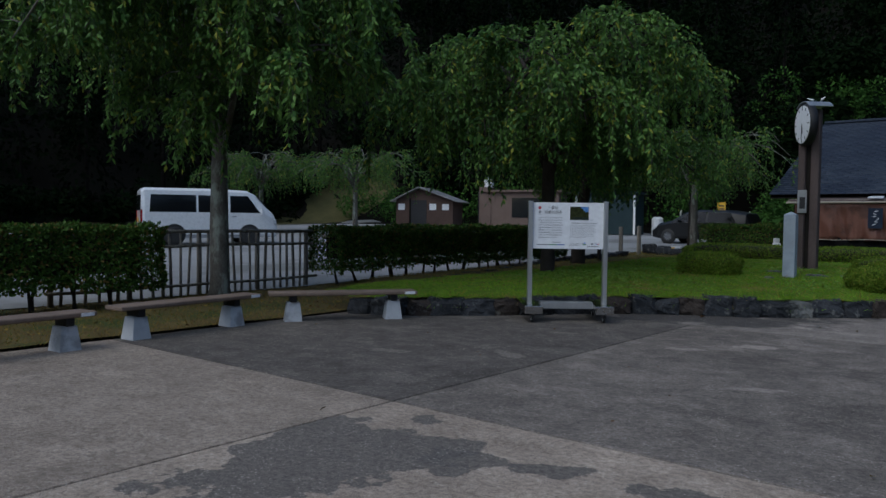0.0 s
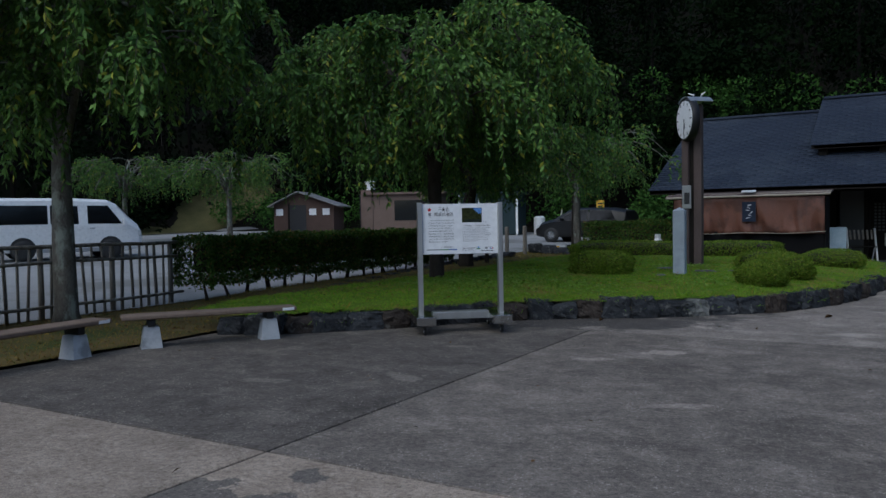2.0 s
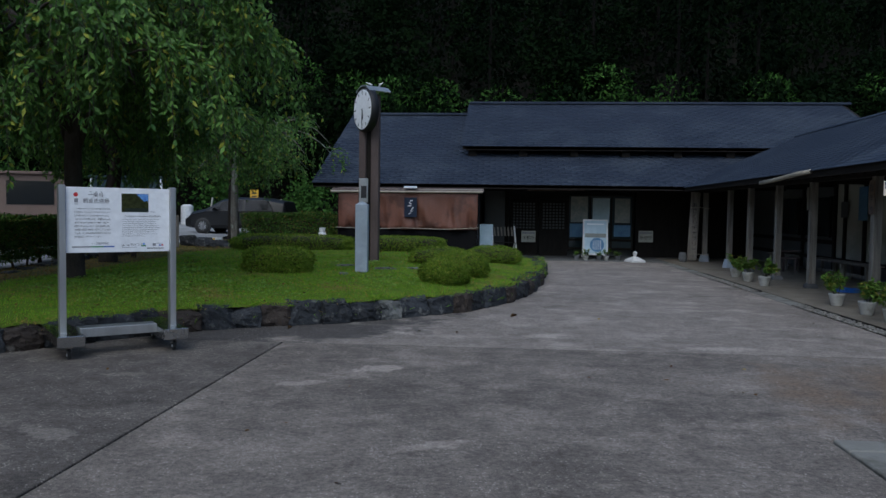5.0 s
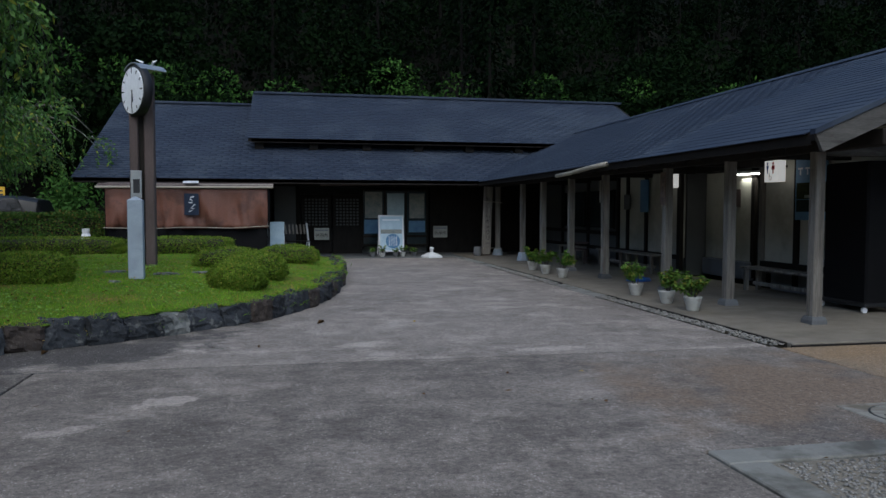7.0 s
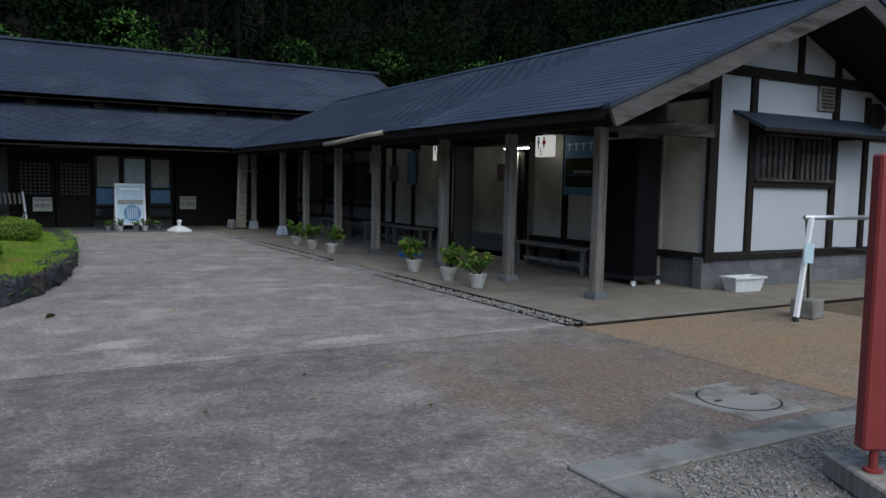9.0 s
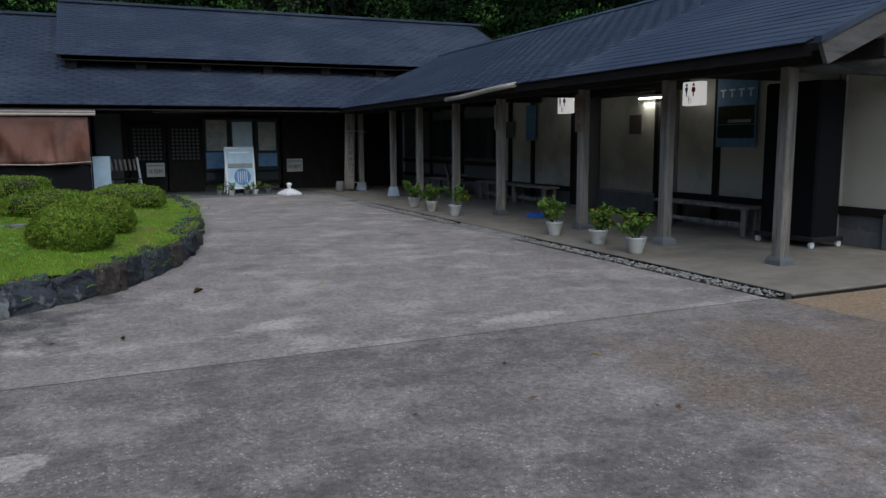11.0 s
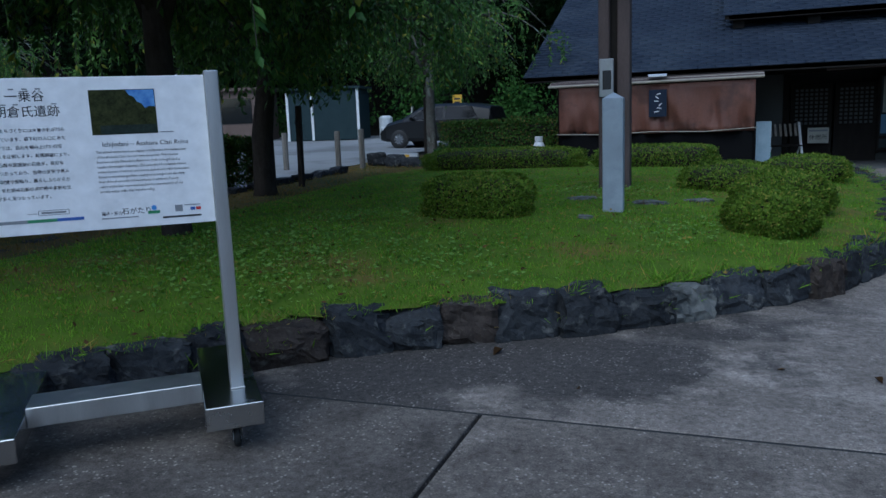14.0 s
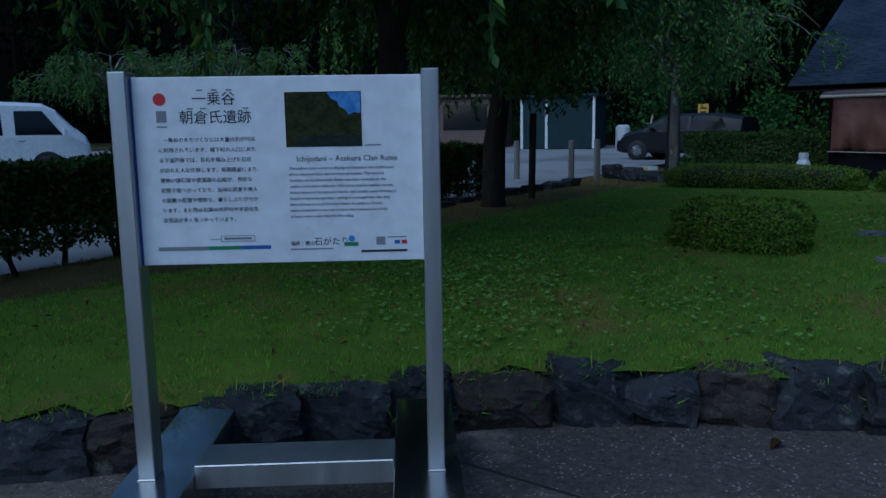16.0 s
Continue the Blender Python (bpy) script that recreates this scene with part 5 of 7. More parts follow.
                tang /= np.linalg.norm(tang, axis=1, keepdims=True)
                A.append(tang * 0.75 + np.c_[g.normal(0, 0.75, (cnt, 2)), g.normal(-0.35, 0.3, cnt)])
                N.append(unit(cnt, g) + (0, 0, 0.6))
        part("limb", wood, bark, t, smooth=True)
    tagged(fast_mesh("twig_growth", np.concatenate(tw_v), np.array(tw_f), TWIG, t), kind="stuff")
    P, A, N = np.concatenate(P), np.concatenate(A), np.concatenate(N)
    v, f = leaf_cards(P, A, N, g.uniform(0.75, 1.3, len(P)) * leaf_len, g.uniform(0.34, 0.48, len(P)) * leaf_len)
    tagged(fast_mesh("foliage", v, f, CHERRY, t), kind="stuff")
    return t


weeping_tree((-12.3, 8.45, 0.1), 1, 0.165, 2.3, 7.0, 3.7, 16, 11, 18, "weeping cherry with a lichened trunk beside the fence", low=1.15, spacing=0.042, leaf_len=0.13, lop=(-0.12, -0.1))
weeping_tree((-8.85, 14.4, 0.3), 2, 0.15, 2.0, 6.0, 3.3, 16, 11, 18, "weeping cherry with drooping leafy branches on the lawn", BARK_DARK, low=0.95, spacing=0.042)
t3 = weeping_tree((-10.95, 19.4, 0.32), 3, 0.19, 2.1, 4.6, 3.2, 13, 8, 14, "weeping cherry with a thick dark crooked trunk", BARK_DARK, lean=(0.15, 0.1), low=1.2)
t4 = weeping_tree((-11.2, 28.6, land(-11.2, 28.6)), 4, 0.14, 2.1, 5.3, 3.6, 12, 7, 10, "weeping cherry with grey hanging twigs near the stall", BARK, low=1.1, spacing=0.06)
for x, y, turn, sc in ((-30.5, 29.5, 40, 0.95), (-35.5, 27.0, 200, 1.0), (-17.5, 46, 90, 1.0), (-29, 18 - 30, 150, 1.1)):
    c = copy_thing(t4, pose(x, y, land(x, y), 0, 0, turn))
    c["label"] = "weeping cherry beyond the car park"

# ---- wooded hills: counted by nobody ----


def wood_cards(trees, seed, size, droop, flat):
    """Leaf sprays of many crowns: rows of x, y, z, radius, height, sprays."""
    g = np.random.default_rng(seed)
    P, A, N, S = [], [], [], []
    for x, y, z, r, h, n, cone in trees:
        n = int(n)
        if cone:
            t = g.random(n) ** 0.8
            rad = r * (1 - t) * g.uniform(0.55, 1.0, n) + 0.15
            a = g.uniform(0, 6.283, n)
            p = np.c_[np.cos(a) * rad, np.sin(a) * rad, h * (0.12 + 0.88 * t) - 0.35 * rad]
            d = np.c_[np.cos(a), np.sin(a), np.full(n, -0.5)]
        else:
            k = 9
            lc = unit(k, g) * (0.62 * r, 0.62 * r, 0.34 * h) + (0, 0, 0.58 * h)
            lr = g.uniform(0.35, 0.6, k) * r
            w = g.integers(0, k, n)
            d = unit(n, g)
            p = lc[w] + d * lr[w][:, None] * g.uniform(0.75, 1.05, (n, 1)) * (1, 1, 0.75)
        P.append(p + (x, y, z))
        A.append(d + g.normal(0, 0.7, (n, 3)) + (0, 0, -droop))
        N.append(np.c_[g.normal(0, flat * 0.6, (n, 2)), np.full(n, 0.55)] + d * 1.5)
        S.append(np.full(n, 1.0))
    P, A, N = np.concatenate(P), np.concatenate(A), np.concatenate(N)
    L = g.uniform(0.6, 1.4, len(P)) * size
    return leaf_cards(P, A, N, L, L * g.uniform(0.4, 0.65, len(P)))


gf = random.Random(21)
broad, cedar, bank = [], [], []
trunks = bmesh.new()


def plant(x, y, near):
    z = land(x, y) - 0.3
    if gf.random() < (0.12 if near else 0.4):
        hh = gf.uniform(11, 17)
        cedar.append((x, y, z, gf.uniform(2.2, 3.2), hh, 1100, True))
        tube([(x, y, z - 0.5), (x, y, z + hh * 0.9)], [0.2, 0.04], 5, trunks)
    else:
        broad.append((x, y, z + 0.8, gf.uniform(2.6, 4.0), gf.uniform(5, 8.5), 2600 if near else 1100, False))
        tube([(x, y, z - 0.5), (x + gf.uniform(-0.5, 0.5), y, z + 4)], [0.17, 0.08], 5, trunks)


for row in range(9):
    for x in np.arange(-80 if row > 2 else -46, 84 if row > 2 else 44, 4.3):
        plant(x + gf.uniform(-1.4, 1.4), 47.5 + row * 5 + gf.uniform(-1.3, 1.3), row < 2)
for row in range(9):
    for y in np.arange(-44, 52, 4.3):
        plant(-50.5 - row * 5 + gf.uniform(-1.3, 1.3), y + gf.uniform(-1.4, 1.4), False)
for row in range(6):
    for y in np.arange(-20, 46, 4.6):
        plant(32.5 + row * 5 + gf.uniform(-1.3, 1.3), y + gf.uniform(-1.4, 1.4), False)
for x in np.arange(-44, 34, 2.3):
    bank.append((x + gf.uniform(-0.8, 0.8), 43.6 + gf.uniform(-0.8, 1.5), land(x, 44) - 0.3, gf.uniform(1.3, 2.2), gf.uniform(2.0, 3.8), 700, False))
for x in np.arange(-14, 30, 3.1):
    bank.append((x + gf.uniform(-0.8, 0.8), 50.5 + gf.uniform(-2, 2.5), land(x, 50.5) + 0.3, gf.uniform(2.0, 3.0), gf.uniform(4.5, 7.5), 2200, False))
# west bank undergrowth takes the darker wood leaves: shade put into its colour
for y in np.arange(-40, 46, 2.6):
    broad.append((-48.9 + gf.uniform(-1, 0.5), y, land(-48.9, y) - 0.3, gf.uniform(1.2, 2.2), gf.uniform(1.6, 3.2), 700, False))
for x, y in ((20, 17), (22, 20), (19.5, 24), (18.5, 21), (24, 15), (26, 10), (23, 28)):
    bank.append((x, y, 0, gf.uniform(1.8, 2.6), gf.uniform(3.0, 5.0), 1100, False))
tagged(fast_mesh("hillside_wood", *wood_cards(broad, 1, 0.36, 0.3, 0.5), FOREST), "dark green broadleaf wood and shade-darkened west bank undergrowth", "woods", kind="stuff")
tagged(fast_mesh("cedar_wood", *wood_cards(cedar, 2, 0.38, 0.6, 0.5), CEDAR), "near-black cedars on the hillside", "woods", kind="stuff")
tagged(fast_mesh("bank_shrubs", *wood_cards(bank, 3, 0.24, 0.2, 0.5), SHRUB), "green undergrowth at the foot of the hill", "undergrowth", kind="stuff")
# trunks far darker than the other bark, the wood's shade being in the colour
tagged(part("wood_trunks", trunks, surface("hillside_bark_shaded", (0.004, 0.0034, 0.0028), (0.014, 0.012, 0.010), 6.0, 0.95, relief=0)), "dark tree trunks of the hillside wood", "woods", kind="stuff")

# ---- information sign on castors ----
SIGN = (-6.0, 10.375, 0.0)
sign = thing("information_sign", "white bilingual information board on a wheeled stainless steel stand", "information sign", SIGN, 39.5)
BW, BZ0, BZ1 = 1.082, 1.118, 1.826
board = part("board", box((0, 0, (BZ0 + BZ1) / 2), (BW, 0.03, BZ1 - BZ0), 0.002), PAPER, sign, "white printed panel")
part("board_edge", box((-BW / 2 + 0.004, -0.0165, (BZ0 + BZ1) / 2), (0.006, 0.002, BZ1 - BZ0)), INK_BLUE, board)
for s in (-1, 1):
    part("upright", box((s * (BW / 2 + 0.034), 0, (0.262 + 1.845) / 2), (0.066, 0.11, 1.845 - 0.262), 0.004), STEEL, sign)
    foot = part("foot", box((s * 0.538, 0.25, 0.202), (0.272, 1.1, 0.116), 0.004), STEEL_POLISHED, sign, "broad stainless foot")
    part("weld_bead", box((s * (BW / 2 + 0.034), -0.058, 0.2635), (0.074, 0.008, 0.008), 0.003), STEEL, foot)
    for y in (-0.19, 0.69):
        c = part("castor", box((s * 0.545, y, 0.138), (0.08, 0.08, 0.012), 0.003), CHROME, sign)
        for k in (-1, 1):
            part("fork", box((s * 0.545 + k * 0.024, y + 0.012, 0.10), (0.006, 0.045, 0.075), 0.002, pose(0, 0, 0, 14)), CHROME, c)
        part("wheel", lathe([(0.02, -0.016), (0.05, -0.016), (0.055, -0.008), (0.055, 0.008), (0.05, 0.016), (0.02, 0.016)], 20, at=(s * 0.545, y + 0.025, 0.055), m=pose(0, 0, 0, 0, 90, 0)), BLACK, c)
        part("hub", lathe([(0.021, -0.02), (0.021, 0.02)], 12, at=(s * 0.545, y + 0.025, 0.055), m=pose(0, 0, 0, 0, 90, 0)), PLASTIC_WHITE, c)
part("crossbeam", box((0, 0.10, 0.245), (0.804, 0.22, 0.10), 0.004), STEEL, sign)
FACE = -0.0158


def on_board(u, v):
    """Board place from its top left corner, in board widths and heights."""
    return (-BW / 2 + u * BW, FACE, BZ1 - v * (BZ1 - BZ0))


def patch(name, u0, v0, u1, v1, mat, label="", deep=0.0):
    a, b = on_board(u0, v0), on_board(u1, v1)
    return part(name, box(((a[0] + b[0]) / 2, FACE - deep, (a[2] + b[2]) / 2), (b[0] - a[0], 0.001, a[2] - b[2])), mat, board, label)


def words(text, size, u, v, mat=INK, align="LEFT", line=1.0, space=1.0):
    return letters(text, size, on_board(u, v), UPRIGHT, mat, board, "lettering", align, line, space=space)


part("emblem", lathe([(0.023, 0), (0.023, 0.001)], 32, at=on_board(0.097, 0.115), m=UPRIGHT), INK_RED, board, "red disc")
patch("emblem_base", 0.083, 0.175, 0.118, 0.235, INK_GREY)
patch("caption_bar", 0.083, 0.255, 0.118, 0.262, INK_GREY)
words("一乗谷", 0.054, 0.282, 0.142, align="CENTER")
words("朝倉氏遺跡", 0.054, 0.285, 0.238, align="CENTER")
for u in (0.225, 0.275, 0.325, 0.19, 0.235, 0.38):
    patch("reading_bar", u, 0.066 if u in (0.225, 0.275, 0.325) else 0.162, u + 0.02, 0.074 if u in (0.225, 0.275, 0.325) else 0.169, INK_GREY)
JP = ["　一乗谷のまちづくりには大量の石が巧み", "に利用されています。城下町の入口にあた", "る下城戸跡では、巨石を積み上げた石垣", "が訪れた人を圧倒します。発掘調査により、", "建物の礎石群や庭園跡の石組が、良好な", "状態で見つかっており、当時の武家や商人",
      "の屋敷の配置や間取り、暮らしぶりが分か", "ります。また笏谷石製の井戸枠や多彩な生", "活用品が多く見つかっています。"]
for i, row in enumerate(JP):
    words(row, 0.0192, 0.082, 0.338 + i * 0.0535)
words("Ichijodani – Asakura Clan Ruins", 0.030, 0.735, 0.452, align="CENTER")
EN = ["The skilled stone work on display at Ichijodani, the castle town", "of the Asakura Clan, served many purposes. The massive", "boulders at the Shimokido Ruins lent their strength to the", "castle's formidable defenses. Old unearthed foundation stones,",
      "rocky layouts of houses and rooms, and artistic rock formations", "found in elaborate gardens, each give us insight into the daily", "lives of local samurai and merchants. In addition, Fukui's", "native shakudani stone was used in the construction of old", "private water wells that dot the valley."]
for i, row in enumerate(EN):
    words(row, 0.0158, 0.53, 0.495 + i * 0.0325, INK_TEXT, space=0.99)
photo = patch("photo", 0.525, 0.085, 0.79, 0.375, PHOTO_GREEN, "photo of a rocky garden pond")
sky_cut = [(0.672, 0.089), (0.787, 0.089), (0.787, 0.20), (0.765, 0.195), (0.745, 0.208), (0.735, 0.18), (0.715, 0.165), (0.705, 0.135), (0.685, 0.12)]
part("photo_sky", prism([(on_board(u, w)[0], on_board(u, w)[2]) for u, w in sky_cut], FACE - 0.0012, FACE - 0.0006, "y"), PHOTO_SKY, board)
patch("photo_water", 0.56, 0.315, 0.787, 0.372, PHOTO_WATER, "", 0.001)
patch("caption_bar", 0.80, 0.366, 0.855, 0.372, INK_GREY)
patch("timeline", 0.06, 0.902, 0.235, 0.922, INK_GREY)
patch("timeline", 0.235, 0.902, 0.35, 0.922, INK_GREEN)
patch("timeline", 0.35, 0.902, 0.455, 0.922, INK_BLUE)
for u0, v0, u1, v1 in ((0.28, 0.845, 0.40, 0.848), (0.28, 0.875, 0.40, 0.878), (0.28, 0.845, 0.282, 0.878), (0.398, 0.845, 0.40, 0.878), (0.24, 0.862, 0.28, 0.865)):
    patch("timeline_tag", u0, v0, u1, v1, INK_GREY)
patch("tag_bar", 0.292, 0.856, 0.388, 0.867, INK_GREY)
words("福井・勝山", 0.0185, 0.525, 0.905)
words("石がたり", 0.034, 0.608, 0.905)
patch("caption_bar", 0.525, 0.924, 0.675, 0.931, INK_GREY)
part("flower_mark", lathe([(0.012, 0), (0.012, 0.001)], 14, at=on_board(0.742, 0.875), m=UPRIGHT), INK_SKY, board)
patch("flower_leaf", 0.715, 0.895, 0.765, 0.915, INK_GREEN)
patch("grey_square", 0.83, 0.868, 0.862, 0.912, INK_GREY)
patch("flag", 0.895, 0.888, 0.915, 0.908, INK_BLUE)
patch("flag", 0.92, 0.888, 0.94, 0.908, INK_RED)
patch("caption_bar", 0.775, 0.94, 0.94, 0.952, INK)
patch("caption_bar", 0.87, 0.868, 0.938, 0.874, INK_GREY)

# ---- benches on concrete feet ----


def bench(a, b, ends, name="plank_bench"):
    """A plank from a to b on feet at the given shares of its length."""
    a, b = Vector((*a, 0)), Vector((*b, 0))
    L = (b - a).length
    t = thing(name, "long wooden plank bench on tapered concrete feet", "bench", tuple(a), math.degrees(math.atan2(b.y - a.y, b.x - a.x)), "benches along the forecourt edge")
    part("seat", box((L / 2, 0, 0.41), (L, 0.36, 0.055), 0.012), WOOD_BENCH, t)
    part("label_plate", box((L - 0.12, -0.183, 0.41), (0.16, 0.004, 0.04)), PAPER, t, "white label plate")
    for s in ends:
        f = part("foot", lathe([(0.185, 0.0), (0.18, 0.02), (0.135, 0.27), (0.125, 0.285), (0.06, 0.29)], 4, at=(s * L, 0, 0), m=pose(0, 0, 0, 0, 0, 45)), CONCRETE_FOOT, t, "tapered grey concrete block")
        part("bracket", box((s * L, 0, 0.335), (0.10, 0.26, 0.1), 0.01), IRON, f)
    return t


bench((-8.72, 1.9), (-8.9, 4.35), (0.15, 0.88))
bench((-9.05, 4.72), (-9.25, 6.95), (0.14, 0.82))
bench((-9.22, 7.2), (-7.95, 9.05), (0.16, 0.84))

# ---- fence of round poles ----
fence = thing("pole_fence", "grey weathered wooden pole fence with two rails", "fence", (-12.75, 5.6, 0.09), 92.5)
FL = 5.75
fr = random.Random(2)
for z in (0.16, 0.90, 1.16):
    pts = [(s, fr.uniform(-0.01, 0.01), z + fr.uniform(-0.012, 0.012)) for s in np.linspace(-0.1, FL + 0.1, 8)]
    part("rail", tube(pts, 0.034 if z > 1 else 0.028, 8), WOOD_GREY, fence, smooth=True)
x, n = 0.0, 0
while x < FL:
    big = n % 7 == 0
    r = 0.05 if big else fr.uniform(0.024, 0.033)
    tilt = 0 if big else fr.uniform(-0.05, 0.05)
    part("pole", tube([(x - tilt, 0.05, -0.15), (x, 0.05 + fr.uniform(-0.01, 0.01), 0.6), (x + tilt, 0.05, 1.16 + (0.0 if not big else 0.02))], [r, r * 0.97, r * 0.9], 8), WOOD_GREY, fence, smooth=True)
    x += fr.uniform(0.17, 0.23)
    n += 1

# ---- granite marker and clock ----
marker = thing("stone_marker", "square grey granite marker post with a low pyramid top", "stone marker", (-4.38, 16.3, lawn_z(-4.38, 16.3) - 0.01), 3)
part("shaft", box((0, 0, 0.62), (0.225, 0.225, 1.26), 0.008), GRANITE, marker)
part("cap", lathe([(0.155, 1.245), (0.158, 1.252), (0.004, 1.315)], 4, m=pose(0, 0, 0, 0, 0, 45)), GRANITE, marker)
for i in range(7):
    part("carved_mark", box((-0.1135, -0.03, 1.05 - i * 0.11), (0.003, 0.06, 0.05)), PLINTH, marker)
clock = thing("clock_post", "brown double-post clock stand with a small hood", "clock", (-4.62, 18.75, lawn_z(-4.62, 18.75) - 0.05), -2)
part("post", box((0.06, 0.03, 1.82), (0.175, 0.20, 3.66), 0.015), WOOD_BROWN, clock)
part("post", box((-0.2, -0.05, 1.75), (0.15, 0.16, 3.5), 0.015), WOOD_BROWN, clock)
# dark strip added between the posts, painting the shade of the gap
part("infill", box((-0.08, 0.0, 1.7), (0.14, 0.05, 3.3)), WOOD_DARK, clock)
part("plaque", box((-0.16, -0.145, 1.58), (0.2, 0.03, 0.52), 0.01), GALVANISED, clock, "grey metal plaque")
part("plaque_face", box((-0.15, -0.164, 1.55), (0.12, 0.008, 0.26)), INK, clock)
CF = Matrix.Translation((-0.03, -0.12, 3.30)) @ pose(0, 0, 0, 90, 0, -52) @ Matrix.Diagonal((1.1, 1.1, 1.1, 1))
case = part("clock_case", lathe([(0.37, 0.0), (0.42, 0.02), (0.42, 0.15), (0.40, 0.17), (0.36, 0.17)], 40, m=CF), IRON, clock, "round dark clock case", True)
part("dial", lathe([(0.385, 0.165), (0.38, 0.178)], 40, m=CF), PAPER, case, "white dial with black marks")
for i in range(12):
    a = math.radians(30 * i)
    part("hour_mark", box((0, 0, 0), (0.022, 0.06 if i % 3 else 0.09, 0.003), m=CF @ pose(0.33 * math.sin(a), 0.33 * math.cos(a), 0.181, 0, 0, -30 * i)), INK, case)
part("pointer", box((0, 0, 0), (0.03, 0.2, 0.004), m=CF @ pose(0.02, -0.09, 0.185, 0, 0, 190)), INK, case)
part("pointer", box((0, 0, 0), (0.02, 0.3, 0.004), m=CF @ pose(0.01, -0.14, 0.189, 0, 0, 175)), INK, case)
hood, arc = bmesh.new(), []
HM = Matrix.Translation((0.05, 0.02, 3.6)) @ pose(0, 0, 0, 0, 0, -45)
for k in range(9):
    a = math.radians(-50 + 12.5 * k)
    arc.append([hood.verts.new(HM @ Vector((r * math.sin(a), y, r * math.cos(a) - 0.14))) for r in (0.335, 0.36) for y in (-0.33, 0.22)])
for p, q in zip(arc, arc[1:]):
    for i, j in ((0, 1), (3, 2), (2, 0), (1, 3)):
        hood.faces.new((p[i], p[j], q[j], q[i]))
for e in (arc[0], arc[-1]):
    hood.faces.new((e[0], e[1], e[3], e[2]))
bmesh.ops.recalc_face_normals(hood, faces=hood.faces[:])
part("hood", hood, GALVANISED, clock, "curved grey metal hood")
for dx, tilt in ((-0.06, 35), (0.12, -30)):
    part("finial", tube([(dx, 0, 3.80), (dx + 0.03, 0, 3.86), (dx + 0.10 * (1 if tilt < 0 else -1), 0, 3.91)], [0.018, 0.028, 0.008], 6), GALVANISED, clock, "small metal bird finial")

# ---- covered stall beside the rest house ----
stall = thing("market_stall", "stall closed with a brown tarpaulin over black skirts", "stall", (-4.85, 26.5, 0.0), 0)


def drape(x0, x1, z0, z1, y, mat, name, folds, amp, parent, label="", seed=1):
    """A hanging cloth with folds and a gathered hem."""
    bm = bmesh.new()
    nx, nz = 90, 9
    rows = []
    for j in range(nz + 1):
        r = []
        for i in range(nx + 1):
            u, w = i / nx, j / nz
            dy = amp * (0.3 + w) * (noise.noise((u * folds, w * 1.2, seed)) + 0.5 * noise.noise((u * folds * 3, w * 2, seed + 4)))
            hem = 0.04 * w * noise.noise((u * 9, seed, 0))
            r.append(bm.verts.new((x0 + (x1 - x0) * u, y + dy, z1 + (z0 - z1) * w + hem)))
        rows.append(r)
    for a, b in zip(rows, rows[1:]):
        for i in range(nx):
            bm.faces.new((a[i], b[i], b[i + 1], a[i + 1]))
    o = part(name, bm, mat, parent, label, True)
    md = o.modifiers.new("thickness", "SOLIDIFY")
    md.thickness = 0.006
    return o


drape(-2.2, 2.25, 1.03, 2.16, 0.0, TARP, "tarpaulin", 11, 0.17, stall, "brown tarpaulin with folds")
drape(-2.2, 2.25, 0.0, 1.1, 0.1, TARP_DARK, "skirt", 5, 0.05, stall, "black skirt")
part("side_sheet", box((2.27, 0.75, 1.1), (0.03, 1.4, 2.1), 0.005), TARP_DARK, stall)
part("side_sheet", box((-2.22, 0.75, 1.1), (0.03, 1.4, 2.1), 0.005), TARP_DARK, stall)
part("rope", tube([(-2.25, -0.08, 1.06), (-1.0, -0.1, 1.03), (0.0, -0.12, 1.07), (1.2, -0.1, 1.04), (2.3, -0.06, 1.1)], 0.012, 5), BAMBOO, stall)
for i in range(4):
    part("roof_pole", tube([(-2.42, -0.16 + i * 0.11, 2.20 + i * 0.03), (2.42, -0.16 + i * 0.11, 2.22 + i * 0.03)], 0.032, 8), BAMBOO if i % 2 == 0 else WOOD_BROWN, stall)
part("roof_board", box((0, 0.75, 2.32), (4.8, 1.5, 0.04), 0.005, pose(0, 0, 0, 4)), WOOD_BROWN, stall)
ban = part("hanging_banner", box((0.14, -0.13, 1.72), (0.4, 0.012, 0.62), 0.003), CLOTH_NAVY, stall, "navy cloth banner with white brush strokes")
br = random.Random(9)
for i in range(6):
    part("brush_stroke", box((0.16 + br.uniform(-0.05, 0.05), -0.138, 1.93 - i * 0.08), (0.1, 0.003, 0.018), 0, pose(0, 0, 0, 0, br.uniform(-50, 50), 0)), PAPER, ban)
part("roof_patch", box((0.12, -0.05, 2.36), (0.42, 0.3, 0.015), 0.003, pose(0, 0, 0, 12, 0, 4)), PLASTIC_WHITE, stall, "folded white sheet")
gas = thing("gas_cylinder", "white gas cylinder beside the stall", "gas cylinder", (-7.5, 26.2, 0.3))
part("body", lathe([(0.02, 0.0), (0.13, 0.0), (0.15, 0.04), (0.15, 0.5), (0.1, 0.6), (0.06, 0.62), (0.06, 0.68)], 16), PLASTIC_WHITE, gas, smooth=True)
part("collar", lathe([(0.1, 0.62), (0.1, 0.74), (0.085, 0.74)], 12), PLASTIC_WHITE, gas)

# ---- in front of the rest house ----
easel = thing("easel_sign", "white framed easel board with a blue pottery poster", "easel sign", (1.45, 29.6, 0.01), 3)
EASEL = pose(0, 0, 0.76, -7)
part("frame", box((0, 0, 0), (0.88, 0.04, 1.26), 0.01, EASEL), WHITE, easel)
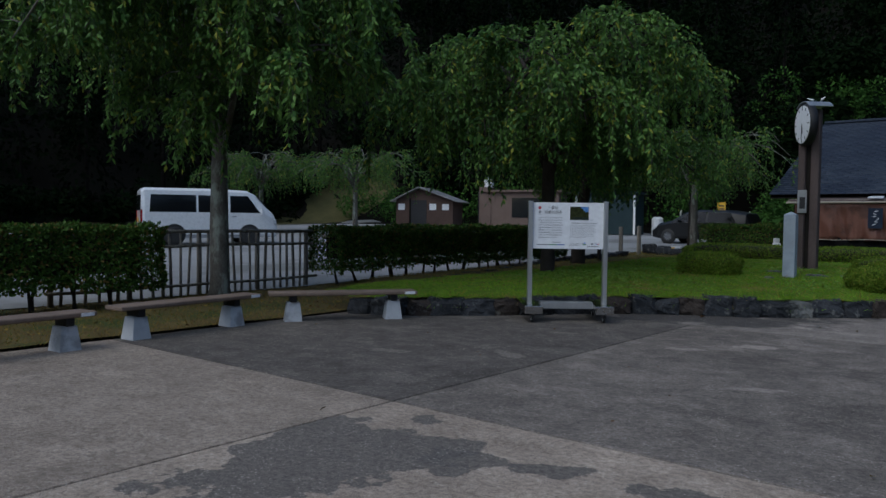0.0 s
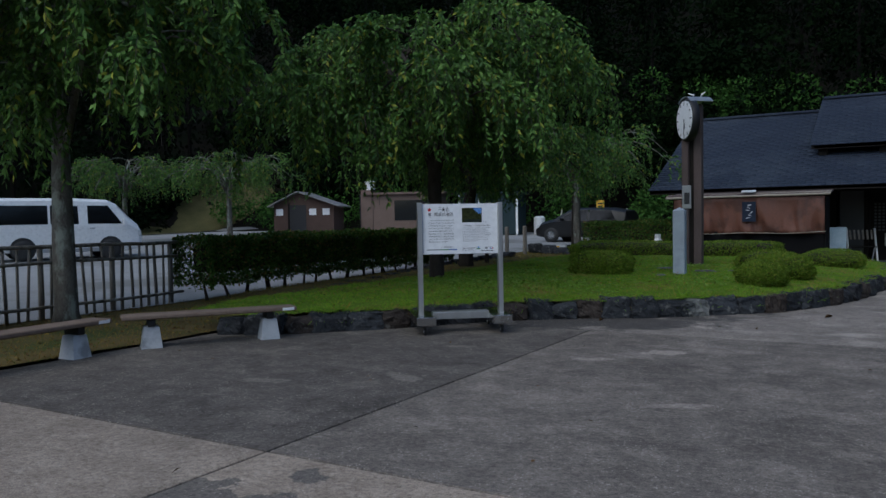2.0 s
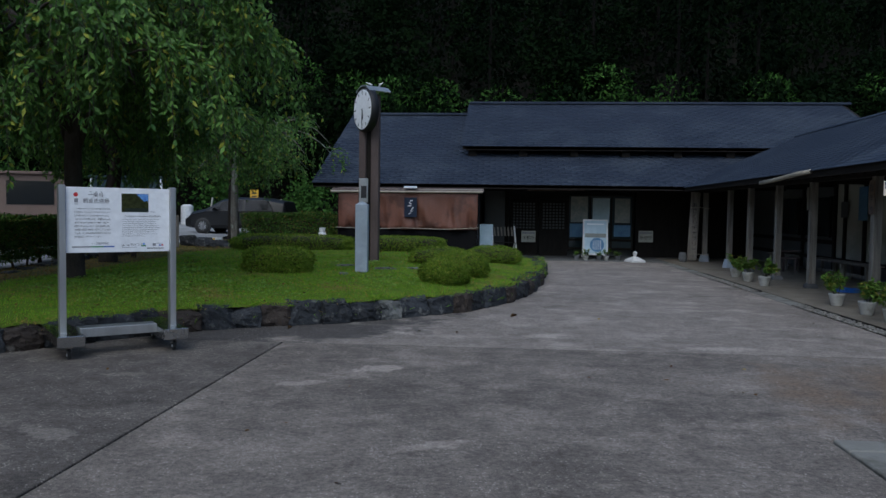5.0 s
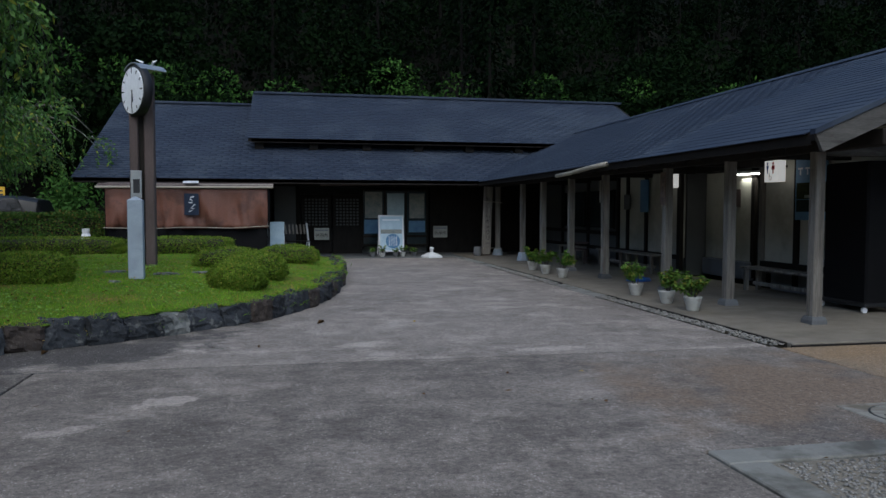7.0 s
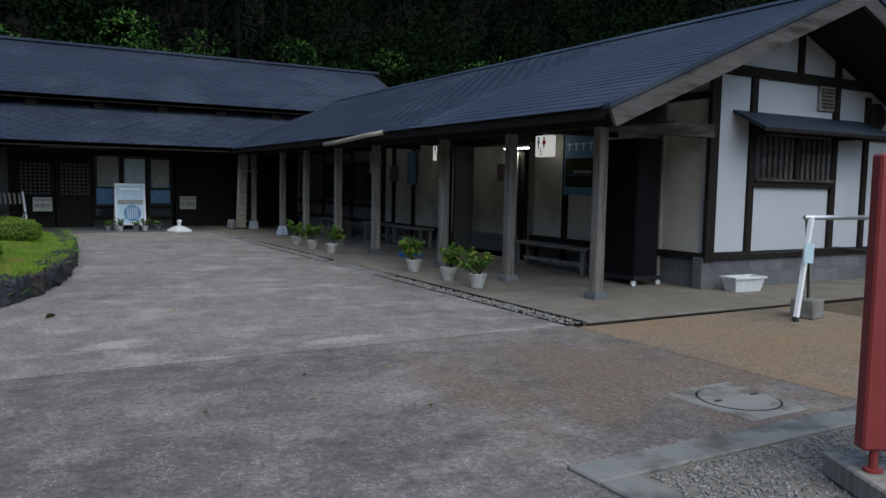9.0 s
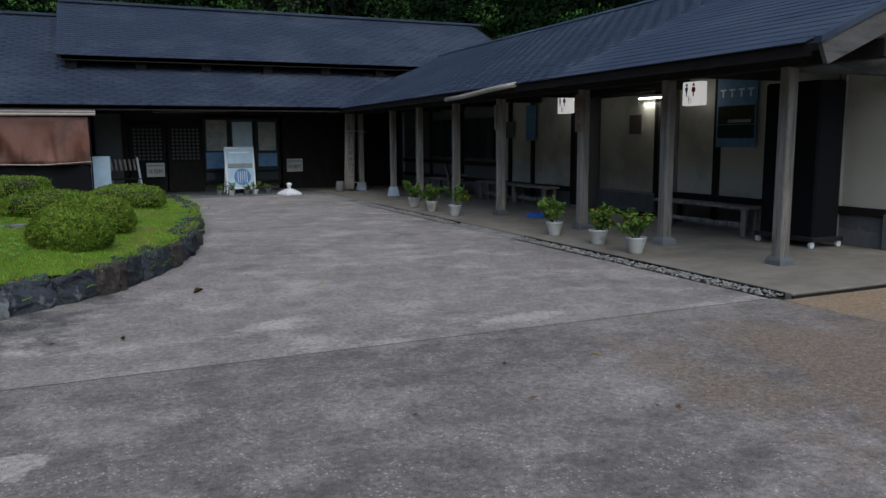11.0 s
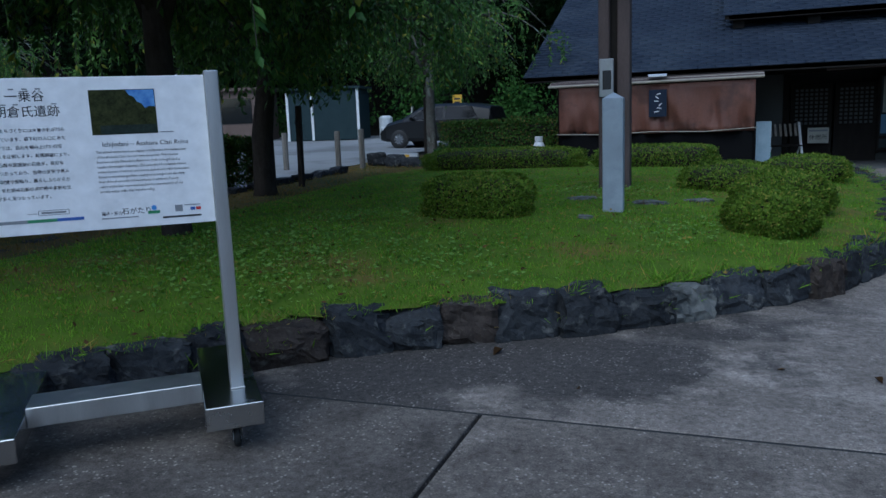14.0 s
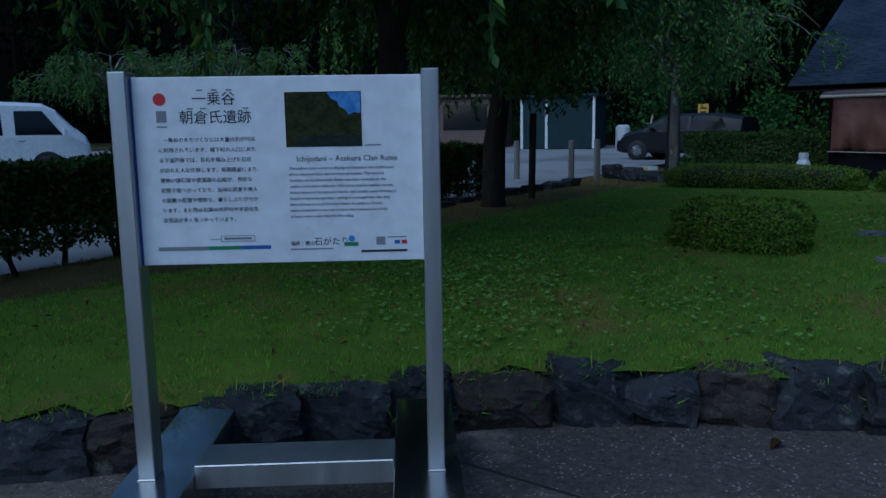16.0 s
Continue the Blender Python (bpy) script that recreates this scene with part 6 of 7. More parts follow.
face = part("poster", box((0, 0, 0), (0.77, 0.008, 1.15), 0, EASEL @ pose(0, -0.024, 0)), POSTER_PALE, easel, "pale poster with a blue bowl")
part("headline", box((0, 0, 0), (0.6, 0.004, 0.05), 0, EASEL @ pose(0, -0.030, 0.46)), PAPER, face)
part("picture_band", box((0, 0, 0), (0.73, 0.004, 0.14), 0, EASEL @ pose(0, -0.031, 0.06)), POSTER_MIX, face)
part("bowl_picture", lathe([(0.25, 0), (0.25, 0.004)], 28, m=EASEL @ pose(0.05, -0.030, -0.27, 90)), POSTER_BLUE, face)
for k in range(5):
    part("bowl_stripe", box((0, 0, 0), (0.015, 0.003, 0.34), 0, EASEL @ pose(-0.08 + k * 0.065, -0.036, -0.27)), PAPER, face)
for s in (-1, 1):
    part("foot", box((s * 0.40, 0.06, 0.07), (0.03, 0.03, 0.14), 0.004), WHITE, easel)
    part("leg", box((s * 0.40, 0.22, 0.66), (0.03, 0.03, 1.32), 0.004, pose(0, 0, 0, 17)), WHITE, easel)
stand = thing("parasol_base", "white plastic parasol base with a knob", "parasol base", (2.62, 28.3, 0.0), 20)
part("base", lathe([(0.36, 0.0), (0.36, 0.05), (0.3, 0.09), (0.12, 0.17), (0.055, 0.18)], 4, m=pose(0, 0, 0, 0, 0, 45)), PLASTIC_WHITE, stand)
part("socket", lathe([(0.05, 0.16), (0.05, 0.27), (0.075, 0.29), (0.075, 0.33), (0.03, 0.36)], 12), PLASTIC_WHITE, stand)


def pot_plant(at, r, h, leafy, n, label, group, seed, mat=POT_WHITE, leafmat=POT_LEAF):
    t = thing("potted_plant", label, "potted plant", at, seed * 40, group)
    part("pot", lathe([(r * 0.6, 0.0), (r * 0.66, 0.02), (r * 0.98, h * 0.9), (r, h * 0.92), (r, h), (r * 0.9, h), (r * 0.86, h * 0.85), (0.01, h * 0.84)], 20), mat, t, "round white pot", True)
    g = np.random.default_rng(seed)
    stems = bmesh.new()
    P, A = [], []
    for i in range(12):
        d = unit(1, g)[0]
        tip = Vector((d[0] * leafy * g.uniform(0.3, 1.0), d[1] * leafy * g.uniform(0.3, 1.0), h + leafy * g.uniform(0.35, 1.25)))
        st = Vector((d[0] * r * 0.3, d[1] * r * 0.3, h * 0.84))
        mid = st.lerp(tip, 0.5) + Vector((0, 0, leafy * 0.15))
        tube([st, mid, tip], [0.006, 0.005, 0.003], 4, stems)
        for _ in range(n // 12):
            w = g.uniform(0.35, 1.0)
            p = st.lerp(mid, w * 2) if w < 0.5 else mid.lerp(tip, w * 2 - 1)
            P.append(tuple(p))
            A.append(unit(1, g)[0] * (1, 1, 0.5) + d * 0.4)
    part("stems", stems, TWIG, t)
    P, A = np.array(P), np.array(A)
    v, f = leaf_cards(P, A, np.c_[g.normal(0, 0.4, (len(P), 2)), np.ones(len(P))], g.uniform(0.06, 0.11, len(P)), g.uniform(0.035, 0.06, len(P)))
    fast_mesh("foliage", v, f, leafmat, t)
    return t


for i, (x, y, lf) in enumerate(((4.2, 16.4, 0.30), (4.16, 15.15, 0.28), (4.1, 14.2, 0.33), (4.2, 22.45, 0.32), (4.14, 21.25, 0.28), (4.15, 20.1, 0.33))):
    pot_plant((x, y, 0.025), 0.14, 0.22, lf, 520, "leafy green plant in a round white pot", "potted plants along the walkway", i + 1)
for i, (x, y) in enumerate(((0.75, 29.0), (1.05, 28.8), (1.5, 28.85), (1.75, 28.9), (2.15, 29.0))):
    pot_plant((x, y, 0.0), 0.1, 0.16, 0.14 + 0.06 * (i % 2), 60, "small plant pot beside the easel sign", "small plant pots", i + 20, POT_WHITE if i % 2 else PLINTH)
for x, y, z in ((-0.85, 30.9, 0.72), (3.45, 31.05, 0.78)):
    t = thing("notice_board", "small white notice board with bold lettering", "notice", (x, y, z), 0)
    part("panel", box((0, 0, 0), (0.52, 0.02, 0.42), 0.004), PLASTER_AGED, t)
    letters("休憩所", 0.15, (0, -0.0115, -0.1), UPRIGHT, INK, t, align="CENTER")
    part("border_bar", box((0, -0.011, 0.13), (0.46, 0.003, 0.05)), INK_GREY, t)
    part("bracket", box((0, 0.03, -0.3), (0.03, 0.02, 0.6 if x < 0 else 0.2)), WOOD_DARK, t)
rack = thing("folding_chair", "white folding chair with a slatted back by the stall", "chair", (-1.75, 29.9, 0.01), 15)
for s in (-1, 1):
    part("side_frame", tube([(s * 0.42, -0.22, 0.0), (s * 0.42, 0.0, 0.55), (s * 0.42, 0.2, 1.1)], 0.032, 6), WHITE, rack)
    part("leg", tube([(s * 0.36, 0.25, 0.0), (s * 0.36, -0.1, 0.5)], 0.02, 6), WHITE, rack)
part("seat", box((0, 0.0, 0.5), (0.8, 0.42, 0.03), 0.006), WOOD_DARK, rack)
for i in range(6):
    part("back_slat", box((-0.32 + i * 0.128, 0.14, 0.9), (0.06, 0.02, 0.34), 0.004, pose(0, 0, 0, -20)), WOOD_GREY, rack)
flag = thing("leaf_panel", "pale blue panel painted with green leaves", "panel", (-2.45, 28.7, 0.01), -8)
part("panel", box((0, 0, 0.6), (0.62, 0.03, 1.15), 0.006, pose(0, 0, 0, -6)), POSTER_PALE, flag)
for i in range(5):
    part("painted_leaf", lathe([(0.12, 0), (0.12, 0.003)], 7, at=(-0.18 + 0.1 * i, -0.03 + 0.008 * i, 0.25 + 0.09 * (i % 3)), m=pose(0, 0, 0, 84, 0, 0)), INK_GREEN, flag)
slabsign = thing("wooden_slab_sign", "tall weathered wooden slab with dark brush lettering tied to a post", "sign", (4.62, 28.75, 0.0), 8)
part("slab", box((0, 0, 1.22), (0.3, 0.12, 2.3), 0.02, pose(0, 0, 0, 0, 2, 0)), WOOD_GREY, slabsign)
for i, ch in enumerate("おさくらギャラリー"):
    letters(ch, 0.19, (0.0, -0.065, 1.86 - i * 0.185), UPRIGHT, INK, slabsign, align="CENTER")
for z in (1.85, 0.28):
    part("binding", tube([(-0.17, -0.08, z), (0.1, -0.085, z + 0.01), (0.55, -0.02, z - 0.03)], 0.014, 6), BAMBOO, slabsign)
barrel = thing("stone_pot", "small rough stone pot at the corner post", "pot", (4.25, 28.6, 0.0), 10)
part("body", lathe([(0.1, 0.0), (0.14, 0.1), (0.13, 0.28), (0.1, 0.34), (0.08, 0.33)], 10), PLINTH, barrel)

# ---- along the wing ----


def wall_bench(x, y0, y1, label):
    t = thing("wall_bench", label, "bench", (x, (y0 + y1) / 2, 0.025), 0, "benches under the eaves")
    L = y1 - y0
    for k in (-1, 0, 1):
        part("seat_board", box((k * 0.13, 0, 0.44), (0.12, L, 0.045), 0.008), WOOD_GREY, t)
    for s in (-1, 1):
        for k in (-1, 1):
            part("leg", box((k * 0.13, s * (L / 2 - 0.15), 0.21), (0.07, 0.09, 0.42), 0.006), WOOD_GREY, t)
    part("stretcher", box((0, 0, 0.15), (0.05, L - 0.4, 0.07), 0.006), WOOD_GREY, t)
    return t


wall_bench(6.85, 14.75, 17.0, "weathered slatted bench against the wall")
wall_bench(6.85, 20.7, 22.4, "weathered slatted bench against the wall")
wall_bench(6.85, 22.5, 24.2, "weathered slatted bench against the wall")
wall_bench(6.6, 25.2, 26.8, "weathered slatted bench against the wall")
arm = thing("wooden_chair", "dark wooden armchair under the eaves", "chair", (6.3, 24.6, 0.025), 60)
part("seat", box((0, 0, 0.4), (0.5, 0.5, 0.05), 0.01), WOOD_BROWN, arm)
part("backrest", box((0, 0.24, 0.66), (0.5, 0.04, 0.5), 0.01, pose(0, 0, 0, -12)), WOOD_BROWN, arm)
for sx in (-1, 1):
    for sy in (-1, 1):
        part("leg", box((sx * 0.22, sy * 0.2, 0.2), (0.05, 0.05, 0.4), 0.005), WOOD_BROWN, arm)
    part("armrest", box((sx * 0.25, -0.02, 0.6), (0.06, 0.5, 0.04), 0.01), WOOD_BROWN, arm)
cab = thing("rolling_display_board", "tall black covered display board on castors", "display board", (6.77, 13.93, 0.025), 0)
part("cover", box((0, 0, 1.2), (0.5, 0.96, 2.2), 0.03), TARP_DARK, cab, "black cover")
part("base_frame", box((0, 0, 0.12), (0.6, 1.06, 0.06), 0.01), IRON, cab)
for sx in (-1, 1):
    for sy in (-1, 1):
        part("castor", lathe([(0.015, -0.02), (0.045, -0.02), (0.045, 0.02), (0.015, 0.02)], 14, at=(sx * 0.26, sy * 0.47, 0.045), m=pose(0, 0, 0, 90, 0, 0)), PLASTIC_WHITE, cab)
hang = thing("hanging_scroll", "blue tourist banner with white headline on the wall", "banner", (7.2, 15.65, 0), 0)
part("sheet", box((0, 0, 2.05), (0.012, 0.86, 1.3)), POSTER_BLUE, hang)
part("hill_picture", box((-0.008, 0, 1.93), (0.004, 0.8, 0.3)), PHOTO_GREEN, hang)
part("lake_picture", box((-0.008, 0, 1.66), (0.004, 0.8, 0.22)), PHOTO_WATER, hang)
part("shore_picture", box((-0.009, -0.08, 1.83), (0.005, 0.5, 0.05)), POSTER_MIX, hang)
for i in range(4):
    part("headline_bar", box((-0.008, 0.3 - i * 0.2, 2.34), (0.004, 0.13, 0.03)), PAPER, hang)
    part("headline_bar", box((-0.008, 0.3 - i * 0.2, 2.28), (0.004, 0.03, 0.12)), PAPER, hang)
part("rod", tube([(-0.005, -0.45, 2.71), (-0.005, 0.45, 2.71)], 0.012, 6), WOOD_DARK, hang)
for y in (16.4, 20.4):
    t = thing("toilet_lamp", "lit white box lamp with toilet symbols", "lamp", (6.98, y, 2.31), 0, "toilet lamps")
    part("body", box((0, 0, 0), (0.16, 0.43, 0.4), 0.01), LAMP_GLOW, t)
    for s, m, skirt in ((0.11, INK_BLUE, 0.6), (-0.06, INK_RED, 1.5)):
        fig = part("symbol", lathe([(0.026, 0), (0.026, 0.003)], 14, at=(-0.082, s, 0.145), m=pose(0, 0, 0, 0, -90, 0)), m, t)
        part("symbol_body", prism([(s - 0.04, 0.11), (s + 0.04, 0.11), (s + 0.032 * skirt, 0.03), (s - 0.032 * skirt, 0.03)], -0.085, -0.081, "x"), m, fig)
        part("symbol_legs", box((-0.083, s, -0.005), (0.003, 0.03, 0.08)), m, fig)
    part("wheelchair_symbol", tube([(-0.083, 0.02 + 0.036 * math.sin(w), -0.125 + 0.036 * math.cos(w)) for w in np.linspace(0, 6.1, 15)], 0.006, 5), INK_GREY, t)
    part("wheelchair_back", box((-0.083, 0.05, -0.075), (0.003, 0.016, 0.09), 0, pose(0, 0, 0, 12)), INK_GREY, t)
    part("bracket", box((0.16, 0, 0.1), (0.18, 0.04, 0.04)), IRON, t)
tb = thing("fluorescent_lamp", "lit fluorescent tubes in the dark lobby", "lamp", (7.78, 18.35, 2.36), 0)
part("housing", box((0, 0, 0.04), (0.12, 1.2, 0.05), 0.006), WHITE, tb)
for s in (-0.3, 0.3):
    part("tube", tube([(0, s - 0.26, 0), (0, s + 0.26, 0)], 0.018, 8), TUBE_GLOW, tb)
lob = bpy.data.lights.new("lobby_light", "AREA")
lob.shape, lob.size, lob.size_y, lob.energy, lob.color = "RECTANGLE", 0.12, 1.2, 3.0, (1.0, 0.96, 0.86)
new("lobby_light", lob).matrix_world = pose(7.9, 18.35, 2.28)


def post_plate(y, z, h, mat, label, chars=""):
    t = thing("post_sign", label, "sign", (4.955, y, z), 0, "signs on the posts")
    part("plate", box((0, 0, 0), (0.025, 0.2, h), 0.004), mat, t)
    for i, ch in enumerate(chars):
        letters(ch, 0.16, (-0.0135, 0, h / 2 - 0.2 - i * 0.2), pose(0, 0, 0, 90, 0, -90), INK, t, align="CENTER")


post_plate(16.88, 1.98, 0.62, WOOD_BENCH, "wooden plate with dark lettering on a post", "御手洗")
post_plate(19.8, 2.0, 0.5, WOOD_GREY, "weathered wooden plate on a post")
lan = thing("wall_poster", "faded grey poster on the white wall", "poster", (7.22, 22.3, 1.95), 0)
part("sheet", box((0, 0, 0), (0.02, 0.46, 0.85), 0.003), POSTER_BLUE, lan)
pan = thing("wall_notice", "small framed notice on the white wall", "notice", (7.22, 23.35, 1.8), 0)
part("sheet", box((0, 0, 0), (0.02, 0.4, 0.42), 0.003), PLASTER_GREY_SHADED, pan)
hat = thing("lobby_notice", "small dark notice in the lobby", "notice", (7.93, 19.2, 1.85), 0)
part("sheet", box((0, 0, 0), (0.015, 0.4, 0.4), 0.003), WOOD_BROWN, hat)
bam = thing("bamboo_gutter", "pale bamboo pole hung under the eave", "gutter", (4.06, 17.9, 2.42), 0)
part("pole", tube([(0, -0.45, 0.05), (0, 0.3, 0.03), (0, 1.6, -0.04), (0, 2.4, -0.06)], 0.045, 10), BAMBOO, bam, smooth=True)
for y in (-0.3, 0.8, 1.9):
    part("wire", tube([(0, y, 0.03), (0.02, y, 0.14)], 0.005, 4), IRON, bam)
ring = thing("blue_hose", "coiled blue hose on the walkway", "hose", (5.5, 19.0, 0.03), 0)
for k in range(3):
    pts = [(0.26 * math.cos(a) * (1 - 0.05 * k), 0.26 * math.sin(a), 0.015 + 0.022 * k) for a in np.linspace(0, 6.25, 22)]
    part("coil", tube(pts, 0.013, 6), PLASTIC_BLUE, ring)
plt_ = thing("planter", "empty white plastic planter beside the plinth", "planter", (7.75, 12.4, 0.025), -3)
bm = bmesh.new()
prof = [(0.26, 0.10, 0.0), (0.31, 0.135, 0.2), (0.335, 0.155, 0.2), (0.335, 0.155, 0.225), (0.295, 0.115, 0.225), (0.27, 0.10, 0.12)]
rings = [[bm.verts.new((sx * a, sy * b, z)) for sx, sy in ((-1, -1), (1, -1), (1, 1), (-1, 1))] for a, b, z in prof]
for r0, r1 in zip(rings, rings[1:]):
    for i in range(4):
        bm.faces.new((r0[i], r0[(i + 1) % 4], r1[(i + 1) % 4], r1[i]))
bm.faces.new(rings[0][::-1])
bm.faces.new(rings[-1])
part("trough", bm, PLASTIC_WHITE, plt_)
part("rim", box((0, -0.155, 0.212), (0.67, 0.012, 0.03), 0.003), PLASTIC_WHITE, plt_)

# ---- pole barrier ----
bar = thing("pole_barrier", "white trestle with a galvanised pole and a small notice", "barrier", (6.4, 10.4, 0.0), 8)
part("leg", box((-0.13, 0, 0.62), (0.055, 0.055, 1.28), 0.006, pose(0, 0, 0, 0, 11, 0)), WHITE, bar, "white painted leg")
part("leg", box((0.2, 0.1, 0.62), (0.05, 0.05, 1.26), 0.006, pose(0, 0, 0, 0, -9, 0)), WOOD_GREY, bar)
part("shoe", box((-0.26, 0, 0.03), (0.065, 0.065, 0.06), 0.004, pose(0, 0, 0, 0, 11, 0)), BLACK, bar)
part("pole", tube([(-0.1, 0.03, 1.24), (1.5, 0.1, 1.22), (3.6, 0.2, 1.20)], 0.03, 10), GALVANISED, bar, smooth=True)
part("notice", box((-0.12, -0.05, 0.82), (0.22, 0.008, 0.24), 0, pose(0, 0, 0, 0, 3, 0)), POSTER_PALE, bar, "small pale blue notice")
part("weight", box((0.17, 0.08, 0.12), (0.26, 0.3, 0.24), 0.015), CONCRETE_KERB, bar, "mossy concrete block")
part("chain", tube([(0.08, 0.05, 1.2), (0.12, 0.06, 0.7), (0.15, 0.07, 0.25)], 0.012, 6), IRON, bar)
part("far_leg", box((3.5, 0.2, 0.6), (0.05, 0.05, 1.22), 0.006), WHITE, bar)

# ---- red steel board on timber footings ----
red = thing("red_steel_board", "red-brown steel notice board on weathered timber footings", "notice board", (1.74, 6.86, 0.0), -28)
part("panel", box((0.45, 0, 1.0), (0.95, 0.09, 1.5), 0.012), RED_STEEL, red)
part("panel_face", box((0.45, -0.05, 1.15), (0.75, 0.01, 0.9), 0.004), POSTER_PALE, red)
for x in (0.06, 0.84):
    part("pin", lathe([(0.05, 0.13), (0.05, 0.145), (0.022, 0.15), (0.022, 0.27)], 10, at=(x, 0, 0)), RED_STEEL, red)
    part("footing", box((x, 0, 0.065), (0.2, 0.6, 0.13), 0.012), WOOD_GREY, red)

# ---- vehicles ----


def wheel(t, x, y, r, w, spokes):
    wh = part("wheel", lathe([(r * 0.62, -w / 2), (r * 0.95, -w / 2), (r, -w / 2 + 0.03), (r, w / 2 - 0.03), (r * 0.95, w / 2), (r * 0.62, w / 2)], 28, at=(x, y, r), m=pose(0, 0, 0, 90, 0, 0)), BLACK, t, "black tyre", True)
    s = -1 if y < 0 else 1
    part("rim", lathe([(r * 0.64, 0.0), (r * 0.64, 0.02), (r * 0.56, 0.0), (0.05, -0.005)], 24, at=(x, y + s * (w / 2 - 0.03), r), m=pose(0, 0, 0, -90 * s, 0, 0)), CHROME if spokes else GALVANISED, wh)
    for k in range(spokes):
        a = 2 * math.pi * k / spokes
        part("spoke", box((0, 0, 0), (r * 0.55, 0.03, 0.05), 0.006, Matrix.Translation((x + 0.3 * r * math.cos(a), y + s * (w / 2 + 0.003), r + 0.3 * r * math.sin(a))) @ pose(0, 0, 0, 0, -math.degrees(a), 0)), CHROME, wh)
    return wh


def loft(sections, bm=None):
    """A body through closed cross sections with equal point counts."""
    bm = bm or bmesh.new()
    rings = [[bm.verts.new(p) for p in s] for s in sections]
    for a, b in zip(rings, rings[1:]):
        n = len(a)
        for i in range(n):
            bm.faces.new((a[i], a[(i + 1) % n], b[(i + 1) % n], b[i]))
    bm.faces.new(rings[0][::-1])
    bm.faces.new(rings[-1])
    bmesh.ops.recalc_face_normals(bm, faces=bm.faces[:])
    return bm


def section(x, half, z0, belt, top, inset):
    """A car's cross section at x: straight flanks to the belt, then leaning in to the roof."""
    r = []
    for s in (1, -1):
        side = [(x, s * half * 0.93, z0), (x, s * half, z0 + 0.12), (x, s * half, belt), (x, s * (half - inset * 0.75), top - 0.09), (x, s * (half - inset - 0.1), top)]
        r += side if s == 1 else side[::-1]
    return r


van = thing("white_van", "white high-roofed delivery van parked in the gravel car park", "van", (-27.8, 18.5, land(-27.8, 18.5)), 66)
van.scale = (1.14, 1.14, 1.14)
body = part("body", loft([section(-2.36, 0.80, 0.32, 1.05, 1.88, 0.12), section(-2.25, 0.84, 0.26, 1.08, 1.97, 0.13), section(0.2, 0.85, 0.26, 1.08, 1.98, 0.13), section(1.25, 0.85, 0.26, 1.08, 1.93, 0.13),
                          section(1.55, 0.84, 0.26, 1.06, 1.78, 0.14), section(1.98, 0.82, 0.26, 1.04, 1.32, 0.10), section(2.22, 0.76, 0.28, 0.92, 1.10, 0.06), section(2.33, 0.68, 0.32, 0.72, 0.88, 0.04)]), CAR_WHITE, van, smooth=False)
for s in (-1, 1):
    for x0, x1, xt0, xt1 in ((-2.1, -0.55, -2.05, -0.55), (-0.48, 0.35, -0.48, 0.33), (0.62, 1.68, 0.62, 1.25)):
        o = [(x0, 1.14), (x1, 1.14), (xt1, 1.74), (xt0, 1.74)]
        bm = bmesh.new()
        vs = [bm.verts.new((u, s * (0.853 - (w - 1.08) * 0.125), w)) for u, w in o]
        bm.faces.new(vs)
        bmesh.ops.solidify(bm, geom=bm.faces[:], thickness=-0.012)
        part("side_window", bm, DARK_GLASS, body)
    part("mirror", box((1.72, s * 0.95, 1.2), (0.1, 0.16, 0.2), 0.02), CAR_WHITE, van)
    part("headlight", box((2.2, s * 0.68, 0.82), (0.2, 0.18, 0.2), 0.03), LENS, van)
    part("tail_light", box((-2.35, s * 0.76, 1.0), (0.06, 0.12, 0.42), 0.01), RED_LENS, van)
    part("door_handle", box((0.75, s * 0.857, 1.0), (0.16, 0.02, 0.03), 0.005), INK_GREY, van)
    part("sill", box((0.0, s * 0.83, 0.3), (2.0, 0.05, 0.12), 0.01), INK_GREY, van)
    for x in (-1.28, 1.3):
        part("wheel_arch", lathe([(0.37, 0), (0.37, 0.01)], 26, at=(x, s * 0.848, 0.36), m=pose(0, 0, 0, -90 * s, 0, 0)), BLACK, van)
        wheel(van, x, s * 0.78, 0.32, 0.18, 0)
part("rear_window", box((-2.375, 0, 1.45), (0.02, 1.3, 0.55), 0.01, pose(0, 0, 0, 0, 4, 0)), DARK_GLASS, van)
part("rear_bumper", box((-2.38, 0, 0.4), (0.12, 1.6, 0.2), 0.03), CAR_WHITE, van)
part("number_plate", box((-2.4, 0, 0.85), (0.02, 0.33, 0.16), 0.003), YELLOW, van)
part("windscreen", box((1.79, 0, 1.52), (0.02, 1.35, 0.6), 0.005, pose(0, 0, 0, 0, -42, 0)), DARK_GLASS, van)

car = thing("black_car", "black minivan with silver alloy wheels parked near the shrubs", "car", (-13.0, 34.6, land(-13.0, 34.6)), 176)
cb = part("body", loft([section(-2.25, 0.72, 0.38, 0.85, 1.0, 0.06), section(-2.1, 0.82, 0.26, 0.95, 1.38, 0.16), section(-1.2, 0.87, 0.24, 0.98, 1.54, 0.2), section(0.0, 0.87, 0.24, 0.97, 1.55, 0.2), section(0.65, 0.87, 0.24, 0.96, 1.44, 0.2),
                        section(1.35, 0.86, 0.24, 0.93, 1.05, 0.1), section(1.95, 0.82, 0.24, 0.8, 0.92, 0.08), section(2.28, 0.68, 0.3, 0.6, 0.7, 0.05)]), CAR_BLACK, car)
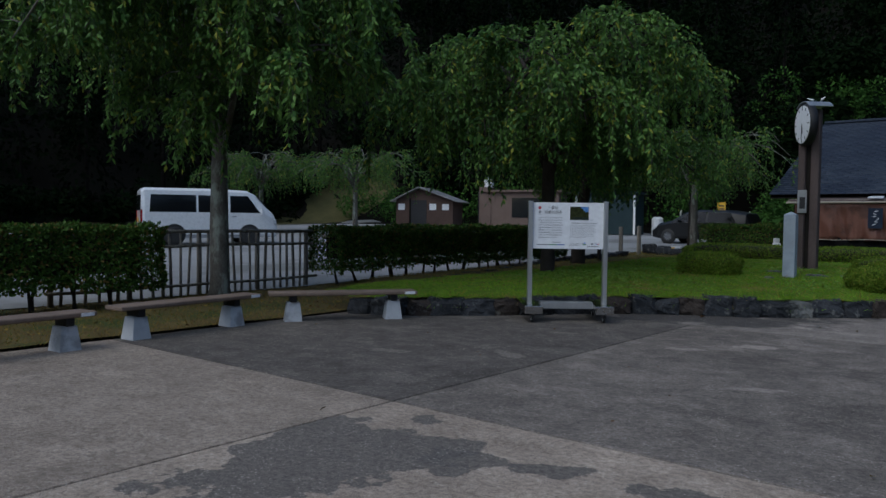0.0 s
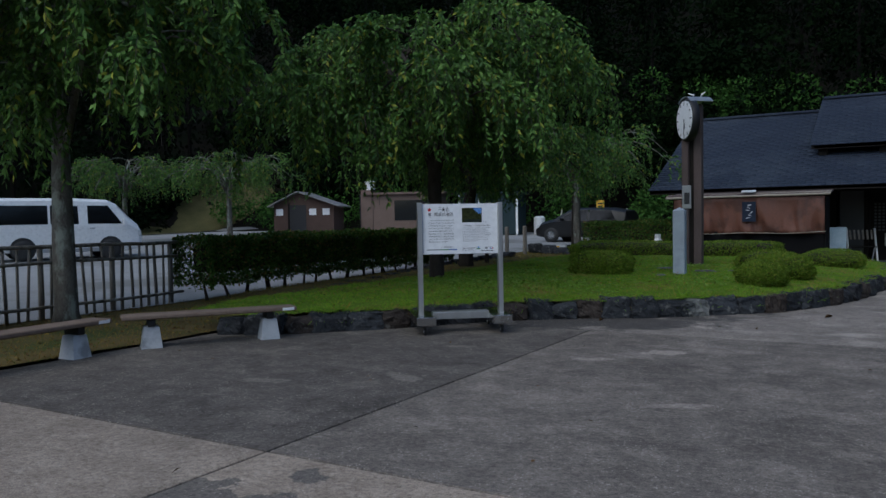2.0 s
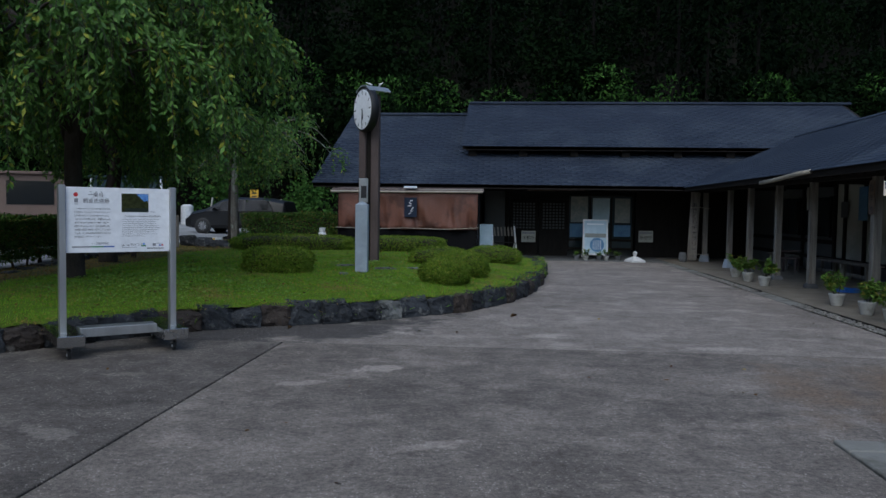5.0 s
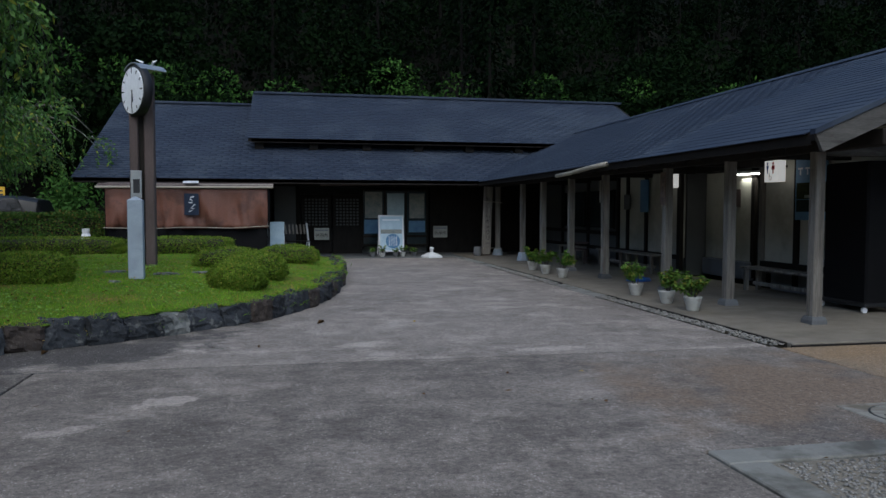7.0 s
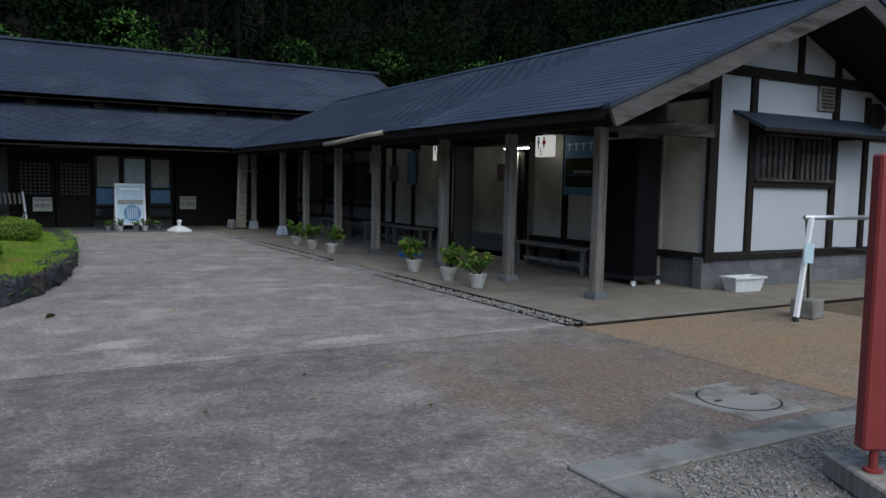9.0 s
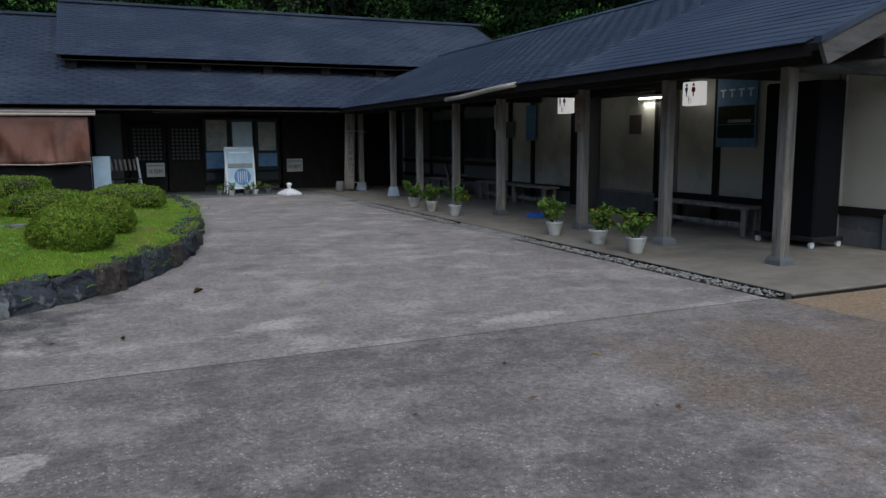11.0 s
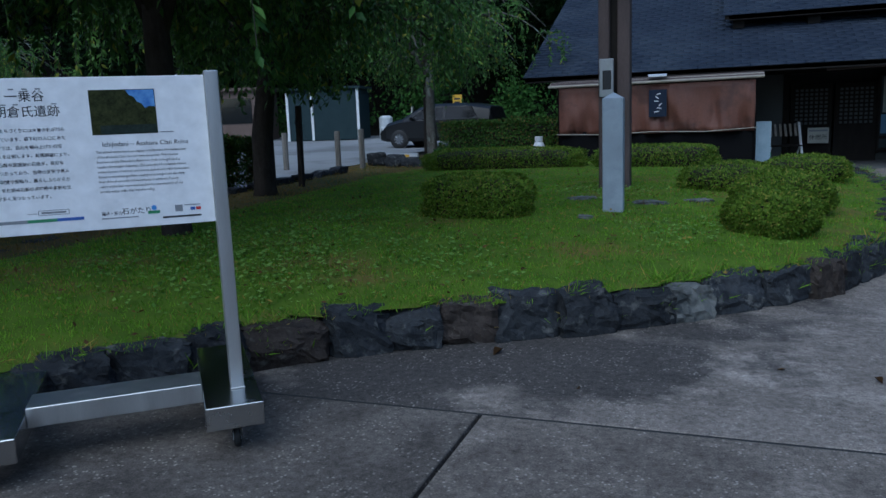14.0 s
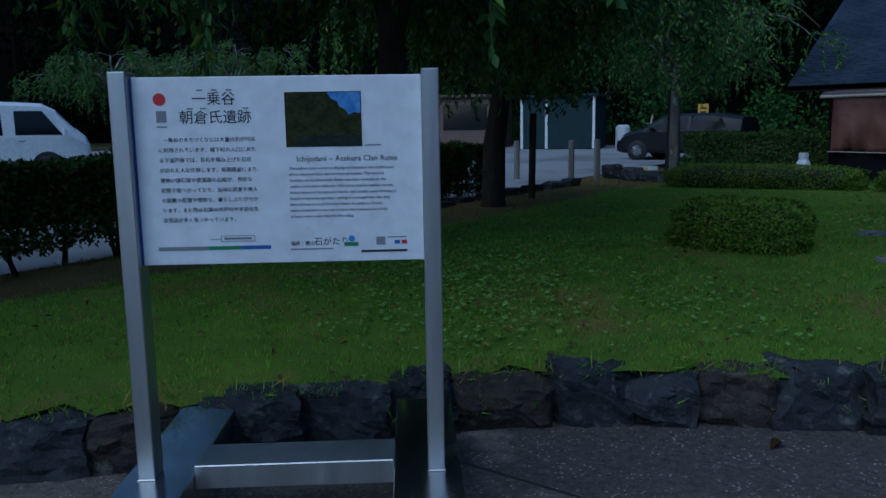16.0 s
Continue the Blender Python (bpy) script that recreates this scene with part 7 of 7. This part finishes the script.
for s in (-1, 1):
    for o in ([(-1.7, 1.0), (-0.45, 1.0), (-0.45, 1.44), (-1.45, 1.42)], [(-0.35, 1.0), (1.0, 0.99), (0.45, 1.38), (-0.35, 1.44)]):
        bm = bmesh.new()
        vs = [bm.verts.new((u, s * (0.875 - (w - 0.97) * 0.3), w)) for u, w in o]
        bm.faces.new(vs)
        bmesh.ops.solidify(bm, geom=bm.faces[:], thickness=-0.012)
        part("side_window", bm, DARK_GLASS, cb)
    part("headlight", box((2.02, s * 0.66, 0.74), (0.36, 0.2, 0.13), 0.03, pose(0, 0, 0, 0, 14, 0)), LENS, car)
    part("mirror", box((0.85, s * 0.98, 1.05), (0.1, 0.18, 0.13), 0.03), CAR_BLACK, car)
    for x in (-1.4, 1.4):
        part("wheel_arch", lathe([(0.37, 0), (0.37, 0.01)], 26, at=(x, s * 0.866, 0.33), m=pose(0, 0, 0, -90 * s, 0, 0)), BLACK, car)
        wheel(car, x, s * 0.8, 0.33, 0.2, 10)
part("windscreen", box((0.95, 0, 1.22), (0.02, 1.3, 0.62), 0.005, pose(0, 0, 0, 0, -58, 0)), DARK_GLASS, car)
part("number_plate", box((2.29, 0, 0.45), (0.02, 0.33, 0.16), 0.003), PAPER, car)

# ---- sheds across the car park ----
shed = thing("brown_shed", "small brown shed with a pitched grey tin roof and paper notices", "shed", (-31.2, 36.6, land(-31.2, 36.6)), 24)
SWD, SDP = 3.6, 2.4
part("wall", prism([(-SWD / 2, 0), (SWD / 2, 0), (SWD / 2, 1.9), (-0.3, 2.55), (-SWD / 2, 1.9)], -SDP / 2, SDP / 2, "y"), SHED_BROWN, shed)
for a, b in (((-2.1, 1.75), (-0.3, 2.6)), ((-0.3, 2.6), (2.2, 1.72))):
    part("roof_panel", prism([(a[0], a[1]), (b[0], b[1]), (b[0], b[1] + 0.06), (a[0], a[1] + 0.06)], -SDP / 2 - 0.35, SDP / 2 + 0.3, "y"), SHED_ROOF, shed, "grey corrugated tin roof")
# black plate painted for the unlit inside, no opening is cut
part("doorway", box((-0.35, -SDP / 2 - 0.005, 0.95), (1.0, 0.03, 1.8)), INK, shed)
part("door_frame", box((-0.9, -SDP / 2 - 0.03, 0.98), (0.1, 0.06, 1.95), 0.01), WOOD_DARK, shed)
for x in (-1.45, 0.55, 1.35):
    part("notice", box((x, -SDP / 2 - 0.02, 1.45), (0.42, 0.01, 0.38)), PAPER, shed)
hut = thing("toll_hut", "tan rendered hut with a dark window and a white roof tank", "hut", (-26.6, 40.5, land(-26.6, 40.5)), 20)
part("wall", box((0, 0, 1.2), (4.6, 2.6, 2.4), 0.02), HUT_WALL, hut)
part("roof", box((0, 0, 2.46), (5.0, 3.0, 0.14), 0.02), HUT_WALL, hut)
part("window", box((0.5, -1.31, 1.45), (2.2, 0.04, 1.2), 0.01), DARK_GLASS, hut)
part("chimney_block", box((-2.3, -1.0, 1.35), (0.75, 0.7, 2.7), 0.02), HUT_WALL, hut)
part("roof_tank", lathe([(0.28, 2.7), (0.3, 2.72), (0.3, 3.25), (0.26, 3.3)], 16, at=(-2.2, -0.9, 0)), WHITE, hut, "white water tank")
part("pipe", tube([(-2.62, -1.2, 2.5), (-2.72, -1.3, 2.4), (-2.72, -1.3, 0.2)], 0.04, 6), BLACK, hut)
part("yellow_notice", box((2.0, -1.32, 1.5), (0.4, 0.02, 0.25)), YELLOW, hut)

# ---- posts, kerb stones and clutter at the back of the lawn ----
for x, y, h, r, m, lab in ((-12.9, 26.0, 1.0, 0.075, WOOD_GREY, "weathered wooden bollard at the car park edge"), (-12.0, 25.6, 1.05, 0.075, WOOD_GREY, "weathered wooden bollard at the car park edge"),
                           (-14.2, 25.5, 1.0, 0.075, WOOD_GREY, "weathered wooden bollard at the car park edge")):
    t = thing("bollard", lab, "bollard", (x, y, land(x, y) - 0.02), 0, "wooden bollards")
    part("shaft", lathe([(r, 0.0), (r, h - 0.03), (r * 0.85, h)], 12), m, t)
for x, y, h in ((-11.05, 20.9, 1.75), (-11.6, 29.2, 2.3)):
    t = thing("support_stake", "dark timber stake propping a cherry tree", "stake", (x, y, land(x, y)), 0, "tree stakes")
    part("stake", box((0, 0, h / 2), (0.1, 0.1, h), 0.01, pose(0, 0, 0, 1.5, 2, 0)), BARK_DARK, t)
    part("tie", lathe([(0.08, 0), (0.08, 0.05)], 8, at=(0, 0, h * 0.8)), IRON, t)
kr = random.Random(5)
low_wall = thing("low_stone_kerb", "row of low dark kerb stones behind the lawn", "kerb stones", kind="structure")
for i in range(11):
    me = rock_mesh(100 + i, 0.55, 0.3, 0.32)
    o = mesh_object("kerb_stone", me, ROCK, low_wall)
    x = -12.0 + i * 0.5
    o.matrix_local = pose(x, 26.6 - 0.03 * i, land(x, 26.6) + 0.05, 0, 0, kr.uniform(-6, 6))
for i in range(14):
    me = rock_mesh(130 + i, 0.5, 0.32, 0.2)
    o = mesh_object("kerb_stone", me, ROCK, low_wall)
    y = 13 + i * 0.85
    x = -11.0 - 0.9 * min(1, max(0, (y - 14) / 6))
    o.matrix_local = pose(x, y, land(x, y) + 0.02, 0, 0, 90 + kr.uniform(-10, 10))
for i, (x, y) in enumerate(((-17.4, 41.5), (-16.4, 41.8), (-15.2, 42.0), (-14.0, 42.2))):
    t = thing("concrete_pot", "grey concrete tub with a plank at the car park edge", "tub", (x, y, land(x, y)), 10 * i, "concrete tubs")
    part("tub", lathe([(0.32, 0), (0.4, 0.6), (0.36, 0.62), (0.3, 0.55), (0.02, 0.54)], 12), CONCRETE_KERB, t)
    part("plank", box((0.3, 0, 0.75), (0.06, 0.12, 1.4), 0.006, pose(0, 0, 0, 0, 8 + 6 * (i % 2), 0)), PLASTER_AGED, t)
ysign = thing("yellow_sign", "small yellow warning sign on a post", "sign", (-14.6, 41.0, land(-14.6, 41.0)), 8)
part("post", tube([(0, 0, 0), (0, 0, 1.9)], 0.03, 6), IRON, ysign)
part("plate", box((0, -0.04, 1.65), (0.42, 0.02, 0.5), 0.004), YELLOW, ysign)
for i in range(2):
    part("mark", box((0, -0.053, 1.72 - i * 0.16), (0.26, 0.004, 0.07)), INK, ysign)
gs = thing("green_shed", "dark green steel shed with white corner trims", "shed", (-21.0, 40.8, land(-21.0, 40.8)), 12)
part("wall", box((0, 0, 1.15), (3.4, 2.2, 2.3), 0.02), WET_SILL, gs)
part("roof", box((0, 0, 2.36), (3.7, 2.5, 0.12), 0.02), WET_SILL, gs)
for x in (-1.68, -0.5, 1.68):
    part("trim", box((x, -1.12, 1.15), (0.12, 0.04, 2.3), 0.006), WHITE, gs)
can = thing("white_canister", "white plastic drum beside the sheds", "drum", (-18.3, 41.3, land(-18.3, 41.3)), 0)
part("drum", lathe([(0.3, 0), (0.32, 0.04), (0.32, 0.95), (0.2, 1.05)], 14), PLASTIC_WHITE, can)

for x, y, w in ((-10.55, 27.55, 0.42), (-10.05, 27.7, 0.30)):
    t = thing("concrete_block", "pale square concrete block at the foot of a cherry tree", "concrete block", (x, y, land(x, y) - 0.02), 8, "concrete blocks")
    part("block", box((0, 0, 0.2), (w, 0.3, 0.42), 0.015), CONCRETE_FOOT, t)
stop = thing("wheel_stop", "low concrete wheel stop with a worn yellow band", "wheel stop", (-12.3, 28.3, land(-12.3, 28.3)), 6)
part("beam", prism([(-0.09, 0.0), (0.09, 0.0), (0.06, 0.2), (-0.06, 0.2)], -0.75, 0.75, "x"), CONCRETE_FOOT, stop)
part("yellow_band", prism([(-0.094, 0.02), (-0.066, 0.17), (-0.062, 0.17), (-0.09, 0.02)], -0.5, 0.5, "x"), YELLOW, stop, "worn yellow paint")
# flat stepping stones sunk in the lawn by the marker
for i, (x, y, w) in enumerate(((-4.05, 17.0, 0.42), (-3.5, 17.35, 0.3), (-4.9, 17.2, 0.34), (-4.6, 15.75, 0.22))):
    t = thing("flat_stone", "flat weathered stone sunk in the lawn", "stone", (x, y, lawn_z(x, y) - 0.055), 25 * i, "flat stones in the lawn")
    o = mesh_object("stone", rock_mesh(200 + i, w, w * 0.7, 0.09), ROCK_PALE, t)
# a curled leaf and a twig lying on the court
for x, y, ln, turn in ((-1.58, 14.08, 0.12, 30), (-2.36, 12.32, 0.07, 110), (-4.62, 12.35, 0.10, 70)):
    t = thing("curled_leaf", "single dark curled dead leaf on the concrete", "leaf", (x, y, 0.002), turn, "dead leaves on the court")
    bm = bmesh.new()
    rows = [[bm.verts.new((ln * (u - 0.5), ln * 0.3 * w * math.sin(math.pi * min(0.96, max(0.04, u))), 0.002 + 0.35 * ln * abs(w) * math.sin(math.pi * u) + 0.15 * ln * u * u)) for w in (-1, 0, 1)] for u in (0.0, 0.25, 0.5, 0.75, 1.0)]
    for p, q in zip(rows, rows[1:]):
        for k in (0, 1):
            bm.faces.new((p[k], p[k + 1], q[k + 1], q[k]))
    bmesh.ops.solidify(bm, geom=bm.faces[:], thickness=0.002)
    part("blade", bm, DEAD_LEAF, t)

# ---- near roof shingles, one by one ----
one = shingle_mesh(SW, SE)
one.materials.append(SLATE)
sr = random.Random(6)
for j in range(n_v):
    for i in range(NEAR_U, n_u):
        o = new("shingle", one)
        o.parent = wing_roof
        o.matrix_local = west @ pose(i * SW + (0.5 * SW if j % 2 and i < n_u - 1 else 0.0), j * SE, sr.uniform(0, 0.002), 0, 0, sr.uniform(-0.3, 0.3))
